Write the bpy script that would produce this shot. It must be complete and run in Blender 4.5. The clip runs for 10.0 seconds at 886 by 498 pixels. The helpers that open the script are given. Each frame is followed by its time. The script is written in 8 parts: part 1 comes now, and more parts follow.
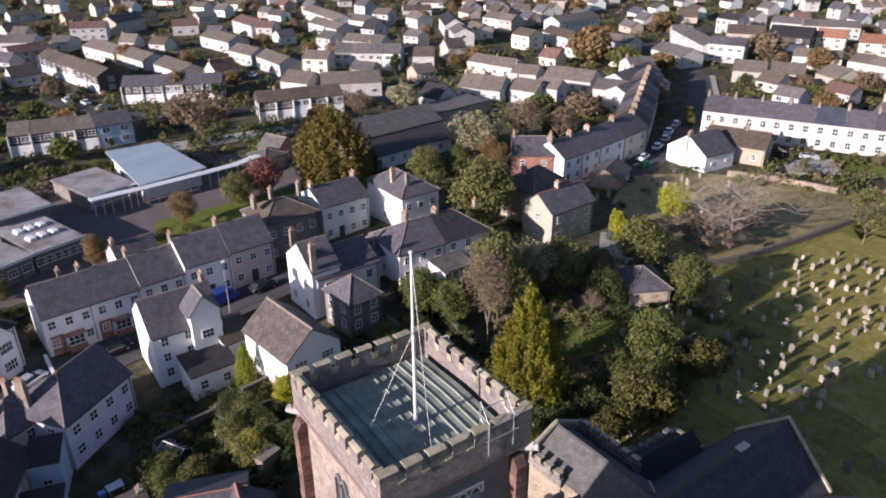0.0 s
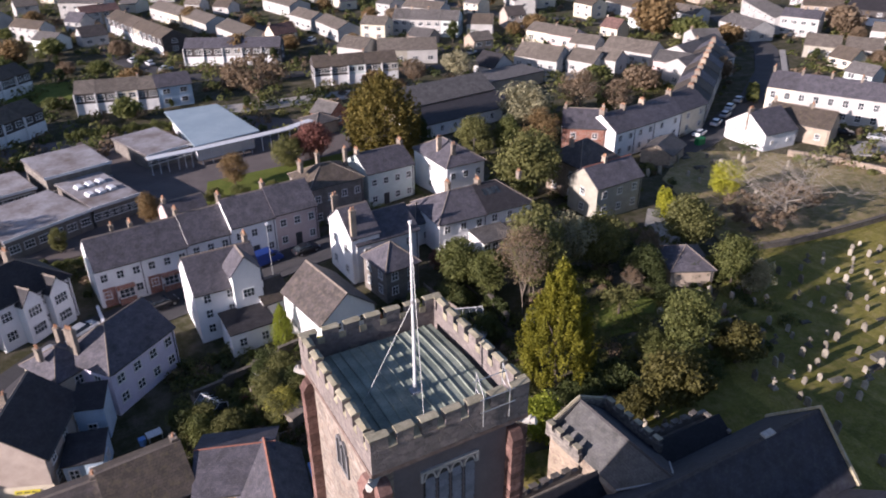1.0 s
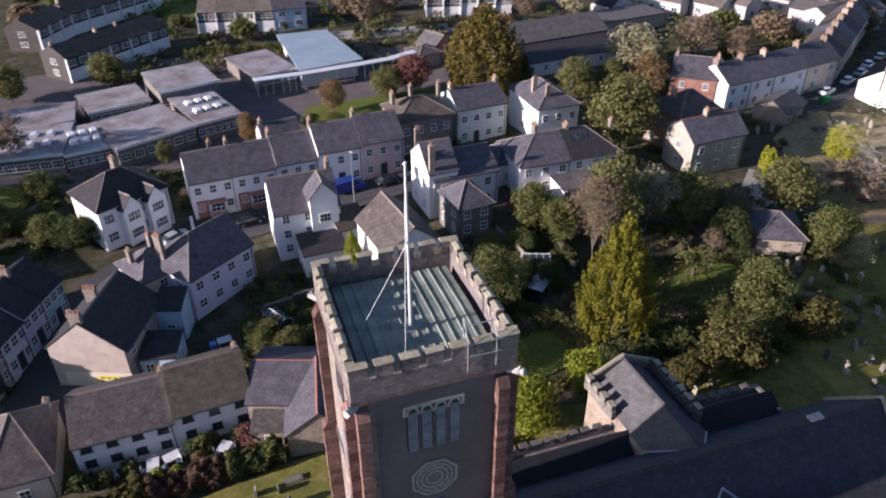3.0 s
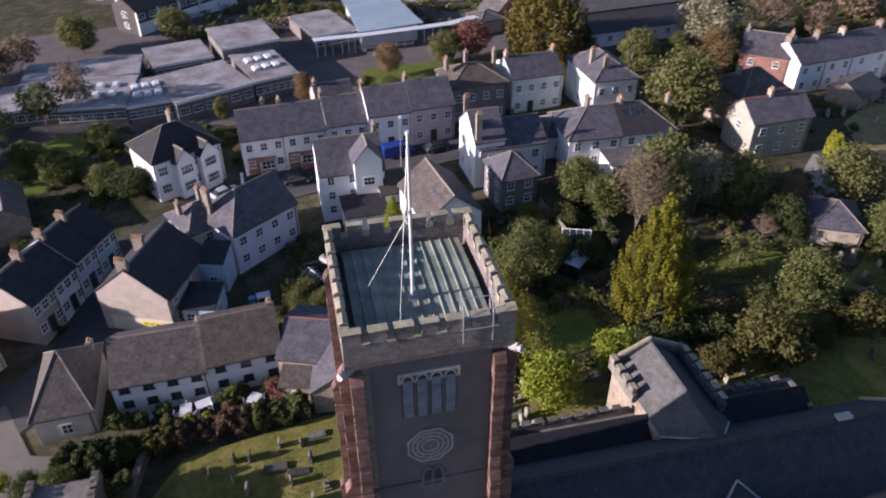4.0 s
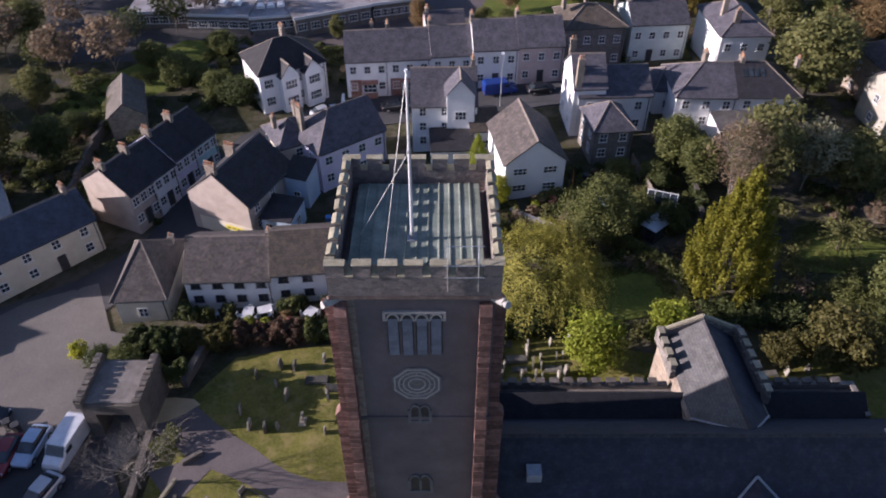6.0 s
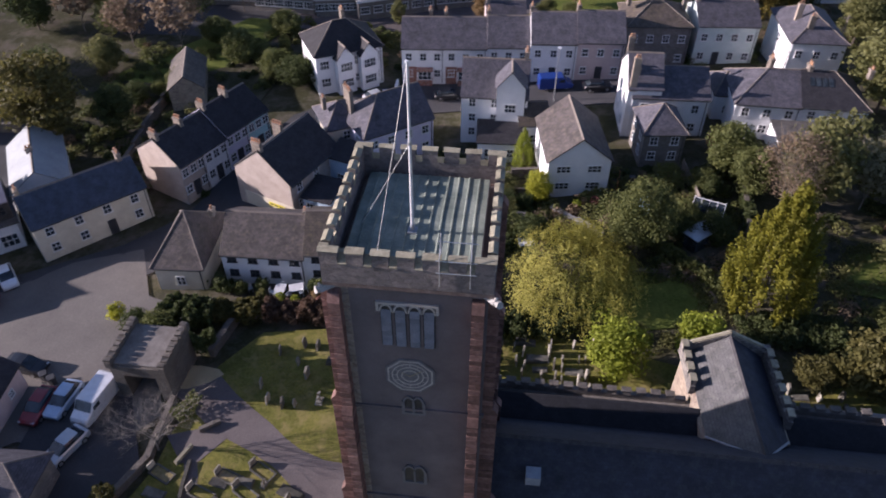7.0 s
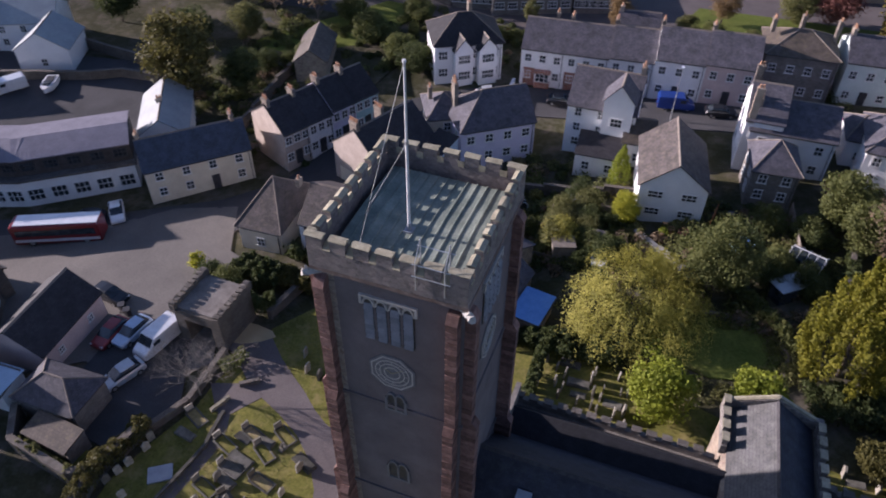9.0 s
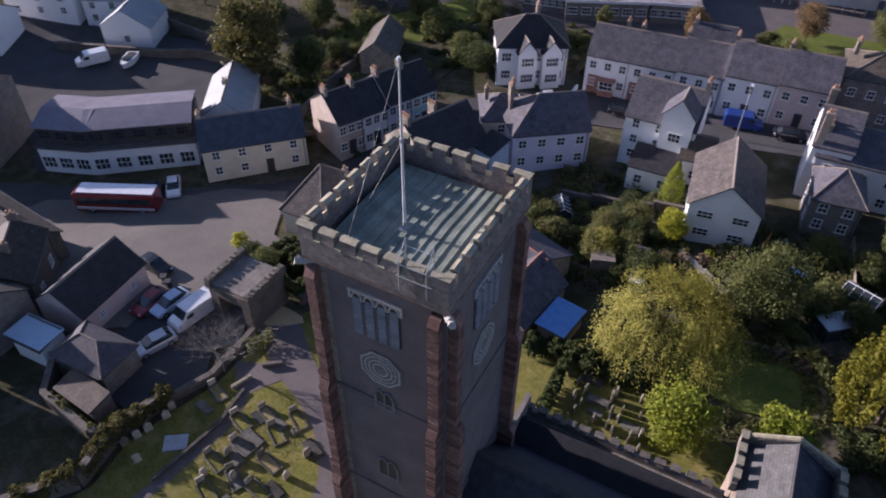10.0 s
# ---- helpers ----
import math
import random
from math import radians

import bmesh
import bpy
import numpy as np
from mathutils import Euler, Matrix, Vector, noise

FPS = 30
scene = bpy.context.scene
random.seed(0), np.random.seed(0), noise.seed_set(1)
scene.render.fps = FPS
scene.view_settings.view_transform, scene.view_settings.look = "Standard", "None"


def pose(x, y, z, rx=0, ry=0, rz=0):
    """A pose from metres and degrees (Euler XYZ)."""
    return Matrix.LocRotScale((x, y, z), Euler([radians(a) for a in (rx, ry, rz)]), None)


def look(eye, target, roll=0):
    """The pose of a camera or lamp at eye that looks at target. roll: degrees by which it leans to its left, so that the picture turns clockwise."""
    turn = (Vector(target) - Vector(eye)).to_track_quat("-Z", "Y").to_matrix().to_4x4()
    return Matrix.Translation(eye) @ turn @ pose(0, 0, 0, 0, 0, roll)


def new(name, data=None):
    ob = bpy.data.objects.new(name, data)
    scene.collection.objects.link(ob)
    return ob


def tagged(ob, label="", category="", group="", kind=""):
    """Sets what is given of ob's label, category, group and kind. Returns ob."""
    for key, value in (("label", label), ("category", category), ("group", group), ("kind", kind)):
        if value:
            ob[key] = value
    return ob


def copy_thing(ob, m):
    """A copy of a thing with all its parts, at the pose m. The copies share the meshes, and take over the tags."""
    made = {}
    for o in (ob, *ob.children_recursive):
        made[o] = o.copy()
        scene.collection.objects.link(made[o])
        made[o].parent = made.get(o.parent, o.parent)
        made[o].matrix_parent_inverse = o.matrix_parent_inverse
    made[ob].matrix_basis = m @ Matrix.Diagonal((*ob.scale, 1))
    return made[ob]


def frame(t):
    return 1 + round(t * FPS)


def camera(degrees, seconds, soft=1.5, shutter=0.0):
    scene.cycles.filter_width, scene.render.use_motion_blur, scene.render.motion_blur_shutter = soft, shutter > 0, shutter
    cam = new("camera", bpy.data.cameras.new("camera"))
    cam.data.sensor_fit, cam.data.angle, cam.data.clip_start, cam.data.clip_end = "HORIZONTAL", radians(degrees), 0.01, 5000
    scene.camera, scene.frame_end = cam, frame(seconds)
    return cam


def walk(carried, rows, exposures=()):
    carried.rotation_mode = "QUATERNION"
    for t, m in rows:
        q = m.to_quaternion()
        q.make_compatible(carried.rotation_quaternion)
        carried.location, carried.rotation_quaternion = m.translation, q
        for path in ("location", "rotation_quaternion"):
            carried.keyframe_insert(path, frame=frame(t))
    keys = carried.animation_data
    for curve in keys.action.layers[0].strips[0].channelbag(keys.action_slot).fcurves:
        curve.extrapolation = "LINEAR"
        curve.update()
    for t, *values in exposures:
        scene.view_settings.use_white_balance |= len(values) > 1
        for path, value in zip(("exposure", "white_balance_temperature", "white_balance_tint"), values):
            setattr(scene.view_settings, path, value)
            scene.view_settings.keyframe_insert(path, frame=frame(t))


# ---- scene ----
cam = camera(62.75, 10.0, soft=1.85, shutter=0.6)
ROWS = [   # seconds, eye, target, roll
    (0, (-0.147, -0.302, 52.661), (29.988, 44.466, 26.438), -0.46),
    (0.5, (0.869, -0.976, 52.745), (28.942, 44.463, 25.410), -0.43),
    (1, (1.930, -1.736, 52.785), (27.426, 44.543, 24.356), -0.44),
    (1.5, (3.108, -2.303, 52.799), (26.400, 44.451, 23.277), -0.41),
    (2, (4.329, -2.903, 52.950), (24.776, 44.477, 22.339), -0.35),
    (2.5, (5.533, -3.438, 52.997), (23.717, 44.158, 21.312), -0.32),
    (4, (9.594, -4.450, 53.177), (20.186, 43.119, 18.177), -0.20),
    (4.5, (11.045, -4.645, 53.149), (18.747, 42.676, 17.074), -0.15),
    (5, (12.628, -4.694, 53.237), (17.845, 42.089, 16.034), -0.13),
    (5.5, (14.227, -4.692, 53.244), (16.820, 41.408, 14.928), -0.10),
    (7, (18.944, -4.026, 53.261), (13.860, 40.614, 13.494), 0.11),
    (7.5, (20.607, -3.591, 53.274), (12.730, 40.561, 13.418), 0.16),
    (8, (22.250, -3.090, 53.296), (11.835, 40.455, 13.354), 0.29),
    (8.5, (23.891, -2.464, 53.328), (10.906, 40.295, 13.289), 0.36),
    (9, (25.571, -1.710, 53.360), (9.871, 40.052, 13.242), 0.48),
    (9.5, (27.284, -0.807, 53.218), (8.798, 39.784, 13.085), 0.61),
    (10, (28.958, 0.293, 53.211), (7.846, 39.505, 13.003), 0.56),
]
walk(cam, [(t, look(eye, target, roll)) for t, eye, target, roll in ROWS],
     exposures=[(0.0, 0.943, 5880, 26.0), (2.5, 0.953, 5780, 27.0), (5.5, 0.923, 5690, 28.0), (7.5, 0.923, 5660, 29.0), (10.0, 0.903, 5630, 29.0)])

# ---------------------------------------------------------------- light
SUN_ELEV, SUN_AZ = radians(16.2), radians(182.4)   # azimuth counted from +x towards +y
to_sun = Vector((math.cos(SUN_ELEV) * math.cos(SUN_AZ), math.cos(SUN_ELEV) * math.sin(SUN_AZ), math.sin(SUN_ELEV)))
world = bpy.data.worlds.new("sky")
scene.world = world
world.use_nodes = True
wn = world.node_tree
sky = wn.nodes.new("ShaderNodeTexSky")
sky.sky_type, sky.sun_disc, sky.sun_elevation = "NISHITA", False, SUN_ELEV
sky.sun_rotation = math.pi / 2 - SUN_AZ
sky.dust_density, sky.ozone_density = 0.8, 1.6
wn.links.new(sky.outputs[0], wn.nodes["Background"].inputs[0])
wn.nodes["Background"].inputs[1].default_value = 0.0717
sun = new("sun", bpy.data.lights.new("sun", "SUN"))
sun.data.energy, sun.data.angle, sun.data.color = 5.0, radians(0.6), (1.0, 0.87, 0.70)
sun.matrix_world = look(to_sun * 500, (0, 0, 0))


# ---------------------------------------------------------------- materials
def shader(name, rough=0.8, metal=0.0, spec=0.4):
    m = bpy.data.materials.new(name)
    m.use_nodes = True
    b = m.node_tree.nodes["Principled BSDF"]
    b.inputs["Roughness"].default_value, b.inputs["Metallic"].default_value = rough, metal
    b.inputs["Specular IOR Level"].default_value = spec
    return m, m.node_tree, b


def ramp(nt, source, stops):
    r = nt.nodes.new("ShaderNodeValToRGB")
    while len(r.color_ramp.elements) < len(stops):
        r.color_ramp.elements.new(0.5)
    for e, (p, c) in zip(r.color_ramp.elements, stops):
        e.position, e.color = p, (*c, 1)
    nt.links.new(source, r.inputs[0])
    return r.outputs[0]


def noise_tex(nt, vector, scale, detail=4.0, rough=0.6):
    n = nt.nodes.new("ShaderNodeTexNoise")
    n.inputs["Scale"].default_value, n.inputs["Detail"].default_value, n.inputs["Roughness"].default_value = scale, detail, rough
    nt.links.new(vector, n.inputs["Vector"])
    return n.outputs["Fac"]


def blend(nt, kind, fac, a, b):
    m = nt.nodes.new("ShaderNodeMix")
    m.data_type, m.blend_type = "RGBA", kind
    for i, v in ((0, fac), (6, a), (7, b)):
        if isinstance(v, (int, float)):
            m.inputs[i].default_value = v
        elif isinstance(v, tuple):
            m.inputs[i].default_value = (*v, 1)
        else:
            nt.links.new(v, m.inputs[i])
    return m.outputs[2]


def bump(nt, b, height, strength, dist=0.02):
    n = nt.nodes.new("ShaderNodeBump")
    n.inputs["Strength"].default_value, n.inputs["Distance"].default_value = strength, dist
    nt.links.new(height, n.inputs["Height"])
    nt.links.new(n.outputs[0], b.inputs["Normal"])


def coords(nt, kind="Object"):
    return nt.nodes.new("ShaderNodeTexCoord").outputs[kind]


def world_place(nt):
    return nt.nodes.new("ShaderNodeNewGeometry").outputs["Position"]


def own_shade(nt, amount):
    """A factor of 1 - amount .. 1 + amount, one for each object."""
    n = nt.nodes.new("ShaderNodeMapRange")
    n.inputs[3].default_value, n.inputs[4].default_value = 1 - amount, 1 + amount
    nt.links.new(nt.nodes.new("ShaderNodeObjectInfo").outputs["Random"], n.inputs[0])
    return n.outputs[0]


def mottled(name, dark, light, scale=1.5, fine=18.0, rough=0.85, relief=0.3, spec=0.3, own=0.0, metal=0.0):
    """Paint, render, plaster, earth: two scales of uneven colour and a fine relief."""
    m, nt, b = shader(name, rough, metal, spec)
    p = world_place(nt)
    big = ramp(nt, noise_tex(nt, p, scale), [(0.3, dark), (0.7, light)])
    grain = ramp(nt, noise_tex(nt, p, fine, 6), [(0.25, (0.72, 0.72, 0.72)), (0.75, (1.1, 1.1, 1.1))])
    c = blend(nt, "MULTIPLY", 1.0, big, grain)
    if own:
        v = nt.nodes.new("ShaderNodeVectorMath")
        v.operation = "SCALE"
        nt.links.new(c, v.inputs[0])
        nt.links.new(own_shade(nt, own), v.inputs["Scale"])
        c = v.outputs[0]
    nt.links.new(c, b.inputs["Base Color"])
    if relief:
        bump(nt, b, noise_tex(nt, p, fine, 6), relief)
    return m


def coursed(name, a, c2, joint, width, row, gap=0.012, stain=(0.55, 0.55, 0.5), rough=0.75, relief=0.5, moss=None, spec=0.35):
    """Slates, tiles, bricks, ashlar: courses of given size on the mesh's metre coordinates, with stains over them."""
    m, nt, b = shader(name, rough, 0.0, spec)
    uv = coords(nt, "UV")
    t = nt.nodes.new("ShaderNodeTexBrick")
    t.inputs["Color1"].default_value, t.inputs["Color2"].default_value, t.inputs["Mortar"].default_value = (*a, 1), (*c2, 1), (*joint, 1)
    t.inputs["Scale"].default_value, t.inputs["Mortar Size"].default_value = 1.0, gap
    t.inputs["Brick Width"].default_value, t.inputs["Row Height"].default_value = width, row
    t.inputs["Mortar Smooth"].default_value = 0.3
    nt.links.new(uv, t.inputs["Vector"])
    p = world_place(nt)
    c = blend(nt, "MULTIPLY", 0.8, t.outputs["Color"], ramp(nt, noise_tex(nt, p, 0.9, 5), [(0.3, stain), (0.65, (1.12, 1.1, 1.08))]))
    c = blend(nt, "MULTIPLY", 0.6, c, ramp(nt, noise_tex(nt, p, 9, 5), [(0.3, (0.6, 0.6, 0.6)), (0.7, (1.2, 1.2, 1.2))]))
    if moss:
        c = blend(nt, "MIX", ramp(nt, noise_tex(nt, p, 1.7, 7, 0.7), [(0.52, (0, 0, 0)), (0.7, (0.75, 0.75, 0.75))]), c, moss)
    v = nt.nodes.new("ShaderNodeVectorMath")
    v.operation = "SCALE"
    nt.links.new(c, v.inputs[0])
    nt.links.new(own_shade(nt, 0.16), v.inputs["Scale"])
    nt.links.new(v.outputs[0], b.inputs["Base Color"])
    bump(nt, b, t.outputs["Fac"], -relief, 0.03)
    return m


def rubble(name, colours, scale=2.4, rough=0.9, joint=(0.36, 0.31, 0.26)):
    """Rubble stonework: uneven cells, each of its own colour, with joints between."""
    m, nt, b = shader(name, rough, 0.0, 0.25)
    p = world_place(nt)
    warp = nt.nodes.new("ShaderNodeVectorMath")
    warp.operation = "MULTIPLY_ADD"
    nz = nt.nodes.new("ShaderNodeTexNoise")
    nz.inputs["Scale"].default_value = 1.8
    nt.links.new(p, nz.inputs["Vector"])
    nt.links.new(nz.outputs["Color"], warp.inputs[0])
    warp.inputs[1].default_value = (0.35, 0.35, 0.25)
    nt.links.new(p, warp.inputs[2])
    flat = nt.nodes.new("ShaderNodeMapping")
    flat.inputs["Scale"].default_value = (1, 1, 1.7)
    nt.links.new(warp.outputs[0], flat.inputs[0])
    v, e = nt.nodes.new("ShaderNodeTexVoronoi"), nt.nodes.new("ShaderNodeTexVoronoi")
    e.feature = "DISTANCE_TO_EDGE"
    for n in (v, e):
        n.inputs["Scale"].default_value = scale
        nt.links.new(flat.outputs[0], n.inputs["Vector"])
    cell = ramp(nt, v.outputs["Color"], [(i / (len(colours) - 1), c) for i, c in enumerate(colours)])
    edge = ramp(nt, e.outputs["Distance"], [(0.0, (0, 0, 0)), (0.07, (1, 1, 1))])
    c = blend(nt, "MIX", edge, joint, cell)
    c = blend(nt, "MULTIPLY", 0.7, c, ramp(nt, noise_tex(nt, p, 0.8, 5), [(0.3, (0.6, 0.6, 0.6)), (0.7, (1.15, 1.12, 1.1))]))
    c = blend(nt, "MULTIPLY", 0.6, c, ramp(nt, noise_tex(nt, p, 14, 5), [(0.3, (0.65, 0.65, 0.65)), (0.7, (1.2, 1.2, 1.2))]))
    nt.links.new(c, b.inputs["Base Color"])
    bump(nt, b, edge, 0.7, 0.04)
    return m


def foliage(name, dark, light, rough=0.65):
    m, nt, b = shader(name, rough, 0.0, 0.25)
    g = nt.nodes.new("ShaderNodeNewGeometry")
    low, high = (tuple(x + (y - x) * f for x, y in zip(dark, light)) for f in (0.3, 0.72))
    c = ramp(nt, g.outputs["Random Per Island"], [(0.0, low), (1.0, high)])
    c = blend(nt, "MULTIPLY", 0.8, c, ramp(nt, noise_tex(nt, g.outputs["Position"], 0.7, 4), [(0.3, (0.55, 0.58, 0.55)), (0.7, (1.25, 1.22, 1.12))]))
    nt.links.new(c, b.inputs["Base Color"])
    thin, mix = nt.nodes.new("ShaderNodeBsdfTranslucent"), nt.nodes.new("ShaderNodeMixShader")
    nt.links.new(c, thin.inputs["Color"])
    mix.inputs[0].default_value = 0.42
    nt.links.new(b.outputs[0], mix.inputs[1])
    nt.links.new(thin.outputs[0], mix.inputs[2])
    nt.links.new(mix.outputs[0], nt.nodes["Material Output"].inputs["Surface"])
    return m


def grassy(name, a, c2, bare, amount=0.55, scale=0.35):
    m, nt, b = shader(name, 0.95, 0.0, 0.1)
    p = world_place(nt)
    c = ramp(nt, noise_tex(nt, p, scale, 6), [(0.3, a), (0.7, c2)])
    c = blend(nt, "MULTIPLY", 0.75, c, ramp(nt, noise_tex(nt, p, 3.5, 6, 0.7), [(0.3, (0.52, 0.55, 0.5)), (0.7, (1.35, 1.32, 1.25))]))
    c = blend(nt, "MIX", ramp(nt, noise_tex(nt, p, scale * 2.3, 7, 0.7), [(amount, (0, 0, 0)), (amount + 0.18, (0.8, 0.8, 0.8))]), c, bare)
    nt.links.new(c, b.inputs["Base Color"])
    bump(nt, b, noise_tex(nt, p, 5, 8, 0.8), 0.6, 0.12)
    return m


def glassy(name, tint=(0.02, 0.025, 0.03)):
    m, nt, b = shader(name, 0.06, 0.0, 0.6)
    p = world_place(nt)
    nt.links.new(ramp(nt, noise_tex(nt, p, 1.3, 2), [(0.35, tint), (0.7, tuple(x * 2.6 for x in tint))]), b.inputs["Base Color"])
    return m


SLATE = coursed("slate_roof", (0.077, 0.074, 0.094), (0.119, 0.113, 0.133), (0.042, 0.040, 0.052), 0.3, 0.22, moss=None)
SLATE_DARK = coursed("dark_slate_roof", (0.028, 0.026, 0.033), (0.042, 0.040, 0.045), (0.020, 0.019, 0.021), 0.3, 0.22)
SLATE_BLUE = coursed("blue_slate_roof", (0.051, 0.061, 0.089), (0.068, 0.081, 0.111), (0.025, 0.030, 0.043), 0.3, 0.22, rough=0.6)
SLATE_OLD = coursed("old_lichened_slate", (0.069, 0.060, 0.059), (0.106, 0.090, 0.087), (0.038, 0.033, 0.033), 0.32, 0.24, moss=(0.145, 0.122, 0.088))
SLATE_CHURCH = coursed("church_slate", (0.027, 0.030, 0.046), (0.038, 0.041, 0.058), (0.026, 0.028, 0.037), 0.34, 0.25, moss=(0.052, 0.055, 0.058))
# paler copy of the church slate, for the sunlit transept slope
SLATE_LIT_SLOPE = coursed("lit_slope_slate", (0.119, 0.119, 0.123), (0.150, 0.149, 0.150), (0.063, 0.063, 0.068), 0.34, 0.25, moss=(0.158, 0.158, 0.143))
TILE_BROWN = coursed("brown_concrete_tile", (0.083, 0.068, 0.058), (0.115, 0.093, 0.077), (0.041, 0.033, 0.029), 0.33, 0.3, moss=(0.144, 0.122, 0.068))
TILE_TAN = coursed("tan_concrete_tile", (0.135, 0.118, 0.104), (0.175, 0.152, 0.132), (0.06, 0.054, 0.048), 0.33, 0.3)
TILE_GREY = coursed("grey_tile", (0.105, 0.10, 0.102), (0.145, 0.137, 0.136), (0.07, 0.064, 0.062), 0.33, 0.28)
TILE_RED = coursed("red_tile", (0.26, 0.13, 0.085), (0.33, 0.17, 0.11), (0.12, 0.06, 0.045), 0.3, 0.25)
TILE_MAROON = coursed("maroon_tile", (0.145, 0.088, 0.08), (0.19, 0.115, 0.1), (0.07, 0.045, 0.04), 0.3, 0.28)
SLATE_UMBER = coursed("umber_slate", (0.038, 0.031, 0.028), (0.058, 0.048, 0.042), (0.021, 0.018, 0.017), 0.32, 0.24, moss=(0.075, 0.064, 0.045))
# aisle slate with the tower's shadow put into its dark colour
SLATE_SHADED = coursed("shaded_aisle_slate", (0.018, 0.019, 0.026), (0.027, 0.029, 0.037), (0.014, 0.015, 0.019), 0.34, 0.25)
SHEET_PALE = mottled("pale_sheet_roof", (0.302, 0.326, 0.339), (0.371, 0.398, 0.406), 0.5, 6, 0.6, 0.1)
SHEET_PINK = mottled("pinkish_sheet_roof", (0.170, 0.136, 0.136), (0.224, 0.184, 0.180), 0.7, 7, 0.8, 0.25)
ROOFS = {"umber": SLATE_UMBER, "sheet": SHEET_PALE, "rose": SHEET_PINK, "slate": SLATE, "dark": SLATE_DARK, "blue": SLATE_BLUE, "old": SLATE_OLD, "brown": TILE_BROWN, "tan": TILE_TAN, "grey": TILE_GREY, "red": TILE_RED, "maroon": TILE_MAROON}
ROOF_WORDS = {"umber": "dark brown slate", "sheet": "pale sheet", "rose": "pinkish sheet", "slate": "grey slate", "dark": "dark slate", "blue": "blue-black slate", "old": "lichened old slate", "brown": "brown tiled", "tan": "pale brown tiled", "grey": "grey tiled", "red": "red tiled", "maroon": "maroon tiled"}

WALLS = {
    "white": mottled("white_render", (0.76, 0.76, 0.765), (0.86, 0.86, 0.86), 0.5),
    "offwhite": mottled("toned_down_white_render", (0.395, 0.387, 0.372), (0.530, 0.522, 0.506), 0.4),
    "ashlar": mottled("greyish_cream_stone", (0.33, 0.31, 0.26), (0.43, 0.405, 0.34), 0.9),
    "cream": mottled("cream_render", (0.62, 0.56, 0.44), (0.74, 0.68, 0.55), 0.7),
    "beige": mottled("beige_render", (0.40, 0.335, 0.285), (0.52, 0.44, 0.385), 0.8),
    "lilac": mottled("lilac_render", (0.62, 0.58, 0.70), (0.72, 0.68, 0.80), 0.7),
    "pink": mottled("pink_render", (0.56, 0.44, 0.42), (0.66, 0.53, 0.50), 0.7),
    "blue": mottled("pale_blue_render", (0.38, 0.50, 0.62), (0.48, 0.60, 0.72), 0.7),
    "pale": mottled("pale_green_render", (0.55, 0.62, 0.60), (0.66, 0.72, 0.70), 0.7),
    "teal": mottled("turquoise_render", (0.34, 0.55, 0.58), (0.44, 0.65, 0.68), 0.7),
    "dark": mottled("dark_cladding", (0.05, 0.045, 0.045), (0.09, 0.08, 0.078), 1.5),
    "stone": rubble("grey_rubble", [(0.16, 0.15, 0.14), (0.26, 0.24, 0.22), (0.2, 0.18, 0.16), (0.32, 0.29, 0.26)], 3.0, joint=(0.21, 0.195, 0.18)),
    "warm": rubble("warm_rubble", [(0.30, 0.24, 0.18), (0.40, 0.34, 0.26), (0.26, 0.2, 0.16), (0.44, 0.38, 0.3)], 3.0),
    "tan": mottled("tan_render", (0.34, 0.28, 0.22), (0.46, 0.38, 0.30), 0.8),
    "brick": coursed("red_brick", (0.30, 0.10, 0.07), (0.38, 0.14, 0.09), (0.4, 0.36, 0.32), 0.225, 0.075, 0.01),
}
WALL_WORDS = {"ashlar": "greyish cream stone", "white": "white rendered", "offwhite": "off-white rendered", "cream": "cream rendered", "beige": "beige rendered", "lilac": "lilac rendered", "pink": "pink rendered", "blue": "pale blue rendered", "pale": "pale green rendered", "teal": "turquoise rendered", "dark": "dark clad", "stone": "grey stone", "warm": "warm stone", "tan": "tan rendered", "brick": "red brick"}
FRAME_WHITE = mottled("white_window_paint", (0.74, 0.74, 0.73), (0.84, 0.84, 0.83), 3, 30, 0.5, 0.0)
FRAME_DARK = mottled("dark_window_paint", (0.04, 0.04, 0.045), (0.07, 0.07, 0.075), 3, 30, 0.5, 0.0)
GLASS = glassy("window_glass")
STACK = rubble("chimney_stone", [(0.208, 0.176, 0.144), (0.288, 0.248, 0.208), (0.176, 0.144, 0.120)], 4.0)
POT = mottled("clay_pot", (0.36, 0.19, 0.11), (0.5, 0.3, 0.19), 4, 20, 0.85, 0.1, own=0.25)
GUTTER = mottled("gutter_plastic", (0.05, 0.05, 0.052), (0.09, 0.09, 0.09), 4, 20, 0.5, 0.0)
RIDGE = mottled("ridge_tile", (0.17, 0.145, 0.125), (0.27, 0.225, 0.19), 2.5, 12, 0.9, 0.3)
RIDGE_DARK = mottled("dark_ridge_tile", (0.045, 0.043, 0.048), (0.085, 0.08, 0.082), 2.5, 12, 0.9, 0.3)
RIDGE_RED = mottled("red_ridge_tile", (0.22, 0.095, 0.07), (0.31, 0.14, 0.10), 2.5, 12, 0.9, 0.3)
LEAD = mottled("weathered_lead", (0.157, 0.191, 0.162), (0.314, 0.347, 0.292), 0.9, 9, 0.75, 0.25, 0.25, own=0.12)
LEAD_GREY = mottled("grey_lead", (0.26, 0.28, 0.31), (0.40, 0.42, 0.45), 1.3, 12, 0.5, 0.2, 0.5)
RUBBLE_TOWER = rubble("tower_rubble", [(0.21, 0.18, 0.155), (0.32, 0.28, 0.245), (0.24, 0.19, 0.16), (0.38, 0.34, 0.30), (0.20, 0.178, 0.165), (0.33, 0.27, 0.225)], 2.6)
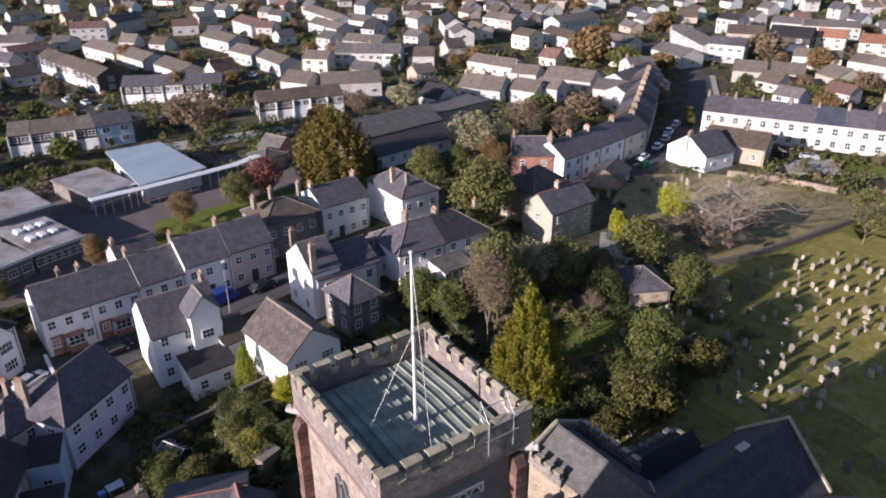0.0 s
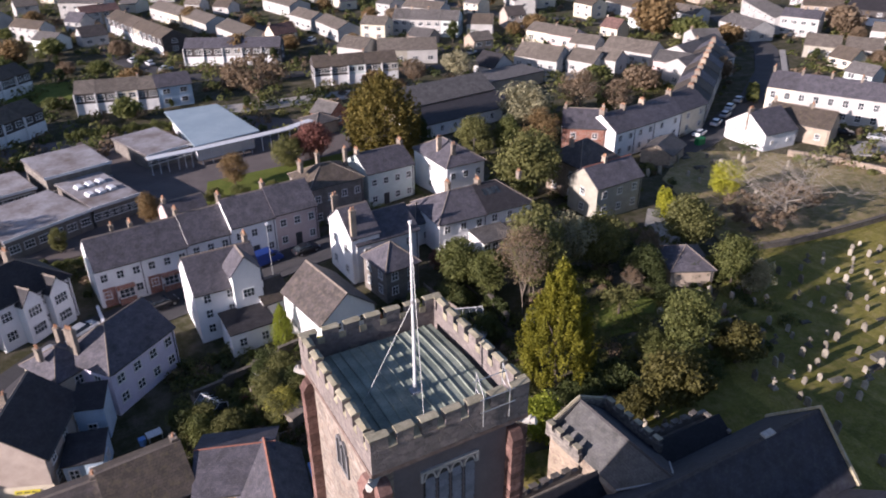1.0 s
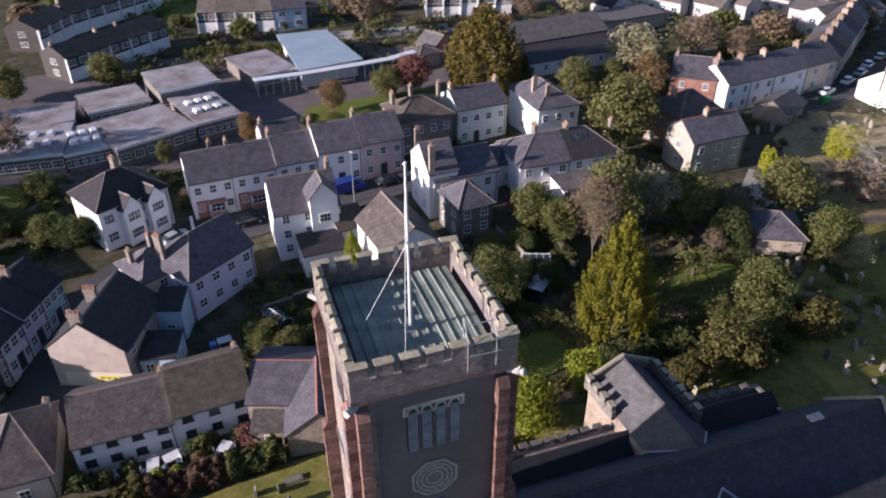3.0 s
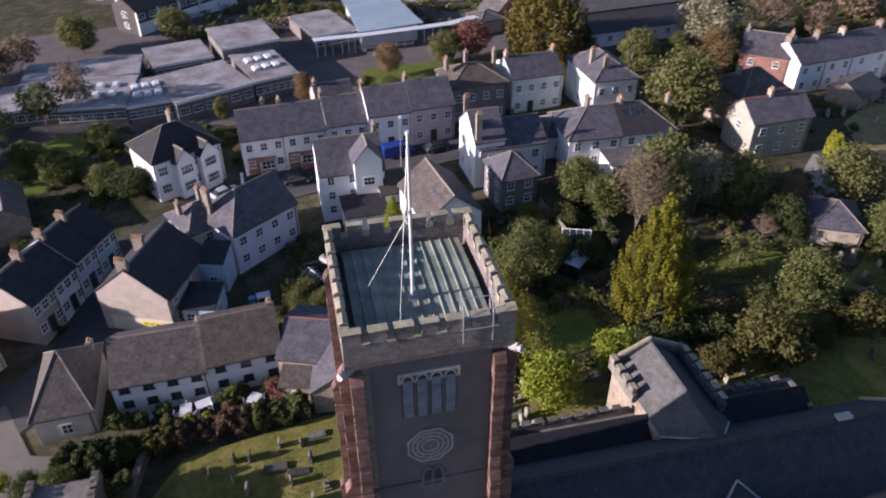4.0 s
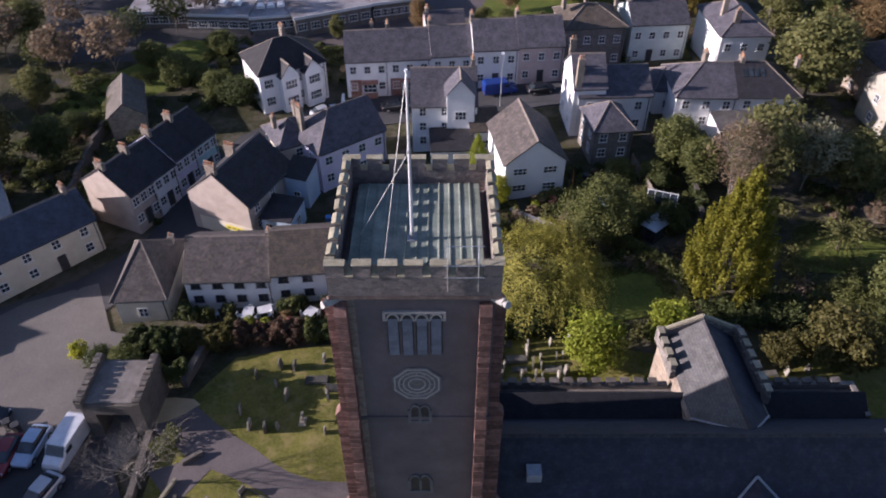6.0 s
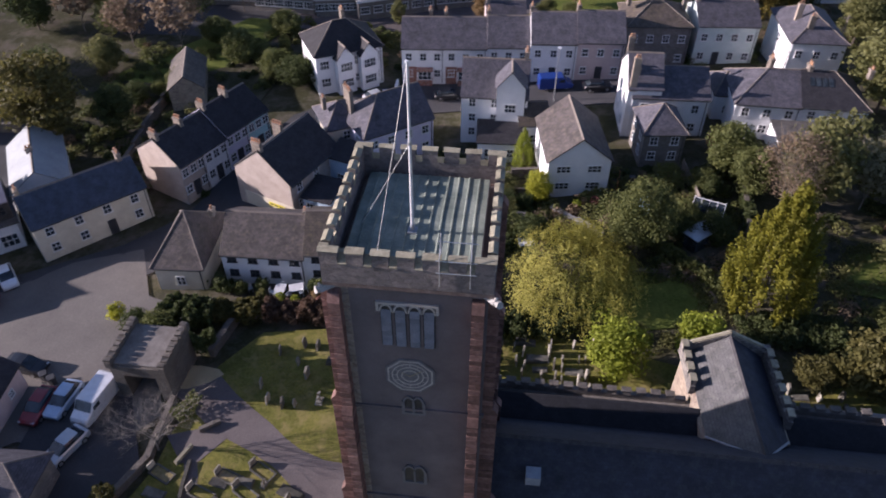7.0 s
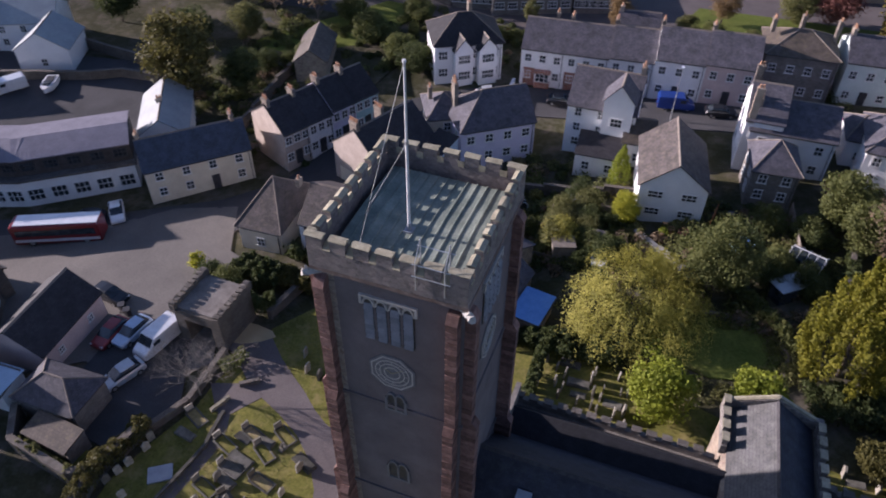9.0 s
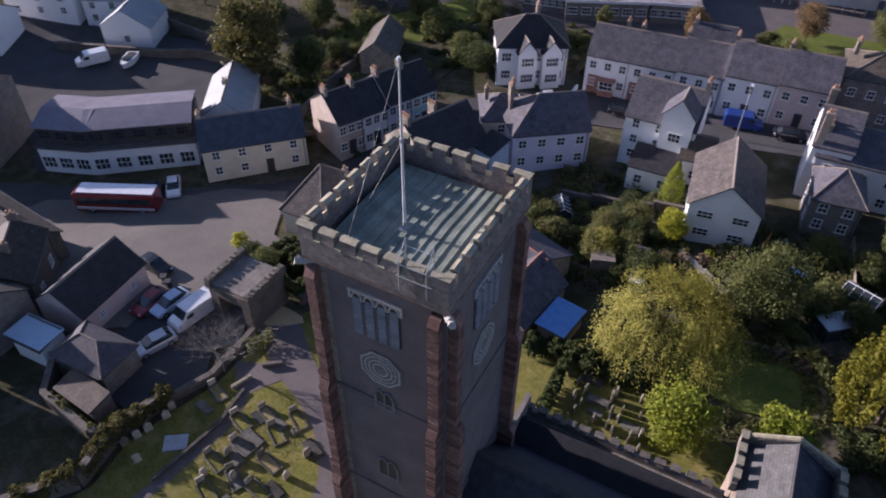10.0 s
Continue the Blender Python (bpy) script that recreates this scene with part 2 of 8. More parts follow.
ROUGHCAST = mottled("grey_roughcast", (0.129, 0.114, 0.119), (0.187, 0.164, 0.171), 0.6, 24, 0.95, 0.7)
TOWER_PARAPET = rubble("tower_parapet_stone", [(0.196, 0.168, 0.164), (0.281, 0.246, 0.234), (0.172, 0.152, 0.150), (0.343, 0.305, 0.272)], 3.4, joint=(0.234, 0.211, 0.196))
PARAPET_STONE = rubble("parapet_stone", [(0.164, 0.152, 0.143), (0.254, 0.234, 0.213), (0.139, 0.131, 0.127), (0.328, 0.303, 0.271), (0.189, 0.164, 0.148)], 3.4, joint=(0.197, 0.184, 0.164))
# yellowed and lifted so the merlon tops look gilded by low sun
COPING = mottled("lichened_sunlit_coping", (0.240, 0.218, 0.150), (0.410, 0.375, 0.275), 2.2, 14, 0.9, 0.4, own=0.15)
RED_STONE = mottled("red_sandstone", (0.120, 0.065, 0.056), (0.225, 0.137, 0.117), 3.4, 14, 0.9, 0.6, own=0.4)
STRING_STONE = mottled("brown_string_stone", (0.15, 0.105, 0.09), (0.26, 0.20, 0.175), 2.0, 14, 0.9, 0.5)
PALE_STONE = mottled("pale_dressed_stone", (0.36, 0.35, 0.33), (0.48, 0.46, 0.43), 2.0, 14, 0.9, 0.4)
LOUVRE = mottled("louvre_slate", (0.152, 0.168, 0.200), (0.224, 0.240, 0.272), 2.0, 14, 0.75, 0.3, own=0.15)
DIAL = mottled("clock_dial", (0.144, 0.144, 0.154), (0.194, 0.194, 0.204), 2.0, 14, 0.8, 0.2)
BLUE_DIAL = mottled("blue_clock_dial", (0.10, 0.20, 0.42), (0.14, 0.26, 0.50), 2.0, 14, 0.6, 0.1)
WHITE_METAL = mottled("white_painted_metal", (0.620, 0.630, 0.650), (0.760, 0.770, 0.780), 3, 20, 0.4, 0.05, 0.5)
STEEL = mottled("galvanised_steel", (0.42, 0.44, 0.46), (0.58, 0.6, 0.62), 4, 20, 0.4, 0.05, 0.5, metal=0.6)
ASPHALT = mottled("asphalt", (0.051, 0.051, 0.054), (0.078, 0.076, 0.080), 0.25, 7, 0.92, 0.4)
PALE_ASPHALT = mottled("worn_pale_asphalt", (0.135, 0.124, 0.114), (0.182, 0.167, 0.151), 0.18, 6, 0.92, 0.4)
PATH_TAR = mottled("churchyard_tarmac", (0.111, 0.095, 0.093), (0.152, 0.131, 0.127), 0.3, 8, 0.92, 0.4)
GRAVEL = mottled("buff_gravel", (0.40, 0.31, 0.17), (0.52, 0.41, 0.24), 0.5, 16, 0.95, 0.6)
CONCRETE = mottled("pale_concrete", (0.289, 0.281, 0.264), (0.391, 0.374, 0.348), 0.5, 10, 0.9, 0.3)
LICHEN_SLAB = mottled("lichened_roof_slab", (0.125, 0.110, 0.098), (0.260, 0.236, 0.212), 0.9, 8, 0.9, 0.3)
ROOF_FELT = mottled("pale_flat_roof", (0.165, 0.132, 0.118), (0.40, 0.395, 0.42), 0.24, 2.2, 0.85, 0.1)
ROOF_BLUE = mottled("blue_grey_sheet_roof", (0.26, 0.34, 0.40), (0.33, 0.41, 0.47), 0.2, 5, 0.6, 0.1)
GRASS_YARD = grassy("churchyard_grass", (0.100, 0.106, 0.026), (0.186, 0.174, 0.045), (0.235, 0.192, 0.08), 0.48)
DRY_GRASS = grassy("dry_churchyard_grass", (0.150, 0.142, 0.036), (0.262, 0.232, 0.064), (0.300, 0.245, 0.105), 0.48)
GRASS_LAWN = grassy("lawn_grass", (0.095, 0.122, 0.026), (0.150, 0.172, 0.042), (0.20, 0.185, 0.07), 0.6)
ROUGH_GRASS = grassy("rough_grass", (0.173, 0.160, 0.067), (0.266, 0.224, 0.109), (0.333, 0.256, 0.166), 0.45)
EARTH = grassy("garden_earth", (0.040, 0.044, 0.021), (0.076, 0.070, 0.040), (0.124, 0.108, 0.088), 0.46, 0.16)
BARK = mottled("bark", (0.065, 0.052, 0.042), (0.13, 0.105, 0.085), 2.0, 14, 0.95, 0.6)
BARK_PALE = mottled("pale_bark", (0.215, 0.190, 0.160), (0.335, 0.300, 0.255), 2.0, 14, 0.95, 0.5)
MOSSY_STONE = mottled("mossy_ledger", (0.067, 0.065, 0.052), (0.134, 0.128, 0.111), 1.8, 12, 0.95, 0.5, own=0.4)
HEADSTONE = mottled("weathered_headstone", (0.176, 0.162, 0.132), (0.350, 0.322, 0.265), 1.8, 12, 0.9, 0.4, own=0.5)
YARD_WALL = rubble("boundary_wall_stone", [(0.098, 0.088, 0.079), (0.165, 0.150, 0.131), (0.128, 0.111, 0.094), (0.195, 0.176, 0.150)], 3.0, joint=(0.12, 0.11, 0.1))
TWIG = mottled("pale_twig", (0.150, 0.124, 0.098), (0.255, 0.214, 0.173), 2.0, 14, 0.95, 0.3)
TIMBER = mottled("grey_timber", (0.17, 0.145, 0.12), (0.26, 0.225, 0.19), 2, 16, 0.9, 0.4)
ORANGE = mottled("orange_fence_paint", (0.52, 0.19, 0.07), (0.62, 0.25, 0.10), 2, 16, 0.8, 0.2)
PINK_CLOTH = mottled("bright_pink_cloth", (0.80, 0.08, 0.35), (0.9, 0.14, 0.45), 2, 16, 0.7, 0.1)
BLUE_TARP = mottled("blue_sheet", (0.10, 0.24, 0.55), (0.15, 0.31, 0.64), 1.5, 10, 0.45, 0.1)
PLASTIC_GREEN = mottled("green_plastic", (0.012, 0.156, 0.048), (0.018, 0.204, 0.066), 2, 16, 0.5, 0.0)
YELLOW = mottled("yellow_paint", (0.7, 0.6, 0.05), (0.8, 0.7, 0.08), 2, 16, 0.5, 0.0)
TYRE = mottled("tyre_rubber", (0.018, 0.018, 0.018), (0.03, 0.03, 0.03), 4, 20, 0.85, 0.1)
ALLOY = mottled("alloy", (0.45, 0.45, 0.46), (0.6, 0.6, 0.6), 4, 20, 0.35, 0.0, 0.5, metal=0.8)
SOLAR = coursed("solar_panel", (0.03, 0.035, 0.10), (0.035, 0.04, 0.12), (0.25, 0.27, 0.33), 1.0, 1.6, 0.02, rough=0.2, relief=0.0)
PURPLE_CORRUGATED = mottled("violet_grey_sheet", (0.168, 0.160, 0.200), (0.224, 0.212, 0.256), 0.6, 6, 0.7, 0.1)


def car_paint(name, c):
    m, nt, b = shader(name, 0.3, 0.25, 0.5)
    p = world_place(nt)
    nt.links.new(ramp(nt, noise_tex(nt, p, 2, 3), [(0.3, tuple(x * 0.85 for x in c)), (0.7, c)]), b.inputs["Base Color"])
    b.inputs["Coat Weight"].default_value = 0.4
    return m


PAINTS = {"white": car_paint("white_car_paint", (0.75, 0.76, 0.78)), "silver": car_paint("silver_car_paint", (0.48, 0.5, 0.53)), "blue": car_paint("pale_blue_car_paint", (0.42, 0.52, 0.66)),
          "black": car_paint("black_car_paint", (0.02, 0.022, 0.028)), "red": car_paint("dark_red_car_paint", (0.22, 0.02, 0.025)), "deep": car_paint("deep_blue_car_paint", (0.02, 0.06, 0.30))}


# ---------------------------------------------------------------- lie of the land
# heights of the sloping village: it falls from the churchyard to the square and rises to the gardens
HEIGHTS = [(-22, 62, -4.6), (-36, 54, -4.6), (-50, 48, -4.6), (-20, 66, -3.4), (-14, 78, -1.4), (-17, 49, -2.6), (-4, 50, -2.5), (6, 51, -2.2), (-6, 61, -2.1), (1, 71, -2.3), (8, 78, -1.9), (14, 80, -1.5), (2, 94, -0.6), (-10, 89, -0.4), (28, 67, 1.2), (36, 74, 1.2), (47, 80, 1.9), (60, 78, 2.2), (-7, 37, -1.5), (-2, 33, -0.8), (4, 39, 0.2), (-20, 42, -2.2), (-22, 30, -1.6), (-6, 22, -0.8), (14, 25, 0.0), (26, 41, 1.2), (18, 47, -0.2), (50, 38, 2.2), (35, 50, 1.4), (75, 70, 1.1), (-65, 72, -3.6), (30, 97, 0.2)]
HX, HY, HZ = (np.array(c) for c in zip(*HEIGHTS))


def ground(x, y):
    """The height of the ground at a place (numbers or arrays)."""
    w = np.exp(-((np.expand_dims(x, -1) - HX) ** 2 + (np.expand_dims(y, -1) - HY) ** 2) / 220)
    h = (w * HZ).sum(-1) / (w.sum(-1) + 0.06)
    return float(h) if np.ndim(x) == 0 else h


# ---------------------------------------------------------------- mesh helpers
def metre_uv(me):
    """Metre-true coordinates: u along the level, v up the slope of each face."""
    n = len(me.loops)
    if not n:
        return
    uv = np.zeros((n, 2))
    co = [v.co for v in me.vertices]
    for p in me.polygons:
        nz = p.normal
        if abs(nz.z) > 0.995:
            u, v = Vector((1, 0, 0)), Vector((0, 1, 0))
        else:
            u = Vector((-nz.y, nz.x, 0)).normalized()
            v = nz.cross(u)
        for li in p.loop_indices:
            c = co[me.loops[li].vertex_index]
            uv[li] = (c.dot(u), c.dot(v))
    me.uv_layers.new(name="metres").data.foreach_set("uv", uv.ravel())


def part(name, bm, material, parent=None, label="", at=None, smooth=False):
    """Links a bmesh (or a ready mesh) as ONE mesh object under a thing or part."""
    if isinstance(bm, bmesh.types.BMesh):
        me = bpy.data.meshes.new(name)
        bmesh.ops.recalc_face_normals(bm, faces=bm.faces)
        bm.to_mesh(me)
        bm.free()
        for m in (material if isinstance(material, (list, tuple)) else (material,)):
            me.materials.append(m)
        metre_uv(me)
        if smooth:
            for p in me.polygons:
                p.use_smooth = True
    else:
        me = bm
    ob = new(name, me)
    ob.parent = parent
    if at is not None:
        ob.matrix_basis = at if isinstance(at, Matrix) else Matrix.Translation(at)
    return tagged(ob, label)


def raw_mesh(name, verts, faces, material):
    me = bpy.data.meshes.new(name)
    me.from_pydata(verts, [], faces)
    me.materials.append(material)
    me.update()
    return me


def thing(name, label, category, x=0.0, y=0.0, z=0.0, turn=0.0, group="", kind="", on_ground=True):
    """An Empty at a thing's base; z counts from the ground, or from the datum for what stands on the church."""
    ob = new(name)
    ob.empty_display_size = 0.3
    ob.matrix_basis = pose(x, y, z + (ground(x, y) if on_ground else 0.0), 0, 0, turn)
    return tagged(ob, label, category, group, kind)


def box(bm, x0, x1, y0, y1, z0, z1, slot=0):
    v = [bm.verts.new(c) for c in ((x0, y0, z0), (x1, y0, z0), (x1, y1, z0), (x0, y1, z0), (x0, y0, z1), (x1, y0, z1), (x1, y1, z1), (x0, y1, z1))]
    for q in ((0, 3, 2, 1), (4, 5, 6, 7), (0, 1, 5, 4), (1, 2, 6, 5), (2, 3, 7, 6), (3, 0, 4, 7)):
        bm.faces.new([v[i] for i in q]).material_index = slot
    return v


def boxes(*specs):
    bm = bmesh.new()
    for s in specs:
        box(bm, *s)
    return bm


def extrude_x(bm, profile, x0, x1, slot=0):
    """A closed profile of (y, z) drawn out along x."""
    a, b = [bm.verts.new((x0, *p)) for p in profile], [bm.verts.new((x1, *p)) for p in profile]
    bm.faces.new(a).material_index = slot
    bm.faces.new(b[::-1]).material_index = slot
    for i in range(len(profile)):
        j = (i + 1) % len(profile)
        bm.faces.new((a[i], b[i], b[j], a[j])).material_index = slot


def extrude_y(bm, profile, y0, y1, slot=0):
    a, b = [bm.verts.new((p[0], y0, p[1])) for p in profile], [bm.verts.new((p[0], y1, p[1])) for p in profile]
    bm.faces.new(a).material_index = slot
    bm.faces.new(b[::-1]).material_index = slot
    for i in range(len(profile)):
        j = (i + 1) % len(profile)
        bm.faces.new((a[i], b[i], b[j], a[j])).material_index = slot


def extrude_z(bm, outline, z0, z1, slot=0):
    a, b = [bm.verts.new((*p, z0)) for p in outline], [bm.verts.new((*p, z1)) for p in outline]
    bm.faces.new(a[::-1]).material_index = slot
    bm.faces.new(b).material_index = slot
    for i in range(len(outline)):
        j = (i + 1) % len(outline)
        bm.faces.new((a[i], a[j], b[j], b[i])).material_index = slot


def tube(bm, a, b, r0, r1=None, sides=6, slot=0):
    a, b = Vector(a), Vector(b)
    r1 = r0 if r1 is None else r1
    d = (b - a).normalized()
    s = d.cross(Vector((0, 0, 1)) if abs(d.z) < 0.9 else Vector((1, 0, 0))).normalized()
    t = d.cross(s)
    rings = [[bm.verts.new(c + (s * math.cos(k) + t * math.sin(k)) * r) for k in (2 * math.pi * i / sides for i in range(sides))] for c, r in ((a, r0), (b, r1))]
    for i in range(sides):
        j = (i + 1) % sides
        bm.faces.new((rings[0][i], rings[0][j], rings[1][j], rings[1][i])).material_index = slot
    bm.faces.new(rings[0][::-1]).material_index = slot
    bm.faces.new(rings[1]).material_index = slot


def patch(name, outline, z, material, label, category, depth=0.3):
    """A level piece of the ground with a real edge."""
    bm = bmesh.new()
    bm.faces.new([bm.verts.new((*p, 0)) for p in outline])
    for axis in (0, 1):
        lo, hi = min(p[axis] for p in outline), max(p[axis] for p in outline)
        for k in range(int(lo // 4) + 1, int(hi // 4) + 1):
            spot, way = [0, 0, 0], [0, 0, 0]
            spot[axis], way[axis] = k * 4, 1
            bmesh.ops.bisect_plane(bm, geom=[*bm.verts, *bm.edges, *bm.faces], plane_co=spot, plane_no=way)
    bmesh.ops.triangulate(bm, faces=bm.faces)
    for v in bm.verts:
        v.co.z = z + ground(v.co.x, v.co.y)
    low = bmesh.ops.extrude_face_region(bm, geom=[*bm.faces], use_keep_orig=True)
    for v in low["geom"]:
        if isinstance(v, bmesh.types.BMVert):
            v.co.z -= depth
    return tagged(part(name, bm, material), label, category, kind="structure")


def ribbon(points, width):
    """The outline of a strip of that width along a line."""
    pts = [Vector((*p, 0)) for p in points]
    left, right = [], []
    for i, p in enumerate(pts):
        d = ((pts[min(i + 1, len(pts) - 1)] - pts[max(i - 1, 0)])).normalized()
        n = Vector((-d.y, d.x, 0)) * (width / 2)
        left.append((p + n)[:2])
        right.append((p - n)[:2])
    return right + left[::-1]


# ---------------------------------------------------------------- houses
SHARED = {}
TAKEN = []


def lattice(w, h, f, bars):
    """A window frame with its bars and sill as one connected piece, front at y = -0.09."""
    xs = [-w / 2 - 0.08, -w / 2, -w / 2 + f]
    for i in range(1, bars + 1):
        x = -w / 2 + w * i / (bars + 1)
        xs += [x - 0.035, x + 0.035]
    xs += [w / 2 - f, w / 2, w / 2 + 0.08]
    zs = [-h / 2 - 0.05, -h / 2 + f, -0.03, 0.03, h / 2 - f, h / 2]
    nx, nz = len(xs) - 1, len(zs) - 1
    solid = [[(j in (0, 2, 4) or i % 2 == 1) if 0 < i < nx - 1 else j == 0 for j in range(nz)] for i in range(nx)]
    bm, verts = bmesh.new(), {}

    def at(i, j, y):
        if (i, j, y) not in verts:
            verts[i, j, y] = bm.verts.new((xs[i], y, zs[j]))
        return verts[i, j, y]

    for i in range(nx):
        for j in range(nz):
            if not solid[i][j]:
                continue
            bm.faces.new((at(i, j, -0.09), at(i + 1, j, -0.09), at(i + 1, j + 1, -0.09), at(i, j + 1, -0.09)))
            for di, dj, a, b in ((-1, 0, (i, j), (i, j + 1)), (1, 0, (i + 1, j), (i + 1, j + 1)), (0, -1, (i, j), (i + 1, j)), (0, 1, (i, j + 1), (i + 1, j + 1))):
                u, v = i + di, j + dj
                if not (0 <= u < nx and 0 <= v < nz and solid[u][v]):
                    bm.faces.new((at(*a, -0.09), at(*b, -0.09), at(*b, 0.0), at(*a, 0.0)))
    return bm


def window_parts(w, h, bars, frame_mat):
    """Frame and pane meshes of a window that faces -y, shared by all of that size."""
    key = (round(w, 2), round(h, 2), bars, frame_mat.name)
    if key not in SHARED:
        f = 0.09
        bm = lattice(w, h, f, bars)
        fr = bpy.data.meshes.new("window_frame")
        bmesh.ops.recalc_face_normals(bm, faces=bm.faces)
        bm.to_mesh(fr)
        bm.free()
        fr.materials.append(frame_mat)
        pane = raw_mesh("pane", [(-w / 2 + f, -0.03, -h / 2 + f), (w / 2 - f, -0.03, -h / 2 + f), (w / 2 - f, -0.03, h / 2 - f), (-w / 2 + f, -0.03, h / 2 - f)], [(0, 1, 2, 3)], GLASS)
        SHARED[key] = fr, pane
    return SHARED[key]


def window(parent, m, w=1.0, h=1.25, bars=1, frame_mat=None, single=False):
    fr, pane = window_parts(w, h, bars, frame_mat or FRAME_WHITE)
    if single:
        key = ("joined", round(w, 2), round(h, 2), bars)
        if key not in SHARED:
            bm = bmesh.new()
            bm.from_mesh(fr)
            n = len(bm.faces)
            bm.from_mesh(pane)
            bm.faces.ensure_lookup_table()
            for f in bm.faces[n:]:
                f.material_index = 1
            me = bpy.data.meshes.new("window")
            bm.to_mesh(me)
            bm.free()
            me.materials.append(FRAME_WHITE)
            me.materials.append(GLASS)
            SHARED[key] = me
        return part("window", SHARED[key], None, parent, at=m)
    win = part("window", fr, None, parent, at=m)
    part("pane", pane, None, win)
    return win


def door(parent, m, material=None):
    if "door" not in SHARED:
        bm = boxes((-0.5, 0.5, -0.08, 0.0, 0, 2.1), (-0.42, 0.42, -0.11, -0.08, 0.1, 0.95), (-0.42, 0.42, -0.11, -0.08, 1.05, 1.95))
        me = bpy.data.meshes.new("door")
        bmesh.ops.recalc_face_normals(bm, faces=bm.faces)
        bm.to_mesh(me)
        bm.free()
        me.materials.append(FRAME_DARK)
        SHARED["door"] = me
    return part("door", SHARED["door"], None, parent, at=m)


def chimney(parent, x, y, z0, z1, a=0.9, b=0.55, pots=2, material=None):
    c = part("chimney", boxes((-a / 2, a / 2, -b / 2, b / 2, z0, z1 - 0.22), (-a / 2 - 0.07, a / 2 + 0.07, -b / 2 - 0.07, b / 2 + 0.07, z1 - 0.22, z1 - 0.1), (-a / 2 - 0.02, a / 2 + 0.02, -b / 2 - 0.02, b / 2 + 0.02, z1 - 0.1, z1)), material or STACK, parent, at=(x, y, 0))
    if "pot" not in SHARED:
        bm = bmesh.new()
        tube(bm, (0, 0, 0), (0, 0, 0.36), 0.13, 0.10, 8)
        tube(bm, (0, 0, 0.36), (0, 0, 0.42), 0.13, 0.13, 8)
        me = bpy.data.meshes.new("chimney_pot")
        bmesh.ops.recalc_face_normals(bm, faces=bm.faces)
        bm.to_mesh(me)
        bm.free()
        me.materials.append(POT)
        SHARED["pot"] = me
    for i in range(pots):
        part("chimney_pot", SHARED["pot"], None, c, at=((i - (pots - 1) / 2) * 0.36 if a > b else 0, 0 if a > b else (i - (pots - 1) / 2) * 0.36, z1))
    return c


def roof_mesh(L, W, eave, rise, kind, over=0.3, verge=0.15, t=0.14):
    """A roof over a plan L by W with its corner at the origin: gable along x, gable along y, hip, or half hip."""
    bm = bmesh.new()
    k = rise / (W / 2)
    if kind == "gable":
        y0, y1, ze = -over, W + over, eave - over * k
        prof = [(y0, ze), (W / 2, eave + rise), (y1, ze), (y1, ze + t), (W / 2, eave + rise + t * 1.15), (y0, ze + t)]
        extrude_x(bm, prof, -verge, L + verge)
    elif kind == "cross":
        k = rise / (L / 2)
        ze = eave - over * k
        prof = [(-over, ze), (L / 2, eave + rise), (L + over, ze), (L + over, ze + t), (L / 2, eave + rise + t * 1.15), (-over, ze + t)]
        extrude_y(bm, prof, -verge, W + verge)
    elif kind in ("hip", "hip_left", "hip_right"):
        a, o = min(W / 2, L / 2 - 0.05), over
        ze = eave - o * k * 0.5
        x0, x1 = (-verge if kind == "hip_right" else -o), (L + verge if kind == "hip_left" else L + o)
        base = [(x0, -o), (x1, -o), (x1, W + o), (x0, W + o)]
        lo, hi = [bm.verts.new((*p, ze)) for p in base], [bm.verts.new((*p, ze + t)) for p in base]
        r0 = bm.verts.new((a if kind != "hip_right" else -verge, W / 2, eave + rise + t))
        r1 = bm.verts.new((L - a if kind != "hip_left" else L + verge, W / 2, eave + rise + t))
        if kind == "hip":
            bm.faces.new(lo[::-1])
        for i in range(4):
            j = (i + 1) % 4
            bm.faces.new((lo[i], lo[j], hi[j], hi[i]))
        bm.faces.new((hi[0], hi[1], r1, r0))
        if kind != "hip_left":
            bm.faces.new((hi[1], hi[2], r1))
        bm.faces.new((hi[2], hi[3], r0, r1))
        if kind != "hip_right":
            bm.faces.new((hi[3], hi[0], r0))
    elif kind == "flat":
        box(bm, -over, L + over, -over, W + over, eave, eave + 0.25)
    elif kind == "lean":
        prof = [(-over, eave - over * rise / W), (W, eave + rise), (W, eave + rise + t), (-over, eave - over * rise / W + t)]
        extrude_x(bm, prof, -verge, L + verge)
    return bm


def wall_mesh(L, W, eave, rise, kind):
    bm = bmesh.new()
    if kind == "gable":
        extrude_x(bm, [(0, -1.8), (W, -1.8), (W, eave), (W / 2, eave + rise - 0.02), (0, eave)], 0, L)
    elif kind == "cross":
        extrude_y(bm, [(0, -1.8), (L, -1.8), (L, eave), (L / 2, eave + rise - 0.02), (0, eave)], 0, W)
    elif kind == "lean":
        extrude_x(bm, [(0, -1.8), (W, -1.8), (W, eave + rise - 0.02), (0, eave)], 0, L)
    elif kind == "hip_left":
        extrude_x(bm, [(0, -1.8), (W, -1.8), (W, eave), (0, eave)], 0, L - 0.01)
        extrude_x(bm, [(0, eave), (W, eave), (W / 2, eave + rise - 0.02)], L - 0.3, L)
    elif kind == "hip_right":
        extrude_x(bm, [(0, -1.8), (W, -1.8), (W, eave), (0, eave)], 0.01, L)
        extrude_x(bm, [(0, eave), (W, eave), (W / 2, eave + rise - 0.02)], 0, 0.3)
    else:
        box(bm, 0, L, 0, W, -1.8, eave + 0.02)
    return bm


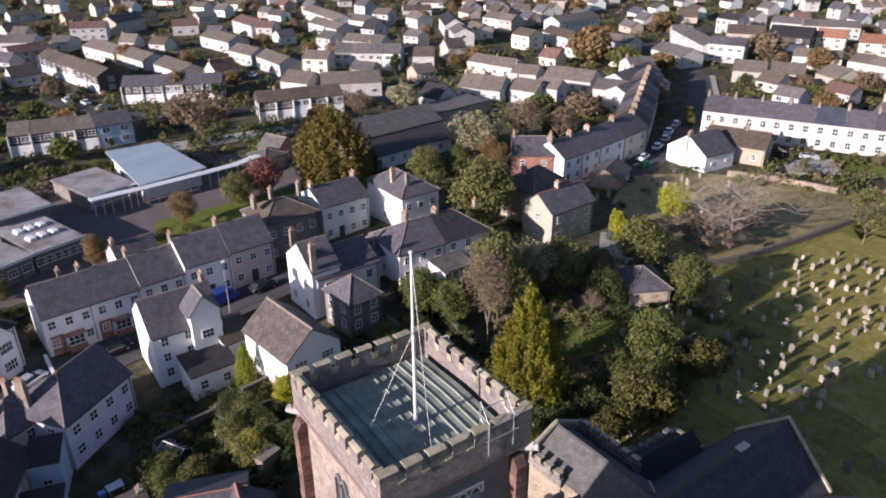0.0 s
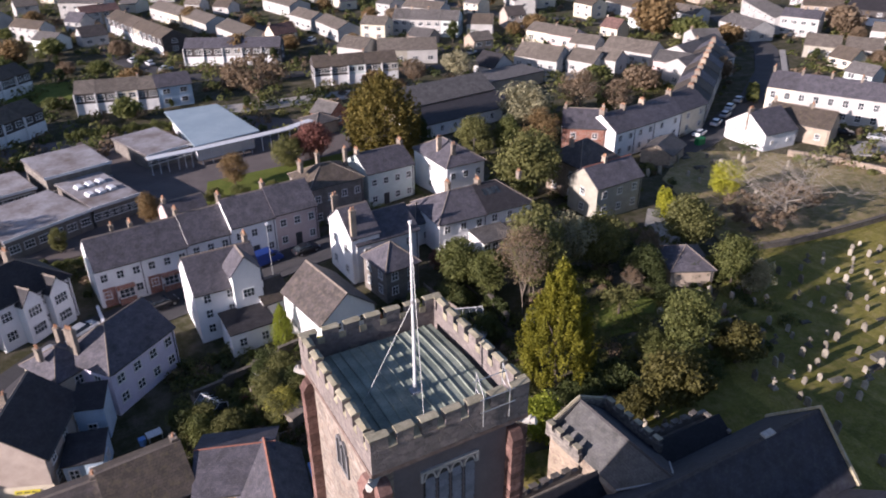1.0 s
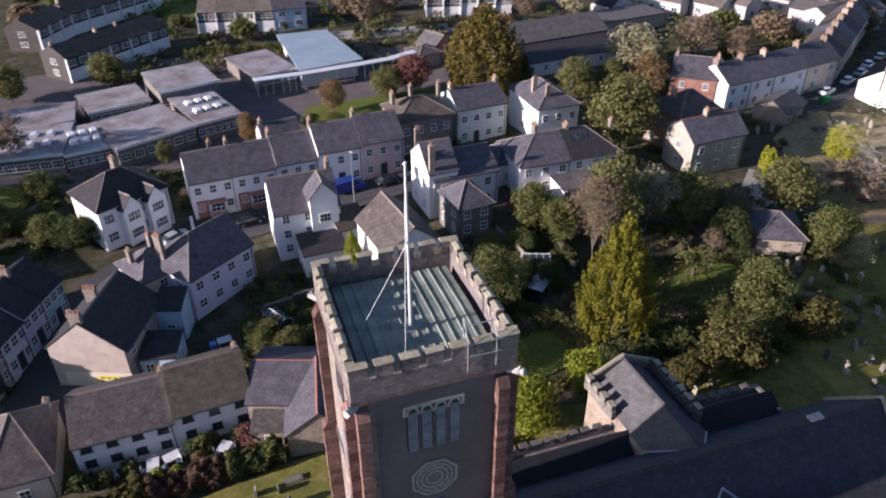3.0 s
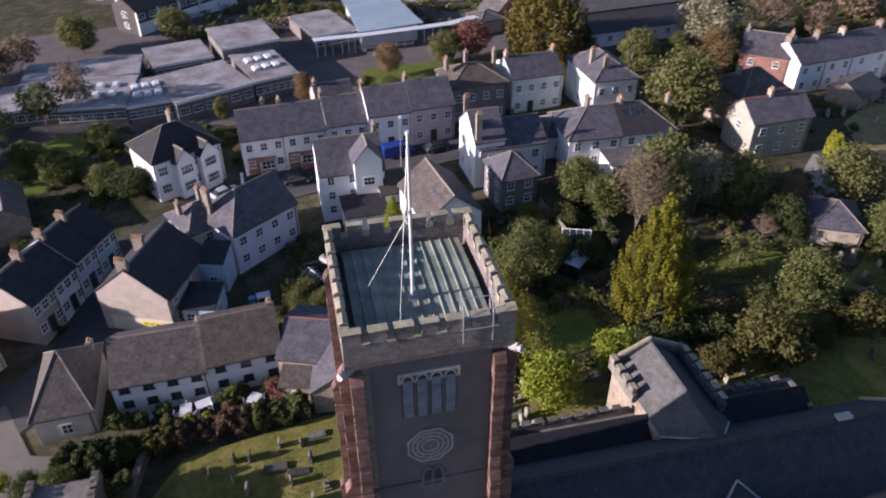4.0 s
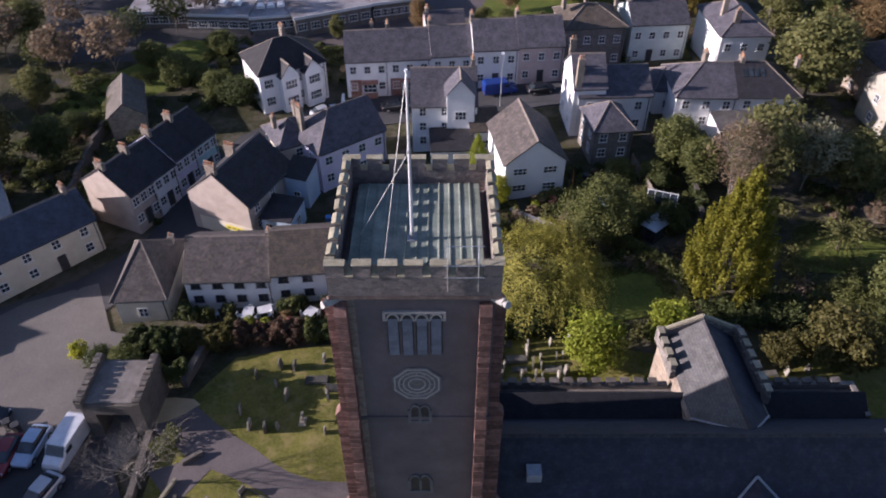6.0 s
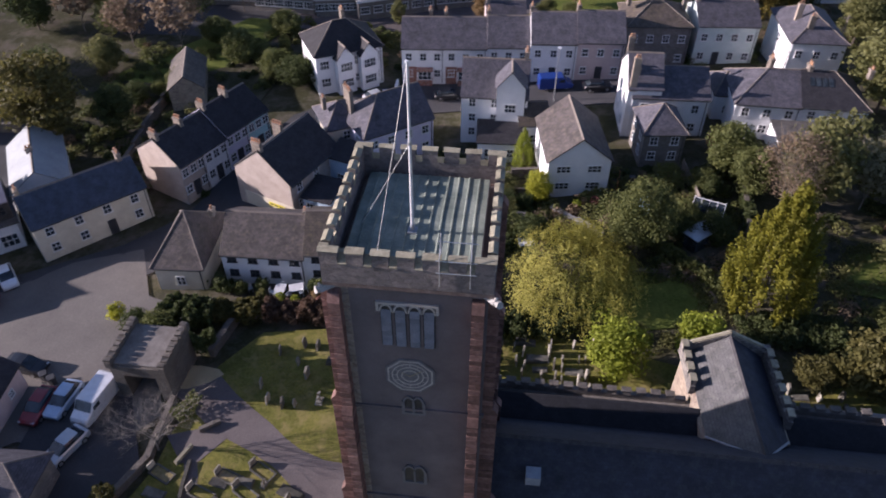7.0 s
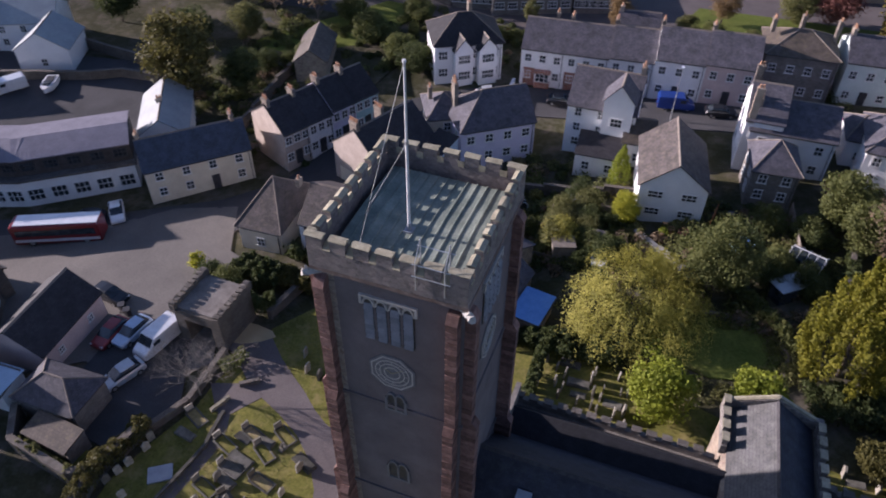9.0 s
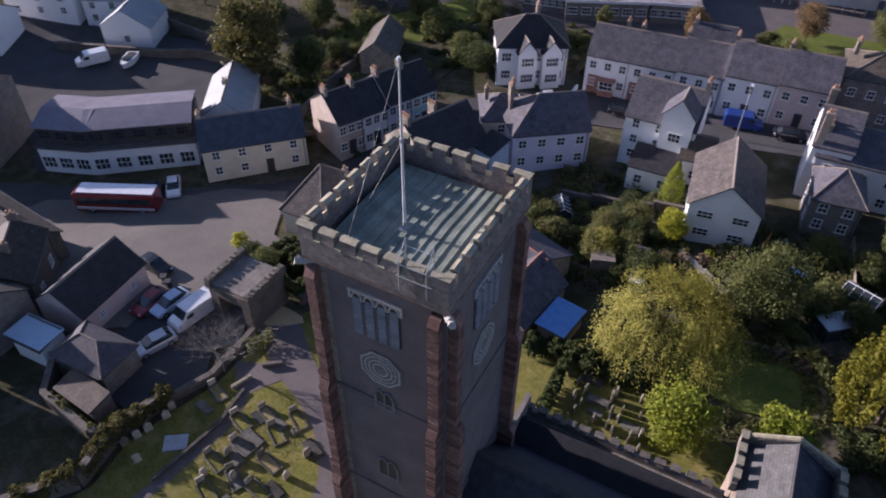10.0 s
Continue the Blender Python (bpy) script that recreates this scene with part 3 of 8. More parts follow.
SIDES = {"front": lambda L, W: (Matrix.Identity(4), L), "back": lambda L, W: (pose(L, W, 0, 0, 0, 180), L), "left": lambda L, W: (pose(0, W, 0, 0, 0, -90), W), "right": lambda L, W: (pose(L, 0, 0, 0, 0, 90), W)}


def house(ax, ay, bx, by, W, eave, rise, kind="gable", wall="white", roof="slate", wins=None, chims=(), z=None, far=False, over=0.3, verge=0.15, ridge=None, name="house", label="", category="house", group="", doors=(), frame_mat=None, ww=1.0, wh=1.25, bars=1, gutter=True, wall_mat=None):
    """A house whose front eave runs from a to b, seen from outside with a on the left; W is its depth.
    wins: {side: (columns, rows)}; chims: (along, across, height over the ridge, pots)."""
    L = math.hypot(bx - ax, by - ay)
    if z is None:
        z = ground((ax + bx) / 2 - (by - ay) / L * W / 2, (ay + by) / 2 + (bx - ax) / L * W / 2)
    h = thing(name, label or f"{WALL_WORDS[wall]} house with a {ROOF_WORDS[roof]} roof", category, ax, ay, z, math.degrees(math.atan2(by - ay, bx - ax)), group, on_ground=False)
    TAKEN.append(((ax + bx) / 2 - (by - ay) / L * W / 2, (ay + by) / 2 + (bx - ax) / L * W / 2, max(L, W) / 2 + 1.0))
    part("wall", wall_mesh(L, W, eave, rise, kind), wall_mat or WALLS[wall], h)
    part("roof", roof_mesh(L, W, eave, rise, kind, over, verge), ROOFS[roof], h)
    t = 0.15
    if kind == "gable" and not far:
        bm = bmesh.new()
        extrude_x(bm, [(W / 2 - 0.16, eave + rise + t - 0.10), (W / 2, eave + rise + t + 0.07), (W / 2 + 0.16, eave + rise + t - 0.10)], -verge, L + verge)
        part("ridge_tiles", bm, ridge or RIDGE, h)
    if kind == "cross" and not far:
        bm = bmesh.new()
        extrude_y(bm, [(L / 2 - 0.16, eave + rise + t - 0.10), (L / 2, eave + rise + t + 0.07), (L / 2 + 0.16, eave + rise + t - 0.10)], -verge, W + verge)
        part("ridge_tiles", bm, ridge or RIDGE, h)
    if kind.startswith("hip") and not far:
        a = min(W / 2, L / 2 - 0.05)
        x0, x1 = (a if kind != "hip_right" else 0), (L - a if kind != "hip_left" else L)
        zr = eave + rise + t
        bm = bmesh.new()
        tube(bm, (x0, W / 2, zr), (x1, W / 2, zr), 0.09)
        ze = eave - over * rise / W + t
        if kind != "hip_right":
            tube(bm, (-over, -over, ze), (x0, W / 2, zr), 0.08)
            tube(bm, (-over, W + over, ze), (x0, W / 2, zr), 0.08)
        if kind != "hip_left":
            tube(bm, (L + over, -over, ze), (x1, W / 2, zr), 0.08)
            tube(bm, (L + over, W + over, ze), (x1, W / 2, zr), 0.08)
        part("ridge_tiles", bm, ridge or RIDGE, h)
    if gutter and not far and kind in ("gable", "hip", "hip_left", "hip_right"):
        ge = eave - over * rise / (W / 2) * (1 if kind == "gable" else 0.5)
        part("gutter", boxes((0, L, -over - 0.11, -over - 0.005, ge - 0.02, ge + 0.1)), GUTTER, h)
        part("downpipe", boxes((L - 0.35, L - 0.26, -0.11, -0.01, 0.0, ge - 0.02)), GUTTER, h)
    for side, spec in (wins or {}).items():
        cols, rows = spec[:2]
        m, length = SIDES[side](L, W)
        lo = spec[2] if len(spec) > 2 else 0.0
        for r in range(rows):
            zc = lo + (1.45 if rows == 1 and eave < 4.2 else 1.5) + r * (eave - 0.35) / max(rows, 1) if rows > 1 else lo + min(1.5, eave - 1.0)
            for c in range(cols):
                xc = length * (c + 0.5) / cols
                if side == "front" and r == 0 and c in doors:
                    door(h, m @ Matrix.Translation((xc, -0.004, 0.05)))
                    continue
                window(h, m @ Matrix.Translation((xc, -0.004, zc)), ww, wh, bars, frame_mat, far)
    for u, v, up, pots in chims:
        top = eave + rise
        chimney(h, u, v, eave - 0.5 if abs(v - W / 2) > 1.0 else top - 0.7, top + up * 0.72, 0.5, 0.8 if pots < 3 else 1.25, pots, STACK if (int(ax * 3 + u) % 5) else WALLS["tan"])
    return h


def row(ax, ay, bx, by, n, W, eave, rise, wall, roof, kind="gable", rows=2, chim=False, cols=2, plain=False):
    """A far row of n dwellings that share one roof line."""
    rng = random.Random(int(ax * 7 + ay * 13 + n))
    length = math.hypot(bx - ax, by - ay)
    if length < n * 4.2:
        n = max(1, int(length / 4.5))
    if length < 7:
        k = 7 / length
        bx, by = ax + (bx - ax) * k, ay + (by - ay) * k
    # far white walls take a darker white so low sun doesn't blow them out
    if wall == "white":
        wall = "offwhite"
    for i in range(n):
        p, q = i / n, (i + 1) / n
        step = 0.0 if n == 1 else -0.05 * (i % 2)
        w = wall if rng.random() < 0.8 else rng.choice(("ashlar", "cream", "offwhite", "pale"))
        r = 2 if eave > 4.3 else 1
        wins = {"front": (cols, r)}
        if i == n - 1 and not plain:
            wins["right"] = (1, r)
        if i == 0 and not plain:
            wins["left"] = (1, r)
        c = ((0.4, W / 2, 1.0, 0 if plain else 1),) if (chim or rng.random() < 0.35) else ()
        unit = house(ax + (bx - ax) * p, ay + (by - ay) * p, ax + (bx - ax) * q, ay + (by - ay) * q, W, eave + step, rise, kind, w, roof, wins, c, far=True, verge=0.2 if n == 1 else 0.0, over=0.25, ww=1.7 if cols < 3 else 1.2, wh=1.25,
              name="row_house" if n > 1 else "house", group=f"{WALL_WORDS[wall]} row houses" if n > 1 else "")
        if wall == "dark":
            lu = length / n if length >= 7 else 7.0
            part("lower_wall", boxes((0.02, lu - 0.02, -0.05, 0.0, -0.1, 2.5)), WALLS["white"], unit, "white rendered ground floor")
            part("party_fin", boxes((-0.1, 0.1, -0.5, 0.0, -0.1, eave - 0.1)), WALLS["white"], unit)


# ---------------------------------------------------------------- plants
def quad_cloud(name, centres, sizes, material, rng, out=None, droop=0.0, stray=0.55):
    """Many small leaf sprays, each a bent diamond that faces outward from its clump, more or less."""
    n = len(centres)
    c = rng.normal(size=(n, 3)) * stray
    if out is not None:
        c = c + out
    c /= np.linalg.norm(c, axis=1)[:, None] + 1e-9
    a = rng.normal(size=(n, 3))
    a[:, 2] -= droop * 2.5
    a -= (a * c).sum(1)[:, None] * c
    a /= np.linalg.norm(a, axis=1)[:, None] + 1e-9
    b = np.cross(c, a)
    s = sizes[:, None]
    v = np.empty((n, 4, 3))
    v[:, 0] = centres - a * s
    v[:, 1] = centres + b * s * 0.6 + c * s * 0.15
    v[:, 2] = centres + a * s
    v[:, 3] = centres - b * s * 0.6 + c * s * 0.15
    me = bpy.data.meshes.new(name)
    me.vertices.add(4 * n)
    me.vertices.foreach_set("co", v.ravel())
    me.loops.add(4 * n)
    me.loops.foreach_set("vertex_index", np.arange(4 * n))
    me.polygons.add(n)
    me.polygons.foreach_set("loop_start", np.arange(n) * 4)
    me.materials.append(material)
    me.update()
    me.validate()
    return me


def clumped(rng, w, z0, z1, n, lumps, spread=0.34, top=0.5):
    """Places of leaves on an uneven heap of rounded clumps with gaps between."""
    ang = rng.uniform(0, 2 * math.pi, lumps)
    u = rng.uniform(-1, 1, lumps)
    rad = np.sqrt(np.maximum(0, 1 - u ** 2)) * rng.uniform(0.35, 0.8, lumps)
    h = z1 - z0
    cz = z0 + h * (0.5 + 0.36 * u)
    cen = np.stack([np.cos(ang) * rad * w / 2, np.sin(ang) * rad * w / 2, cz], 1)
    r = rng.uniform(0.6, 1.2, lumps) * spread * min(w, h * 1.2) * 0.5
    pick = rng.integers(0, lumps, n)
    d = rng.normal(size=(n, 3))
    d /= np.linalg.norm(d, axis=1)[:, None]
    d[:, 2] = d[:, 2] * 0.8 + 0.1
    pos = cen[pick] + d * (r[pick] * rng.uniform(0.6, 1.08, n))[:, None]
    return pos, d


def branches(name, material, h, w, rng, bare=False, lean=0.0, forks=None):
    """A tapered trunk with limbs; a bare tree goes on to its twigs."""
    verts, faces = [], []

    def limb(a, b, r0, r1, sides):
        d = b - a
        d = d / (np.linalg.norm(d) + 1e-9)
        s = np.cross(d, (0, 0, 1.0) if abs(d[2]) < 0.9 else (1.0, 0, 0))
        s /= np.linalg.norm(s)
        t = np.cross(d, s)
        base = len(verts)
        for c, r in ((a, r0), (b, r1)):
            for k in range(sides):
                q = 2 * math.pi * k / sides
                verts.append(tuple(c + (s * math.cos(q) + t * math.sin(q)) * r))
        for k in range(sides):
            j = (k + 1) % sides
            faces.append((base + k, base + j, base + sides + j, base + sides + k))

    def grow(p, d, length, r, level):
        q = p + d * length * 0.55
        d2 = d + rng.normal(size=3) * 0.14
        d2 /= np.linalg.norm(d2)
        e = q + d2 * length * 0.45
        sides = 6 if level == 0 else (4 if level < 3 else 3)
        limb(p, q, r, r * 0.8, sides)
        limb(q, e, r * 0.8, r * 0.6, sides)
        if level >= (5 if bare else 2):
            return
        kids = (5 if level == 0 else rng.integers(3, 5)) if bare else rng.integers(3, 6)
        for i in range(kids):
            a = rng.uniform(0, 2 * math.pi)
            out = np.array([math.cos(a), math.sin(a), 0.0]) * (w / h) * 1.2
            nd = d2 * rng.uniform(0.5, 0.9) + out * rng.uniform(0.5, 1.0) + np.array([0, 0, 0.42 if bare else 0.16])
            nd /= np.linalg.norm(nd)
            start = q + (e - q) * rng.uniform(0.1, 1.0)
            grow(start, nd, length * (rng.uniform(0.7, 0.95) if bare else rng.uniform(0.55, 0.78)), r * 0.52, level + 1)

    r = max(0.1, h * (0.010 if bare else 0.022))
    grow(np.array([0, 0, -0.3]), np.array([lean, 0, 1.0]), h * (0.3 if bare else 0.42), r, 0)
    if bare:
        v = np.array(verts)
        reach = np.percentile(np.hypot(v[:, 0], v[:, 1]), 98)
        v[:, :2] *= w / 2 / reach
        v[:, 2] *= h / v[:, 2].max()
        verts = [tuple(q) for q in v]
    return raw_mesh(name, verts, faces, material)


LEAVES = {
    "dark": foliage("dark_evergreen_leaf", (0.034, 0.054, 0.020), (0.118, 0.137, 0.048)),
    "green": foliage("mid_green_leaf", (0.070, 0.092, 0.030), (0.200, 0.208, 0.070)),
    "gold": foliage("golden_cypress_leaf", (0.070, 0.080, 0.010), (0.295, 0.275, 0.026)),
    "lime": foliage("lime_green_leaf", (0.157, 0.190, 0.019), (0.336, 0.381, 0.045)),
    "willow": foliage("willow_leaf", (0.235, 0.228, 0.048), (0.49, 0.455, 0.11)),
    "olive": foliage("olive_leaf", (0.090, 0.098, 0.036), (0.235, 0.232, 0.086)),
    "brown": foliage("brown_twig_leaf", (0.143, 0.104, 0.073), (0.312, 0.234, 0.163)),
    "orange": foliage("russet_leaf", (0.168, 0.118, 0.056), (0.314, 0.213, 0.106)),
    "purple": foliage("copper_leaf", (0.162, 0.065, 0.062), (0.308, 0.147, 0.122)),
    "bronze": foliage("bronze_green_leaf", (0.085, 0.078, 0.020), (0.250, 0.195, 0.050)),
    "beech": foliage("beech_hedge_leaf", (0.085, 0.058, 0.042), (0.190, 0.120, 0.085)),
    "pale": foliage("pale_blossom_leaf", (0.221, 0.208, 0.130), (0.468, 0.436, 0.293)),
    "yellow": foliage("yellow_green_leaf", (0.260, 0.284, 0.025), (0.520, 0.504, 0.057)),
    "rusty": foliage("bronze_cypress_leaf", (0.060, 0.060, 0.020), (0.165, 0.148, 0.046)),
}
TREE_SEED = [11]


def tree(x, y, h, w, leaf="green", label="", form="round", name="tree", base=0.12, density=1.0, leaf_size=0.0, z=0.0, category="tree", group="", cap=7500):
    """One tree: a trunk with limbs and a crown of many sprays."""
    TREE_SEED[0] += 1
    rng = np.random.default_rng(TREE_SEED[0])
    t = thing(name, label, category, x, y, z, rng.uniform(0, 360), group)
    size = 0.72 * (leaf_size or max(0.13, min(0.32, w * 0.024)))
    size = max(size, math.sqrt(density * 2.1 * (w * w + w * h) / cap))
    n = int(density * 2.1 * (w * w + w * h) / (size * size))
    if form in ("cone", "dome"):
        part("trunk", branches("trunk", BARK, h * 0.8, w * 0.3, rng), None, t)
        lumps = 330 if form == "cone" else 460
        u = rng.uniform(0.0, 1.0, lumps) ** 0.85
        power = 1.5 if form == "cone" else 2.6
        prof = np.where(u < 0.2, 0.86 + 0.7 * u, 1.0 - (np.maximum(u - 0.2, 0) / 0.8) ** power)
        ang = rng.uniform(0, 2 * math.pi, lumps)
        rr = prof * w / 2 * rng.uniform(0.66, 1.08, lumps)
        cen = np.stack([np.cos(ang) * rr, np.sin(ang) * rr, h * (0.03 + 0.9 * u)], 1)
        pick = rng.integers(0, lumps, n)
        d = rng.normal(size=(n, 3))
        d /= np.linalg.norm(d, axis=1)[:, None]
        r = (0.044 + 0.040 * rng.random(lumps)) * w
        up = rng.uniform(-1.0, 1.6, n)
        thin = np.clip(1.15 - 0.6 * np.abs(up - 0.1), 0.15, 1.0)
        pos = cen[pick] + d * (r[pick] * rng.uniform(0.45, 1.0, n) * thin)[:, None]
        pos[:, 2] += up * r[pick] * 2.2
        pos[:, :2] += cen[pick][:, :2] / (rr[pick][:, None] + 0.3) * (up * r[pick] * 0.5)[:, None]
        pos[:, 2] = np.maximum(pos[:, 2], 0.15)
        part("crown", quad_cloud("crown", pos, rng.uniform(0.7, 1.2, n) * size, LEAVES[leaf], rng, d + np.array([0, 0, 0.4])), None, t)
    elif form == "weeping":
        part("trunk", branches("trunk", BARK, h * 0.8, w * 0.7, rng), None, t)
        lumps = 70
        ang, rad = rng.uniform(0, 2 * math.pi, lumps), np.sqrt(rng.uniform(0.02, 1.0, lumps)) * w * 0.43
        cz = h * (0.96 - 0.5 * (rad / (w / 2)) ** 1.6) * rng.uniform(0.58, 1.05, lumps)
        strands = 2200
        pick = rng.integers(0, lumps, strands)
        sx = np.cos(ang[pick]) * rad[pick] + rng.normal(size=strands) * w * 0.055
        sy = np.sin(ang[pick]) * rad[pick] + rng.normal(size=strands) * w * 0.055
        far = np.hypot(sx - np.cos(ang[pick]) * rad[pick], sy - np.sin(ang[pick]) * rad[pick]) / (w * 0.11)
        topz = cz[pick] - far ** 2 * h * 0.10
        k = max(11, n // strands)
        f = np.tile(np.linspace(0, 1, k), strands)
        idx = np.repeat(np.arange(strands), k)
        drop = rng.uniform(0.12, 0.42, strands) * h
        ox, oy = np.cos(np.arctan2(sy, sx)), np.sin(np.arctan2(sy, sx))
        pos = np.stack([sx[idx] + ox[idx] * f * 0.5, sy[idx] + oy[idx] * f * 0.5, np.maximum(0.3, topz[idx] - f ** 1.2 * drop[idx])], 1)
        pos += rng.normal(size=pos.shape) * 0.13
        out = np.stack([ox[idx], oy[idx], np.full(len(idx), 0.6)], 1)
        part("crown", quad_cloud("crown", pos, rng.uniform(0.7, 1.3, len(pos)) * size, LEAVES[leaf], rng, out, 0.5), None, t)
    elif form == "bare":
        part("trunk", branches("trunk", BARK_PALE if leaf == "pale" else TWIG, h, w, rng, True), None, t)
        if leaf != "pale" or density > 1:
            pos, d = clumped(rng, w, h * 0.3, h, n // 3, 60, 0.3)
            part("crown", quad_cloud("crown", pos, rng.uniform(0.6, 1.3, len(pos)) * size, LEAVES[leaf], rng, d), None, t)
    elif form == "palm":
        bm = bmesh.new()
        tube(bm, (0, 0, -0.2), (0, 0, h * 0.45), 0.2, 0.14, 7)
        part("trunk", bm, BARK, t)
        pos, sz = [], []
        for i in range(70):
            a, e = rng.uniform(0, 2 * math.pi), rng.uniform(-0.5, 1.2)
            for f in np.linspace(0.12, 1, 14):
                rad = w / 2 * f * math.cos(e * 0.7)
                pos.append((math.cos(a) * rad, math.sin(a) * rad, h * 0.45 + w / 2 * f * math.sin(e) - f * f * 0.6))
        pos = np.array(pos)
        part("crown", quad_cloud("crown", pos, rng.uniform(0.14, 0.2, len(pos)), LEAVES[leaf], rng), None, t)
    else:
        part("trunk", branches("trunk", BARK, h * 0.85, w * 0.6, rng), None, t)
        pos, d = clumped(rng, w, h * base, h, n, int(30 + w * 5), 0.40)
        pos[:, 2] = np.maximum(pos[:, 2], 0.1)
        part("crown", quad_cloud("crown", pos, rng.uniform(0.7, 1.3, n) * size, LEAVES[leaf], rng, d), None, t)
    return t


def hedge(points, width, height, leaf, label, name="hedge", per_metre=260, size=0.15):
    TREE_SEED[0] += 1
    rng = np.random.default_rng(TREE_SEED[0])
    pos = []
    for (x0, y0), (x1, y1) in zip(points, points[1:]):
        length = math.hypot(x1 - x0, y1 - y0)
        n = int(length * per_metre * height / 1.5)
        f = rng.uniform(0, 1, n)
        d = np.array([(x1 - x0) / length, (y1 - y0) / length])
        along = f * length
        lump = 0.86 + 0.14 * np.sin(along * 1.3 + x0) + 0.10 * np.sin(along * 3.1 + y0)
        off = rng.uniform(-1, 1, n) * width / 2 * (0.86 + 0.14 * np.sin(along * 2.3 + y0))
        ridge = height * lump * np.sqrt(np.maximum(0.0, 1 - (off / (width * 0.56)) ** 4)) * (1 + 0.14 * np.sin(along * 5.3) * np.sin(off * 4.7))
        zz = ridge * rng.uniform(0.0, 1.0, n) ** 0.35
        pos.append(np.stack([x0 + (x1 - x0) * f - d[1] * off, y0 + (y1 - y0) * f + d[0] * off, zz + 0.05], 1))
    pos = np.concatenate(pos)
    pos[:, 2] += ground(pos[:, 0], pos[:, 1])
    c = pos.mean(0) * (1, 1, 0)
    ob = part(name, quad_cloud(name, pos - c, rng.uniform(0.7, 1.3, len(pos)) * size, LEAVES[leaf], rng, np.tile((0.0, 0.0, 0.5), (len(pos), 1))), None, at=tuple(c))
    return tagged(ob, label, "hedge")


# ---------------------------------------------------------------- ground
def sheet():
    bm = bmesh.new()
    edges = [-3000, -1200, -600, -300, *range(-200, -100, 20), *range(-100, 140, 4), *range(140, 460, 20), 600, 900, 1500, 3000]
    grid = [[bm.verts.new((x, y, ground(x, y) + 0.12 * noise.noise(Vector((x * 0.01, y * 0.01, 0))) - 0.14 if abs(x) < 700 and abs(y) < 700 else -0.14)) for x in edges] for y in edges]
    for i in range(len(edges) - 1):
        for j in range(len(edges) - 1):
            bm.faces.new((grid[i][j], grid[i][j + 1], grid[i + 1][j + 1], grid[i + 1][j]))
    return bm


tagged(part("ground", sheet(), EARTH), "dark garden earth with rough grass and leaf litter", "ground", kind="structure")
patch("road", ribbon([(-64.7, 31.9), (-50.3, 39.1), (-33.4, 47.1), (-23.5, 53.1), (-17.1, 60.4), (-14.7, 69.4), (-9.6, 81.3), (-0.3, 88.4), (12.0, 91.3), (28.0, 92.3), (39.6, 93.4), (50.7, 93.6)], 7.5), 0.0, ASPHALT, "dark asphalt village street", "road")
patch("square", [(-51.7, 25.4), (-37.9, 22.8), (-29.5, 22.7), (-22.3, 27.9), (-14.9, 26.7), (-10.6, 31.9), (-14.8, 40.5), (-11.7, 44.9), (-18.8, 47.3), (-23.1, 55.3), (-30.3, 52.5), (-36.9, 46.3), (-51.4, 39.1)], 0.012, PALE_ASPHALT, "worn pale asphalt village square", "square")
patch("car_park", [(-21.3, 21.6), (-12.7, 20.5), (-10.3, 26.7), (-14.2, 33.6), (-22.3, 33.8)], 0.02, ASPHALT, "dark asphalt parking yard beside the gatehouse", "car park")
patch("yard_ground", [(-90.7, 50.4), (-62.0, 47.6), (-55.8, 43.5), (-45.0, 54.3), (-40.1, 70.9), (-54.2, 82.7), (-84.8, 77.6), (-96.9, 64.5)], 0.0, ASPHALT, "dark asphalt yard behind the shops", "yard")
patch("churchyard", [(-10.6, 14), (-13, 8), (5, 0), (60, 0), (150, 2), (150, 55), (100, 58), (86, 60.5), (60, 44), (46, 38), (20, 45), (6.5, 44.5), (-4.5, 42.8), (-7.5, 38), (-8.0, 33), (-8.9, 30.5), (-8.9, 26.6), (-10.2, 22.6), (-11.2, 18.2)], 0.02, GRASS_YARD, "mossy churchyard grass among graves", "grass")
patch("east_churchyard", [(61, 6), (150, 3), (150, 54.5), (104, 57.0), (88, 58.0), (66, 46), (60, 38)], 0.02, DRY_GRASS, "dry yellow-green churchyard grass among the headstones", "grass")
patch("rough_churchyard", [(84.5, 59.8), (150.0, 56.0), (140.0, 70.0), (126.0, 88.0), (112.0, 97.0), (97.4, 87.4), (90.4, 72.6)], 0.0, ROUGH_GRASS, "dry rough grass of the upper churchyard", "grass")
patch("church_path", [(-10.6, 34.4), (-10.6, 37.9), (-7.6, 37.6), (-6.4, 36.4), (-4.6, 34.8), (-2.4, 33.2), (-0.6, 32.0), (1.4, 30.4), (3.0, 29.4), (5.2, 28.6), (9.5, 28.2), (10.2, 16.0), (7.2, 16.0), (6.6, 19.6), (5.2, 23.3), (3.5, 25.6), (1.2, 27.5), (-1.4, 28.9), (-3.7, 29.9), (-6.4, 31.4), (-8.8, 33.4)], 0.035, PATH_TAR, "curved grey tarmac churchyard path", "path")
patch("gravel_apron", [(-10.9, 34.9), (-10.9, 37.8), (-9.2, 37.9), (-7.3, 37.6), (-6.6, 37.0), (-7.6, 36.0), (-9.4, 35.0)], 0.05, GRAVEL, "buff gravel apron before the gatehouse", "path")
patch("side_path", ribbon([(-6.2, 27.6), (-5.4, 25.8), (-5.0, 24.0), (-5.2, 21.8), (-6.0, 16.6), (-6.9, 12.0)], 1.1), 0.035, PATH_TAR, "narrow tarmac path through the graves", "path")
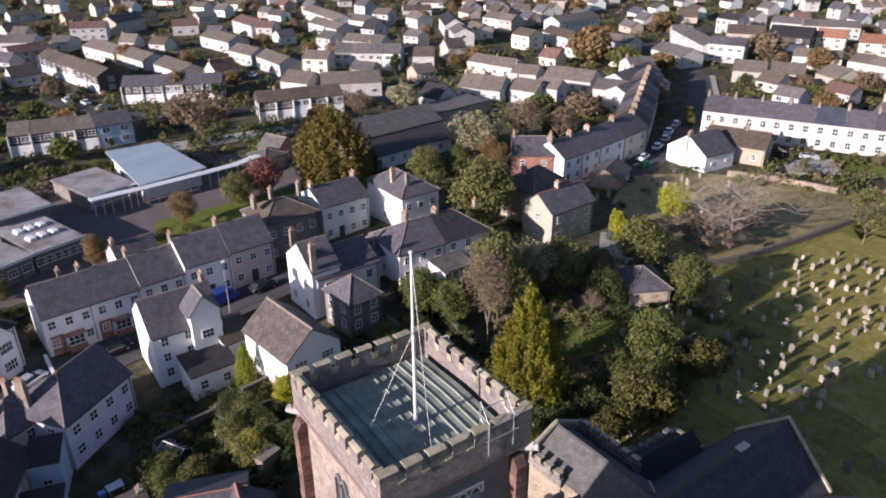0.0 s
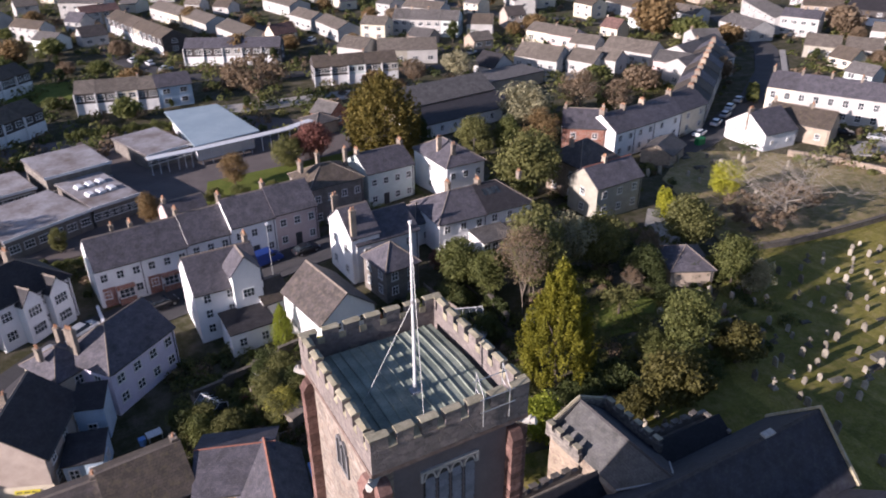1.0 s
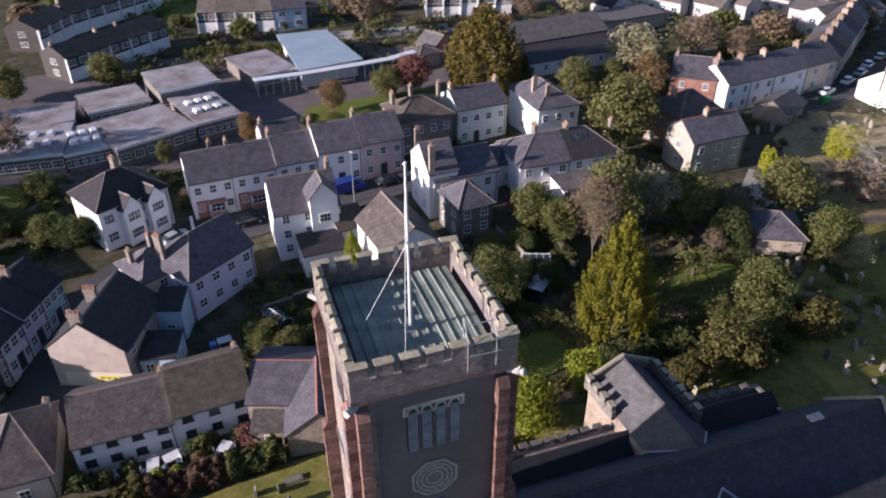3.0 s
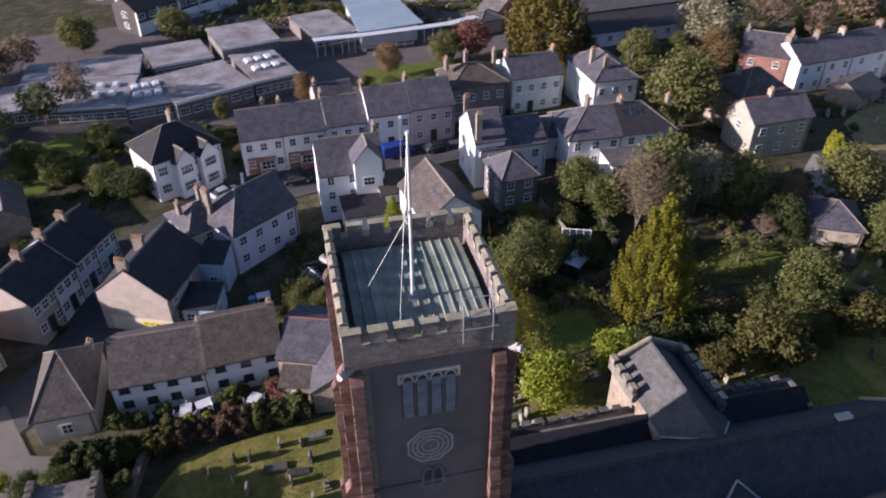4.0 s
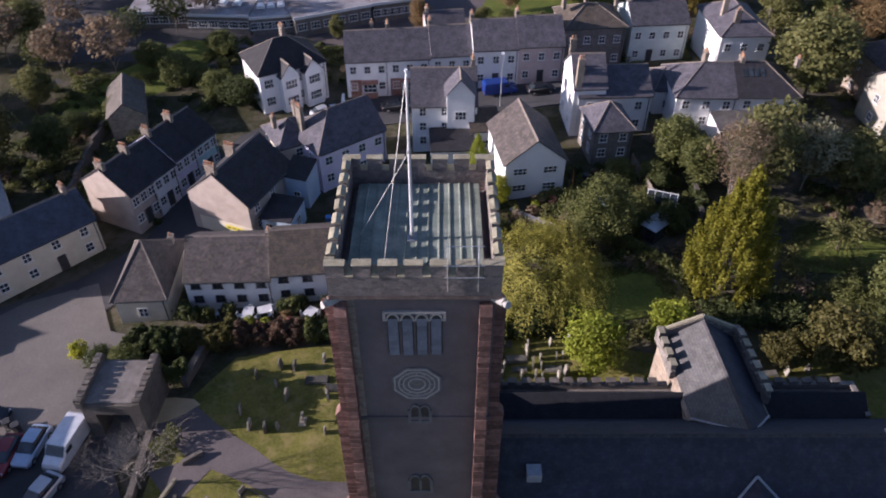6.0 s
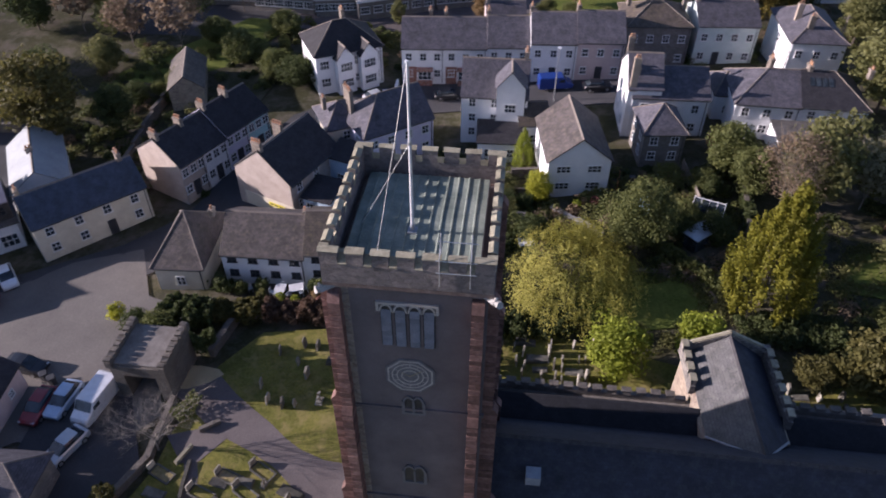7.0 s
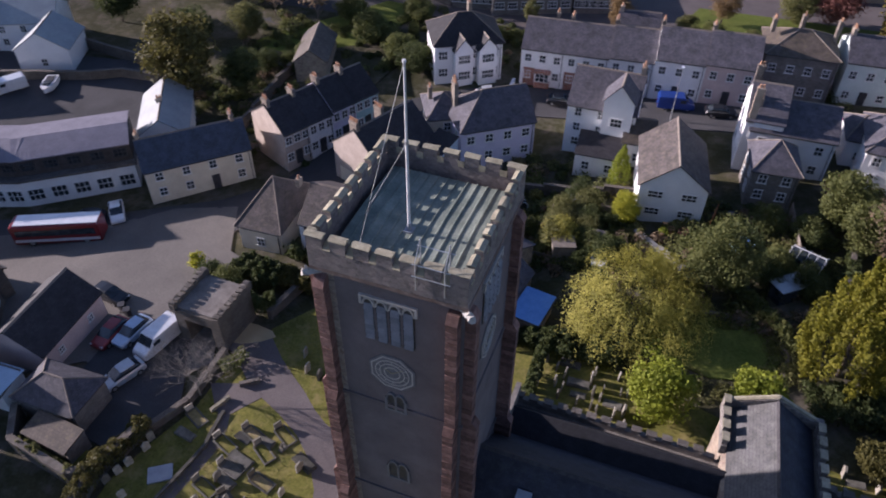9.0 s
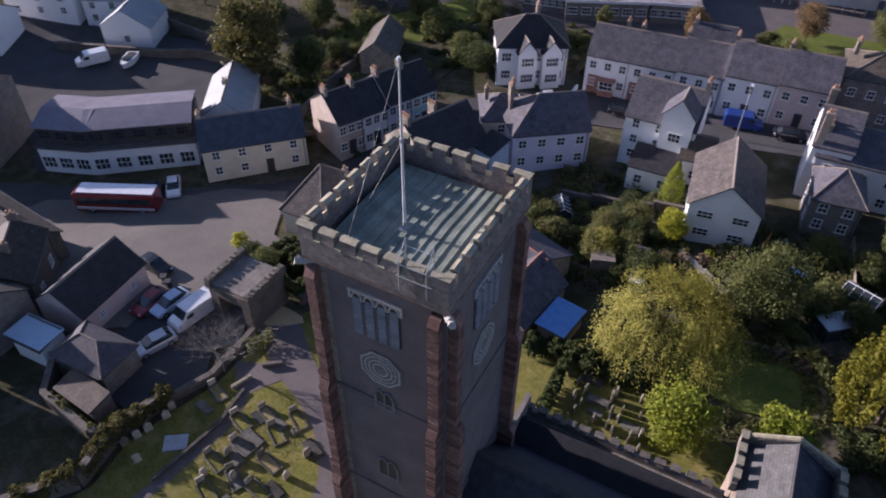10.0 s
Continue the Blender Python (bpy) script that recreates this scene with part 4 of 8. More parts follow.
patch("lawn", [(25.8, 46.2), (31.5, 45.8), (33.6, 45.2), (36.6, 45.8), (39.0, 47.3), (39.7, 49.9), (38.8, 51.6), (37.4, 52.7), (32.8, 52.9), (27.0, 53.0)], 0.02, GRASS_LAWN, "mown garden lawn", "grass")
patch("garden_lawn", [(52.5, 52.2), (55.5, 58.1), (62.4, 59.2), (67.5, 55.5), (64.3, 52.9), (58.2, 51.2)], 0.02, GRASS_LAWN, "bright green garden lawn", "grass")
patch("drive", ribbon([(86.3, 76.4), (81.8, 72.3), (79.4, 66.5), (76.4, 62.1)], 4.2), 0.0, CONCRETE, "pale concrete garden drive", "path")
EAST_ROAD = [(104, 96.5), (119, 99.5), (131, 104), (154, 114.5), (178, 130), (200, 149), (214, 168), (228, 196)]


def off_road(x, y, gap):
    """True where a place lies clear of the climbing street."""
    for (x0, y0), (x1, y1) in zip(EAST_ROAD, EAST_ROAD[1:]):
        f = max(0.0, min(1.0, ((x - x0) * (x1 - x0) + (y - y0) * (y1 - y0)) / ((x1 - x0) ** 2 + (y1 - y0) ** 2)))
        if math.hypot(x - x0 - f * (x1 - x0), y - y0 - f * (y1 - y0)) < gap:
            return False
    return True


patch("east_road", ribbon(EAST_ROAD, 7.0), 0.0, ASPHALT, "dark shaded street climbing between terraces", "road")
patch("east_pavement", ribbon([(135, 100.5), (156, 110.5), (180, 126), (203, 145.5)], 1.6), 0.10, CONCRETE, "pale concrete pavement", "pavement")
patch("far_road", ribbon([(30, 173), (50, 170.5), (76, 168.5), (112, 160), (135, 152)], 7), 0.0, CONCRETE, "pale worn road", "road")
patch("estate_road", ribbon([(20, 262), (24, 236), (31, 215), (45, 200), (80, 190), (112, 178)], 6), 0.0, ASPHALT, "grey estate road between far houses", "road")
patch("estate_lane", ribbon([(70, 300), (74, 262), (80, 235), (92, 210), (112, 200), (150, 178), (176, 160)], 6), 0.004, ASPHALT, "grey estate lane between far houses", "road")
patch("hill_road", ribbon([(150, 320), (152, 280), (160, 240), (186, 205), (228, 196)], 6), 0.008, ASPHALT, "grey hill road between far houses", "road")
patch("school_yard", [(-46, 108), (20, 112), (60, 126), (66, 142), (40, 166), (-10, 168), (-60, 160)], -0.02, PATH_TAR, "grey tarmac school yard", "yard")
patch("playground", [(-60, 134), (-41, 132), (-22, 116), (-31, 95), (-46, 98)], -0.01, ASPHALT, "dark tarmac playground west of the school", "yard")
patch("school_grass", [(20, 113), (58, 118), (60, 131), (24, 129)], 0.0, GRASS_LAWN, "grass bank beside the school", "grass")
# dark earth used so the colour carries the trees' shade on this slope
patch("west_meadow", [(-52.0, 82.6), (-19.2, 82.5), (-16.5, 97.2), (-30.3, 104.7), (-67.4, 101.6)], 0.0, EARTH, "garden slope behind the cottages, tree shade put into its dark earth", "grass")
patch("grass_bank", [(-43.5, 90.5), (-33, 104), (-28, 112), (-19.5, 112), (-23, 103), (-24.5, 97), (-34.3, 89.8)], 0.03, GRASS_LAWN, "bright grass bank below the school yard", "grass")
patch("far_meadow", [(-30, 205), (30, 196), (33, 214), (-30, 225)], 0.0, GRASS_LAWN, "grass verge above the school", "grass")

# ---------------------------------------------------------------- church tower
TX0, TX1, TY0, TY1 = 10.62, 18.36, 20.45, 29.05
tower = thing("church_tower", "tall grey stone church tower with battlements and red sandstone buttresses", "church tower", 14.4, 25.2, 0, on_ground=False)


def on_tower(name, bm, material, parent=None, label=""):
    ob = part(name, bm, material, parent or tower, label)
    ob.matrix_basis = Matrix.Identity(4)
    return ob


def shifted(bm, dx=-14.4, dy=-25.2, dz=0.0):
    for v in bm.verts:
        v.co += Vector((dx, dy, dz))
    return bm


W_T = 0.9
on_tower("south_wall", shifted(boxes((TX0 + W_T, TX1, TY0, TY0 + W_T, -0.5, 28.95))), ROUGHCAST, label="grey roughcast wall face")
on_tower("north_wall", shifted(boxes((TX0 + W_T, TX1 - W_T, TY1 - W_T, TY1, -0.5, 28.95))), ROUGHCAST)
on_tower("east_wall", shifted(boxes((TX1 - W_T, TX1, TY0 + W_T, TY1, -0.5, 28.95))), ROUGHCAST)
on_tower("west_wall", shifted(boxes((TX0, TX0 + W_T, TY0, TY1, -0.5, 28.95))), RUBBLE_TOWER, label="exposed brown rubble wall face")
for z, out in ((28.95, 0.28), (19.2, 0.10), (9.6, 0.12)):
    on_tower("string_course", shifted(boxes((TX0 - out, TX1 + out, TY0 - out, TY0 + 0.2, z - 0.14, z + 0.10), (TX0 - out, TX1 + out, TY1 - 0.2, TY1 + out, z - 0.14, z + 0.10), (TX0 - out, TX0 + 0.2, TY0 + 0.2, TY1 - 0.2, z - 0.14, z + 0.10), (TX1 - 0.2, TX1 + out, TY0 + 0.2, TY1 - 0.2, z - 0.14, z + 0.10))), STRING_STONE if z > 25 else ROUGHCAST)
PX0, PX1, PY0, PY1 = 10.37, 18.6, 20.16, 29.3
PT, CREN, TOP = 0.38, 30.26, 30.98
parapet = on_tower("parapet", shifted(boxes((PX0, PX1, PY0, PY0 + PT, 29.05, CREN))), TOWER_PARAPET, label="lichened grey stone parapet")
for s_ in ((PX0, PX1, PY1 - PT, PY1, 29.05, CREN), (PX0, PX0 + PT, PY0 + PT, PY1 - PT, 29.05, CREN), (PX1 - PT, PX1, PY0 + PT, PY1 - PT, 29.05, CREN)):
    on_tower("parapet", shifted(boxes(s_)), TOWER_PARAPET)


def uneven(bm, amount, seed):
    r = random.Random(seed)
    for v in bm.verts:
        v.co += Vector((r.uniform(-1, 1), r.uniform(-1, 1), r.uniform(-1, 1))) * amount
    return bm


def merlon(cx, cy, a, b, i):
    part("merlon", uneven(boxes((-a / 2, a / 2, -b / 2, b / 2, CREN, TOP)), 0.025, i), TOWER_PARAPET, parapet, at=(cx - 14.4, cy - 25.2, 0))
    bm = bmesh.new()
    prof = [(-b / 2 - 0.04, TOP + 0.002), (b / 2 + 0.04, TOP + 0.002), (b / 2 + 0.04, TOP + 0.05), (0, TOP + 0.13), (-b / 2 - 0.04, TOP + 0.05)]
    if a >= b:
        extrude_x(bm, prof, -a / 2 - 0.05, a / 2 + 0.05)
    else:
        prof = [(-a / 2 - 0.04, TOP + 0.002), (a / 2 + 0.04, TOP + 0.002), (a / 2 + 0.04, TOP + 0.05), (0, TOP + 0.13), (-a / 2 - 0.04, TOP + 0.05)]
        extrude_y(bm, prof, -b / 2 - 0.05, b / 2 + 0.05)
    part("coping", uneven(bm, 0.02, i + 90), COPING, parapet, at=(cx - 14.4, cy - 25.2, 0))


def crenel_coping(cx, cy, a, b, i, along=False):
    """A sill that slopes down to the outer face."""
    bm = bmesh.new()
    half = (b if along else a) / 2
    s = math.copysign(1, (cy - 24.75) if along else (cx - 14.4))
    prof = [(-half * s, CREN + 0.003), (half * s, CREN + 0.003), (half * s, CREN + 0.06), (-half * s, CREN + 0.42)]
    if along:
        extrude_x(bm, prof, -a / 2, a / 2)
    else:
        extrude_y(bm, prof, -b / 2, b / 2)
    part("crenel_coping", uneven(bm, 0.012, i), COPING, parapet, at=(cx - 14.4, cy - 25.2, 0))


k = 0
for cy in (PY0 + PT / 2, PY1 - PT / 2):
    for x0, x1 in ((10.37, 11.24), (11.66, 12.46), (12.86, 13.66), (14.06, 14.86), (15.26, 16.06), (16.46, 17.26), (17.68, 18.6)):
        merlon((x0 + x1) / 2, cy, x1 - x0, PT, k)
        k += 1
    for x0, x1 in ((11.24, 11.66), (12.46, 12.86), (13.66, 14.06), (14.86, 15.26), (16.06, 16.46), (17.26, 17.68)):
        crenel_coping((x0 + x1) / 2, cy, x1 - x0 - 0.02, PT + 0.06, k, True)
        k += 1
for cx in (PX0 + PT / 2, PX1 - PT / 2):
    y = PY0 + PT + 0.35
    n = 7
    pitch = (PY1 - PT - 0.35 - y + 0.42) / n
    for i in range(n):
        merlon(cx, y + 0.4 + i * pitch, PT, pitch - 0.44, k)
        crenel_coping(cx, y - 0.2 + i * pitch, PT + 0.06, 0.42, k + 50)
        k += 1
    for yy in (PY0 + PT + 0.09, PY1 - PT - 0.09):
        merlon(cx, yy, PT, 0.18, k)
        k += 1

# lead roof in strips between rolls, falling to the gutters at both ends
roof_thing = on_tower("roof", shifted(boxes((TX0 + 0.1, TX1 - 0.1, TY0 + 0.1, TY1 - 0.1, 28.4, 28.93))), LEAD_GREY, label="flat roof deck with lead gutter")
RX0, RX1, RY0, RY1, RYM = 11.15, 17.85, 20.95, 28.55, 24.75
EDGE_Z, MID_Z = 29.60, 29.76
strips = 12
for i in range(strips):
    x0, x1 = RX0 + (RX1 - RX0) * i / strips, RX0 + (RX1 - RX0) * (i + 1) / strips
    for j, (ya, yb, za, zb) in enumerate(((RY0, 22.85, EDGE_Z, EDGE_Z + 0.07), (22.85, RYM, EDGE_Z + 0.078, MID_Z + 0.006), (RYM, 26.65, MID_Z + 0.006, EDGE_Z + 0.078), (26.65, RY1, EDGE_Z + 0.07, EDGE_Z))):
        bm = bmesh.new()
        extrude_x(bm, [(ya, za - 0.05), (yb, zb - 0.05), (yb, zb), (ya, za)], x0 + 0.035, x1 - 0.035)
        part("lead_sheet", shifted(bm), LEAD, roof_thing)
    if i:
        for ya, yb, za, zb in ((RY0, RYM, EDGE_Z, MID_Z), (RYM, RY1, MID_Z, EDGE_Z)):
            bm = bmesh.new()
            tube(bm, (x0, ya, za + 0.015), (x0, yb, zb + 0.015), 0.055, 0.055, 6)
            part("lead_roll", shifted(bm), LEAD, roof_thing)
bm = bmesh.new()
extrude_z(bm, [(RX0, RY0), (RX1, RY0), (RX1, RY1), (RX0, RY1)], 28.93, EDGE_Z - 0.055)
on_tower("roof_kerb", shifted(bm), LEAD_GREY, roof_thing)
on_tower("hatch", shifted(boxes((10.95, 12.0, 20.85, 21.55, 29.0, 29.92), (10.9, 12.05, 20.8, 21.6, 29.92, 30.0))), COPING, label="stone-topped roof hatch")

# flagpole with its guys
flagpole = thing("flagpole", "white metal flagpole with wire stays on the tower roof", "flagpole", 14.26, 23.58, 29.72, on_ground=False)
bm = bmesh.new()
tube(bm, (0, 0, 0.2), (0, 0, 5.2), 0.085, 0.07, 10)
tube(bm, (0, 0, 5.2), (0, 0, 9.22), 0.065, 0.045, 10)
part("pole", bm, WHITE_METAL, flagpole)
bm = boxes((-0.24, 0.24, -0.24, 0.24, -0.04, 0.10))
tube(bm, (0, 0, 0.1), (0, 0, 0.5), 0.13, 0.11, 10)
part("base", bm, LEAD_GREY, flagpole)
bm = bmesh.new()
tube(bm, (0, 0, 9.22), (0, 0, 9.32), 0.10, 0.08, 8)
part("truck", bm, WHITE_METAL, flagpole)
bm = bmesh.new()
tube(bm, (0, 0, 5.15), (0, 0, 5.32), 0.11, 0.11, 8)
part("collar", bm, STEEL, flagpole)
for gx, gy, gz, top in ((-2.65, 0.35, 0.0, 5.2), (-1.15, -3.15, 1.3, 9.2)):
    bm = bmesh.new()
    tube(bm, (0, 0, top), (gx, gy, gz), 0.013, 0.013, 4)
    part("stay", bm, STEEL, flagpole)
bm = bmesh.new()
tube(bm, (0.1, -0.06, 0.9), (0.07, -0.03, 9.2), 0.01, 0.01, 4)
part("halyard", bm, STEEL, flagpole)

# access rail on the south parapet
rail = thing("access_rail", "galvanised steel guard rail clamped to the tower parapet", "guard rail", 16.75, PY0, 29.4, on_ground=False)
for x in (-0.72, 0.72):
    bm = bmesh.new()
    tube(bm, (x, -0.06, 0.0), (x, -0.06, 1.75), 0.03)
    tube(bm, (x, -0.06, 1.4), (x, 0.62, 1.75), 0.022)
    tube(bm, (x, 0.62, 0.4), (x, 0.62, 2.7), 0.03)
    tube(bm, (x, 0.62, 2.7), (x, -0.06, 1.75), 0.022)
    part("post", bm, STEEL, rail)
for y, z in ((-0.06, 1.6), (0.62, 2.2), (-0.1, 0.9)):
    bm = bmesh.new()
    tube(bm, (-0.9, y, z), (1.0, y, z), 0.025)
    part("bar", bm, STEEL, rail)


# belfry windows, clock, lights
def arch_outline(w, h, n=6):
    """A pointed arch, base centre at the origin."""
    hw = w / 2
    pts = [(-hw, 0), (hw, 0)]
    spring = h - w * 0.8
    for i in range(n + 1):
        a = i / n
        pts.append((hw - hw * a ** 1.6, spring + (h - spring) * math.sin(a * math.pi / 2)))
    for i in range(n - 1, -1, -1):
        a = i / n
        pts.append((-hw + hw * a ** 1.6, spring + (h - spring) * math.sin(a * math.pi / 2)))
    return pts


def belfry(m, label):
    b = part("belfry_window", boxes((-1.56, 1.56, -0.13, 0.0, 3.0, 3.15)), PALE_STONE, tower, label, at=m)
    for s in (-1, 1):
        part("label_stop", boxes((s * 1.5 - 0.07, s * 1.5 + 0.07, -0.12, 0.0, 2.5, 2.997)), PALE_STONE, b)
    for i in range(4):
        x = (i - 1.5) * 0.72
        bm = bmesh.new()
        extrude_y(bm, [(x + p, q) for p, q in arch_outline(0.62, 2.95)], -0.03, 0.0)
        part("light", bm, FRAME_DARK, b)
        for j in range(7):
            z = 0.05 + j * 0.36
            bm = bmesh.new()
            extrude_x(bm, [(-0.04, z + 0.36), (-0.17, z), (-0.14, z - 0.02), (-0.01, z + 0.34)], x - 0.25, x + 0.25)
            part("louvre", uneven(bm, 0.012, i * 9 + j), LOUVRE, b)
        bm = bmesh.new()
        pts = arch_outline(0.71, 0.77, 5)[2:] + arch_outline(0.52, 0.66, 5)[2:][::-1]
        extrude_y(bm, [(x + p, q + 2.27) for p, q in pts], -0.12, 0.0)
        part("arch", bm, PALE_STONE, b)
    for i in range(3):
        x = (i - 1) * 0.72
        part("mullion", boxes((x - 0.05, x + 0.05, -0.1, 0.0, 0.0, 2.4)), ROUGHCAST, b)
    return b


FACE_S = Matrix.Translation((0, TY0 - 25.2, 0))
FACE_W = pose(TX0 - 14.4, -0.45, 0, 0, 0, -90)
FACE_E = pose(TX1 - 14.4, -0.45, 0, 0, 0, 90)
FACE_N = pose(0, TY1 - 25.2, 0, 0, 0, 180)
for f in (FACE_S, FACE_E, FACE_N):
    belfry(f @ Matrix.Translation((0, -0.016, 24.65)), "four-light louvred belfry window with stone tracery")


def clock(m, face=None):
    out = [(1.36 * math.cos(radians(22.5 + 45 * i)) / math.cos(radians(22.5)) * 0.98, 1.36 * math.sin(radians(22.5 + 45 * i)) / math.cos(radians(22.5)) * 0.98) for i in range(8)]
    bm = bmesh.new()
    extrude_y(bm, out, -0.05, 0.0)
    c = part("clock", bm, face or DIAL, tower, "octagonal blue clock dial with pale rings" if face else "octagonal stone clock dial with raised rings", at=m)
    for r, w, mat in ((1.28, 0.05, PALE_STONE), (0.98, 0.03, PALE_STONE), (0.72, 0.03, PALE_STONE), (0.45, 0.035, PALE_STONE)):
        n = 8 if r > 1.2 else 28
        bm = bmesh.new()
        loops = []
        for y, rr in ((0.0, r + w), (-0.085, r + w), (-0.085, r - w), (0.0, r - w)):
            loops.append([bm.verts.new((rr * math.cos(2 * math.pi * (i + 0.5) / n), y, rr * math.sin(2 * math.pi * (i + 0.5) / n))) for i in range(n)])
        for a_, b_ in zip(loops, loops[1:]):
            for i in range(n):
                bm.faces.new((a_[i], a_[(i + 1) % n], b_[(i + 1) % n], b_[i]))
        part("ring", bm, mat, c)
    for i in range(12):
        a = radians(30 * i)
        bm = bmesh.new()
        tube(bm, (0.76 * math.cos(a), -0.065, 0.76 * math.sin(a)), (0.95 * math.cos(a), -0.065, 0.95 * math.sin(a)), 0.022, 0.022, 4)
        part("hour_mark", bm, PALE_STONE, c)
    for ang, ln in ((150, 0.5), (38, 0.85)):
        a = radians(ang)
        bm = bmesh.new()
        tube(bm, (0, -0.09, 0), (ln * math.cos(a), -0.09, ln * math.sin(a)), 0.035, 0.015, 5)
        part("clock_hand", bm, COPING, c)
    return c


clock(FACE_S @ Matrix.Translation((0, -0.016, 22.2)))
clock(FACE_W @ Matrix.Translation((0, -0.016, 20.7)), BLUE_DIAL)
clock(FACE_E @ Matrix.Translation((0, -0.016, 22.2)))


def two_light(m, w, h, label):
    t = part("window_surround", boxes((-w / 2 - 0.16, w / 2 + 0.16, -0.1, 0.0, -0.16, 0.0), (-w / 2 - 0.14, -w / 2 + 0.02, -0.1, 0.0, 0.0, h * 0.7), (w / 2 - 0.02, w / 2 + 0.14, -0.1, 0.0, 0.0, h * 0.7), (-0.07, 0.07, -0.1, 0.0, 0.0, h * 0.72)), DIAL, tower, label, at=m)
    for s in (-1, 1):
        bm = bmesh.new()
        pts = arch_outline(w / 2 + 0.12, h + 0.08, 5)[2:] + arch_outline(w / 2 - 0.1, h - 0.08, 5)[2:][::-1]
        extrude_y(bm, [(s * w / 4 + p, q) for p, q in pts], -0.12, 0.0)
        part("arch", bm, DIAL, t)
    for s in (-1, 1):
        bm = bmesh.new()
        extrude_y(bm, [(s * w / 4 + p, q) for p, q in arch_outline(w / 2 - 0.1, h - 0.03)], -0.03, 0.0)
        part("light", bm, FRAME_DARK, t)


two_light(FACE_S @ Matrix.Translation((0.12, -0.016, 18.95)), 1.05, 1.4, "small two-light stone window")
two_light(FACE_S @ Matrix.Translation((0.0, -0.016, 11.6)), 1.25, 1.75, "two-light arched window")
two_light(FACE_W @ Matrix.Translation((0.2, -0.016, 25.6)), 1.2, 1.9, "small two-light belfry window")
two_light(FACE_W @ Matrix.Translation((0.3, -0.016, 15.5)), 1.05, 1.5, "two-light arched window")


# stepped buttresses of red sandstone blocks
def buttress(m, seed):
    b = part("buttress", boxes((-0.28, 0.28, -0.1, 0.0, 0.0, 28.4)), RED_STONE, tower, "stepped red sandstone buttress", at=m)
    r = random.Random(seed)
    stage = ((0.0, 9.8, 1.15), (9.8, 19.6, 0.85), (19.6, 28.3, 0.55))
    for z0, z1, d in stage:
        n = int((z1 - z0 - 0.5) / 0.4)
        hgt = (z1 - z0 - 0.5) / n
        for i in range(n):
            j = r.uniform(-0.018, 0.018)
            part("stone_block", block_mesh(0.58, d, hgt), None, b, at=(j, -d / 2 + j * 0.8, z0 + i * hgt))
        bm = bmesh.new()
        extrude_x(bm, [(0, z1 - 0.5), (-d - 0.06, z1 - 0.5), (-d - 0.06, z1 - 0.38), (-d + 0.2, z1 + 0.05), (0, z1 + 0.12)], -0.31, 0.31)
        part("weathering", bm, RED_STONE, b)


def block_mesh(w, d, h):
    key = ("block", w, d, round(h, 3))
    if key not in SHARED:
        bm = bmesh.new()
        e = 0.015
        lo, hi = [(-w / 2, -d / 2), (w / 2, -d / 2), (w / 2, d / 2), (-w / 2, d / 2)], None
        rings = []
        for z, s in ((e, 0.0), (e * 2, e), (h - e * 2, e), (h - e, 0.0)):
            rings.append([bm.verts.new((x + math.copysign(s, x), y + math.copysign(s, y), z)) for x, y in lo])
        for a, b in zip(rings, rings[1:]):
            for i in range(4):
                bm.faces.new((a[i], a[(i + 1) % 4], b[(i + 1) % 4], b[i]))
        bm.faces.new(rings[0][::-1])
        bm.faces.new(rings[-1])
        me = bpy.data.meshes.new("stone_block")
        bmesh.ops.recalc_face_normals(bm, faces=bm.faces)
        bm.to_mesh(me)
        bm.free()
        me.materials.append(RED_STONE)
        SHARED[key] = me
    return SHARED[key]


# the north pair is unseen, added to widen the tower's shadow
for i, m in enumerate((FACE_S @ Matrix.Translation((-3.55, 0, 0)), FACE_S @ Matrix.Translation((3.5, 0, 0)), FACE_W @ Matrix.Translation((3.9, 0, 0)), FACE_W @ Matrix.Translation((-3.9, 0, 0)), FACE_E @ Matrix.Translation((-3.9, 0, 0)), FACE_E @ Matrix.Translation((3.9, 0, 0)), FACE_N @ Matrix.Translation((-3.5, 0, 0)), FACE_N @ Matrix.Translation((3.5, 0, 0)))):
    buttress(m, i)
for x, y in ((TX1 + 0.25, TY0 - 0.25), (TX0 - 0.25, TY0 - 0.25), (TX0 - 0.25, TY1 + 0.25)):
    bm = bmesh.new()
    d = Vector((math.copysign(0.35, x - 14.4), math.copysign(0.35, y - 25.2), 0))
    p = Vector((x - 14.4, y - 25.2, 28.6))
    tube(bm, p - d, p + d * 0.4, 0.22, 0.2, 6)
    tube(bm, p + d * 0.3, p + d * 0.9 + Vector((0, 0, 0.1)), 0.17, 0.2, 6)
    tube(bm, p + d * 0.2 + Vector((0, 0, 0.1)), p + d * 0.4 + Vector((0, 0, 0.4)), 0.12, 0.05, 5)
    on_tower("gargoyle", uneven(bm, 0.04, int(x * 10)), PALE_STONE, label="weathered carved stone waterspout")

# ---------------------------------------------------------------- church body
church = thing("church", "long grey stone church with slate roofs and battlemented aisle", "church", 36, 25, 0, on_ground=False)


def on_church(name, bm, material, label="", parent=None):
    return part(name, shifted(bm, -36, -25), material, parent or church, label)


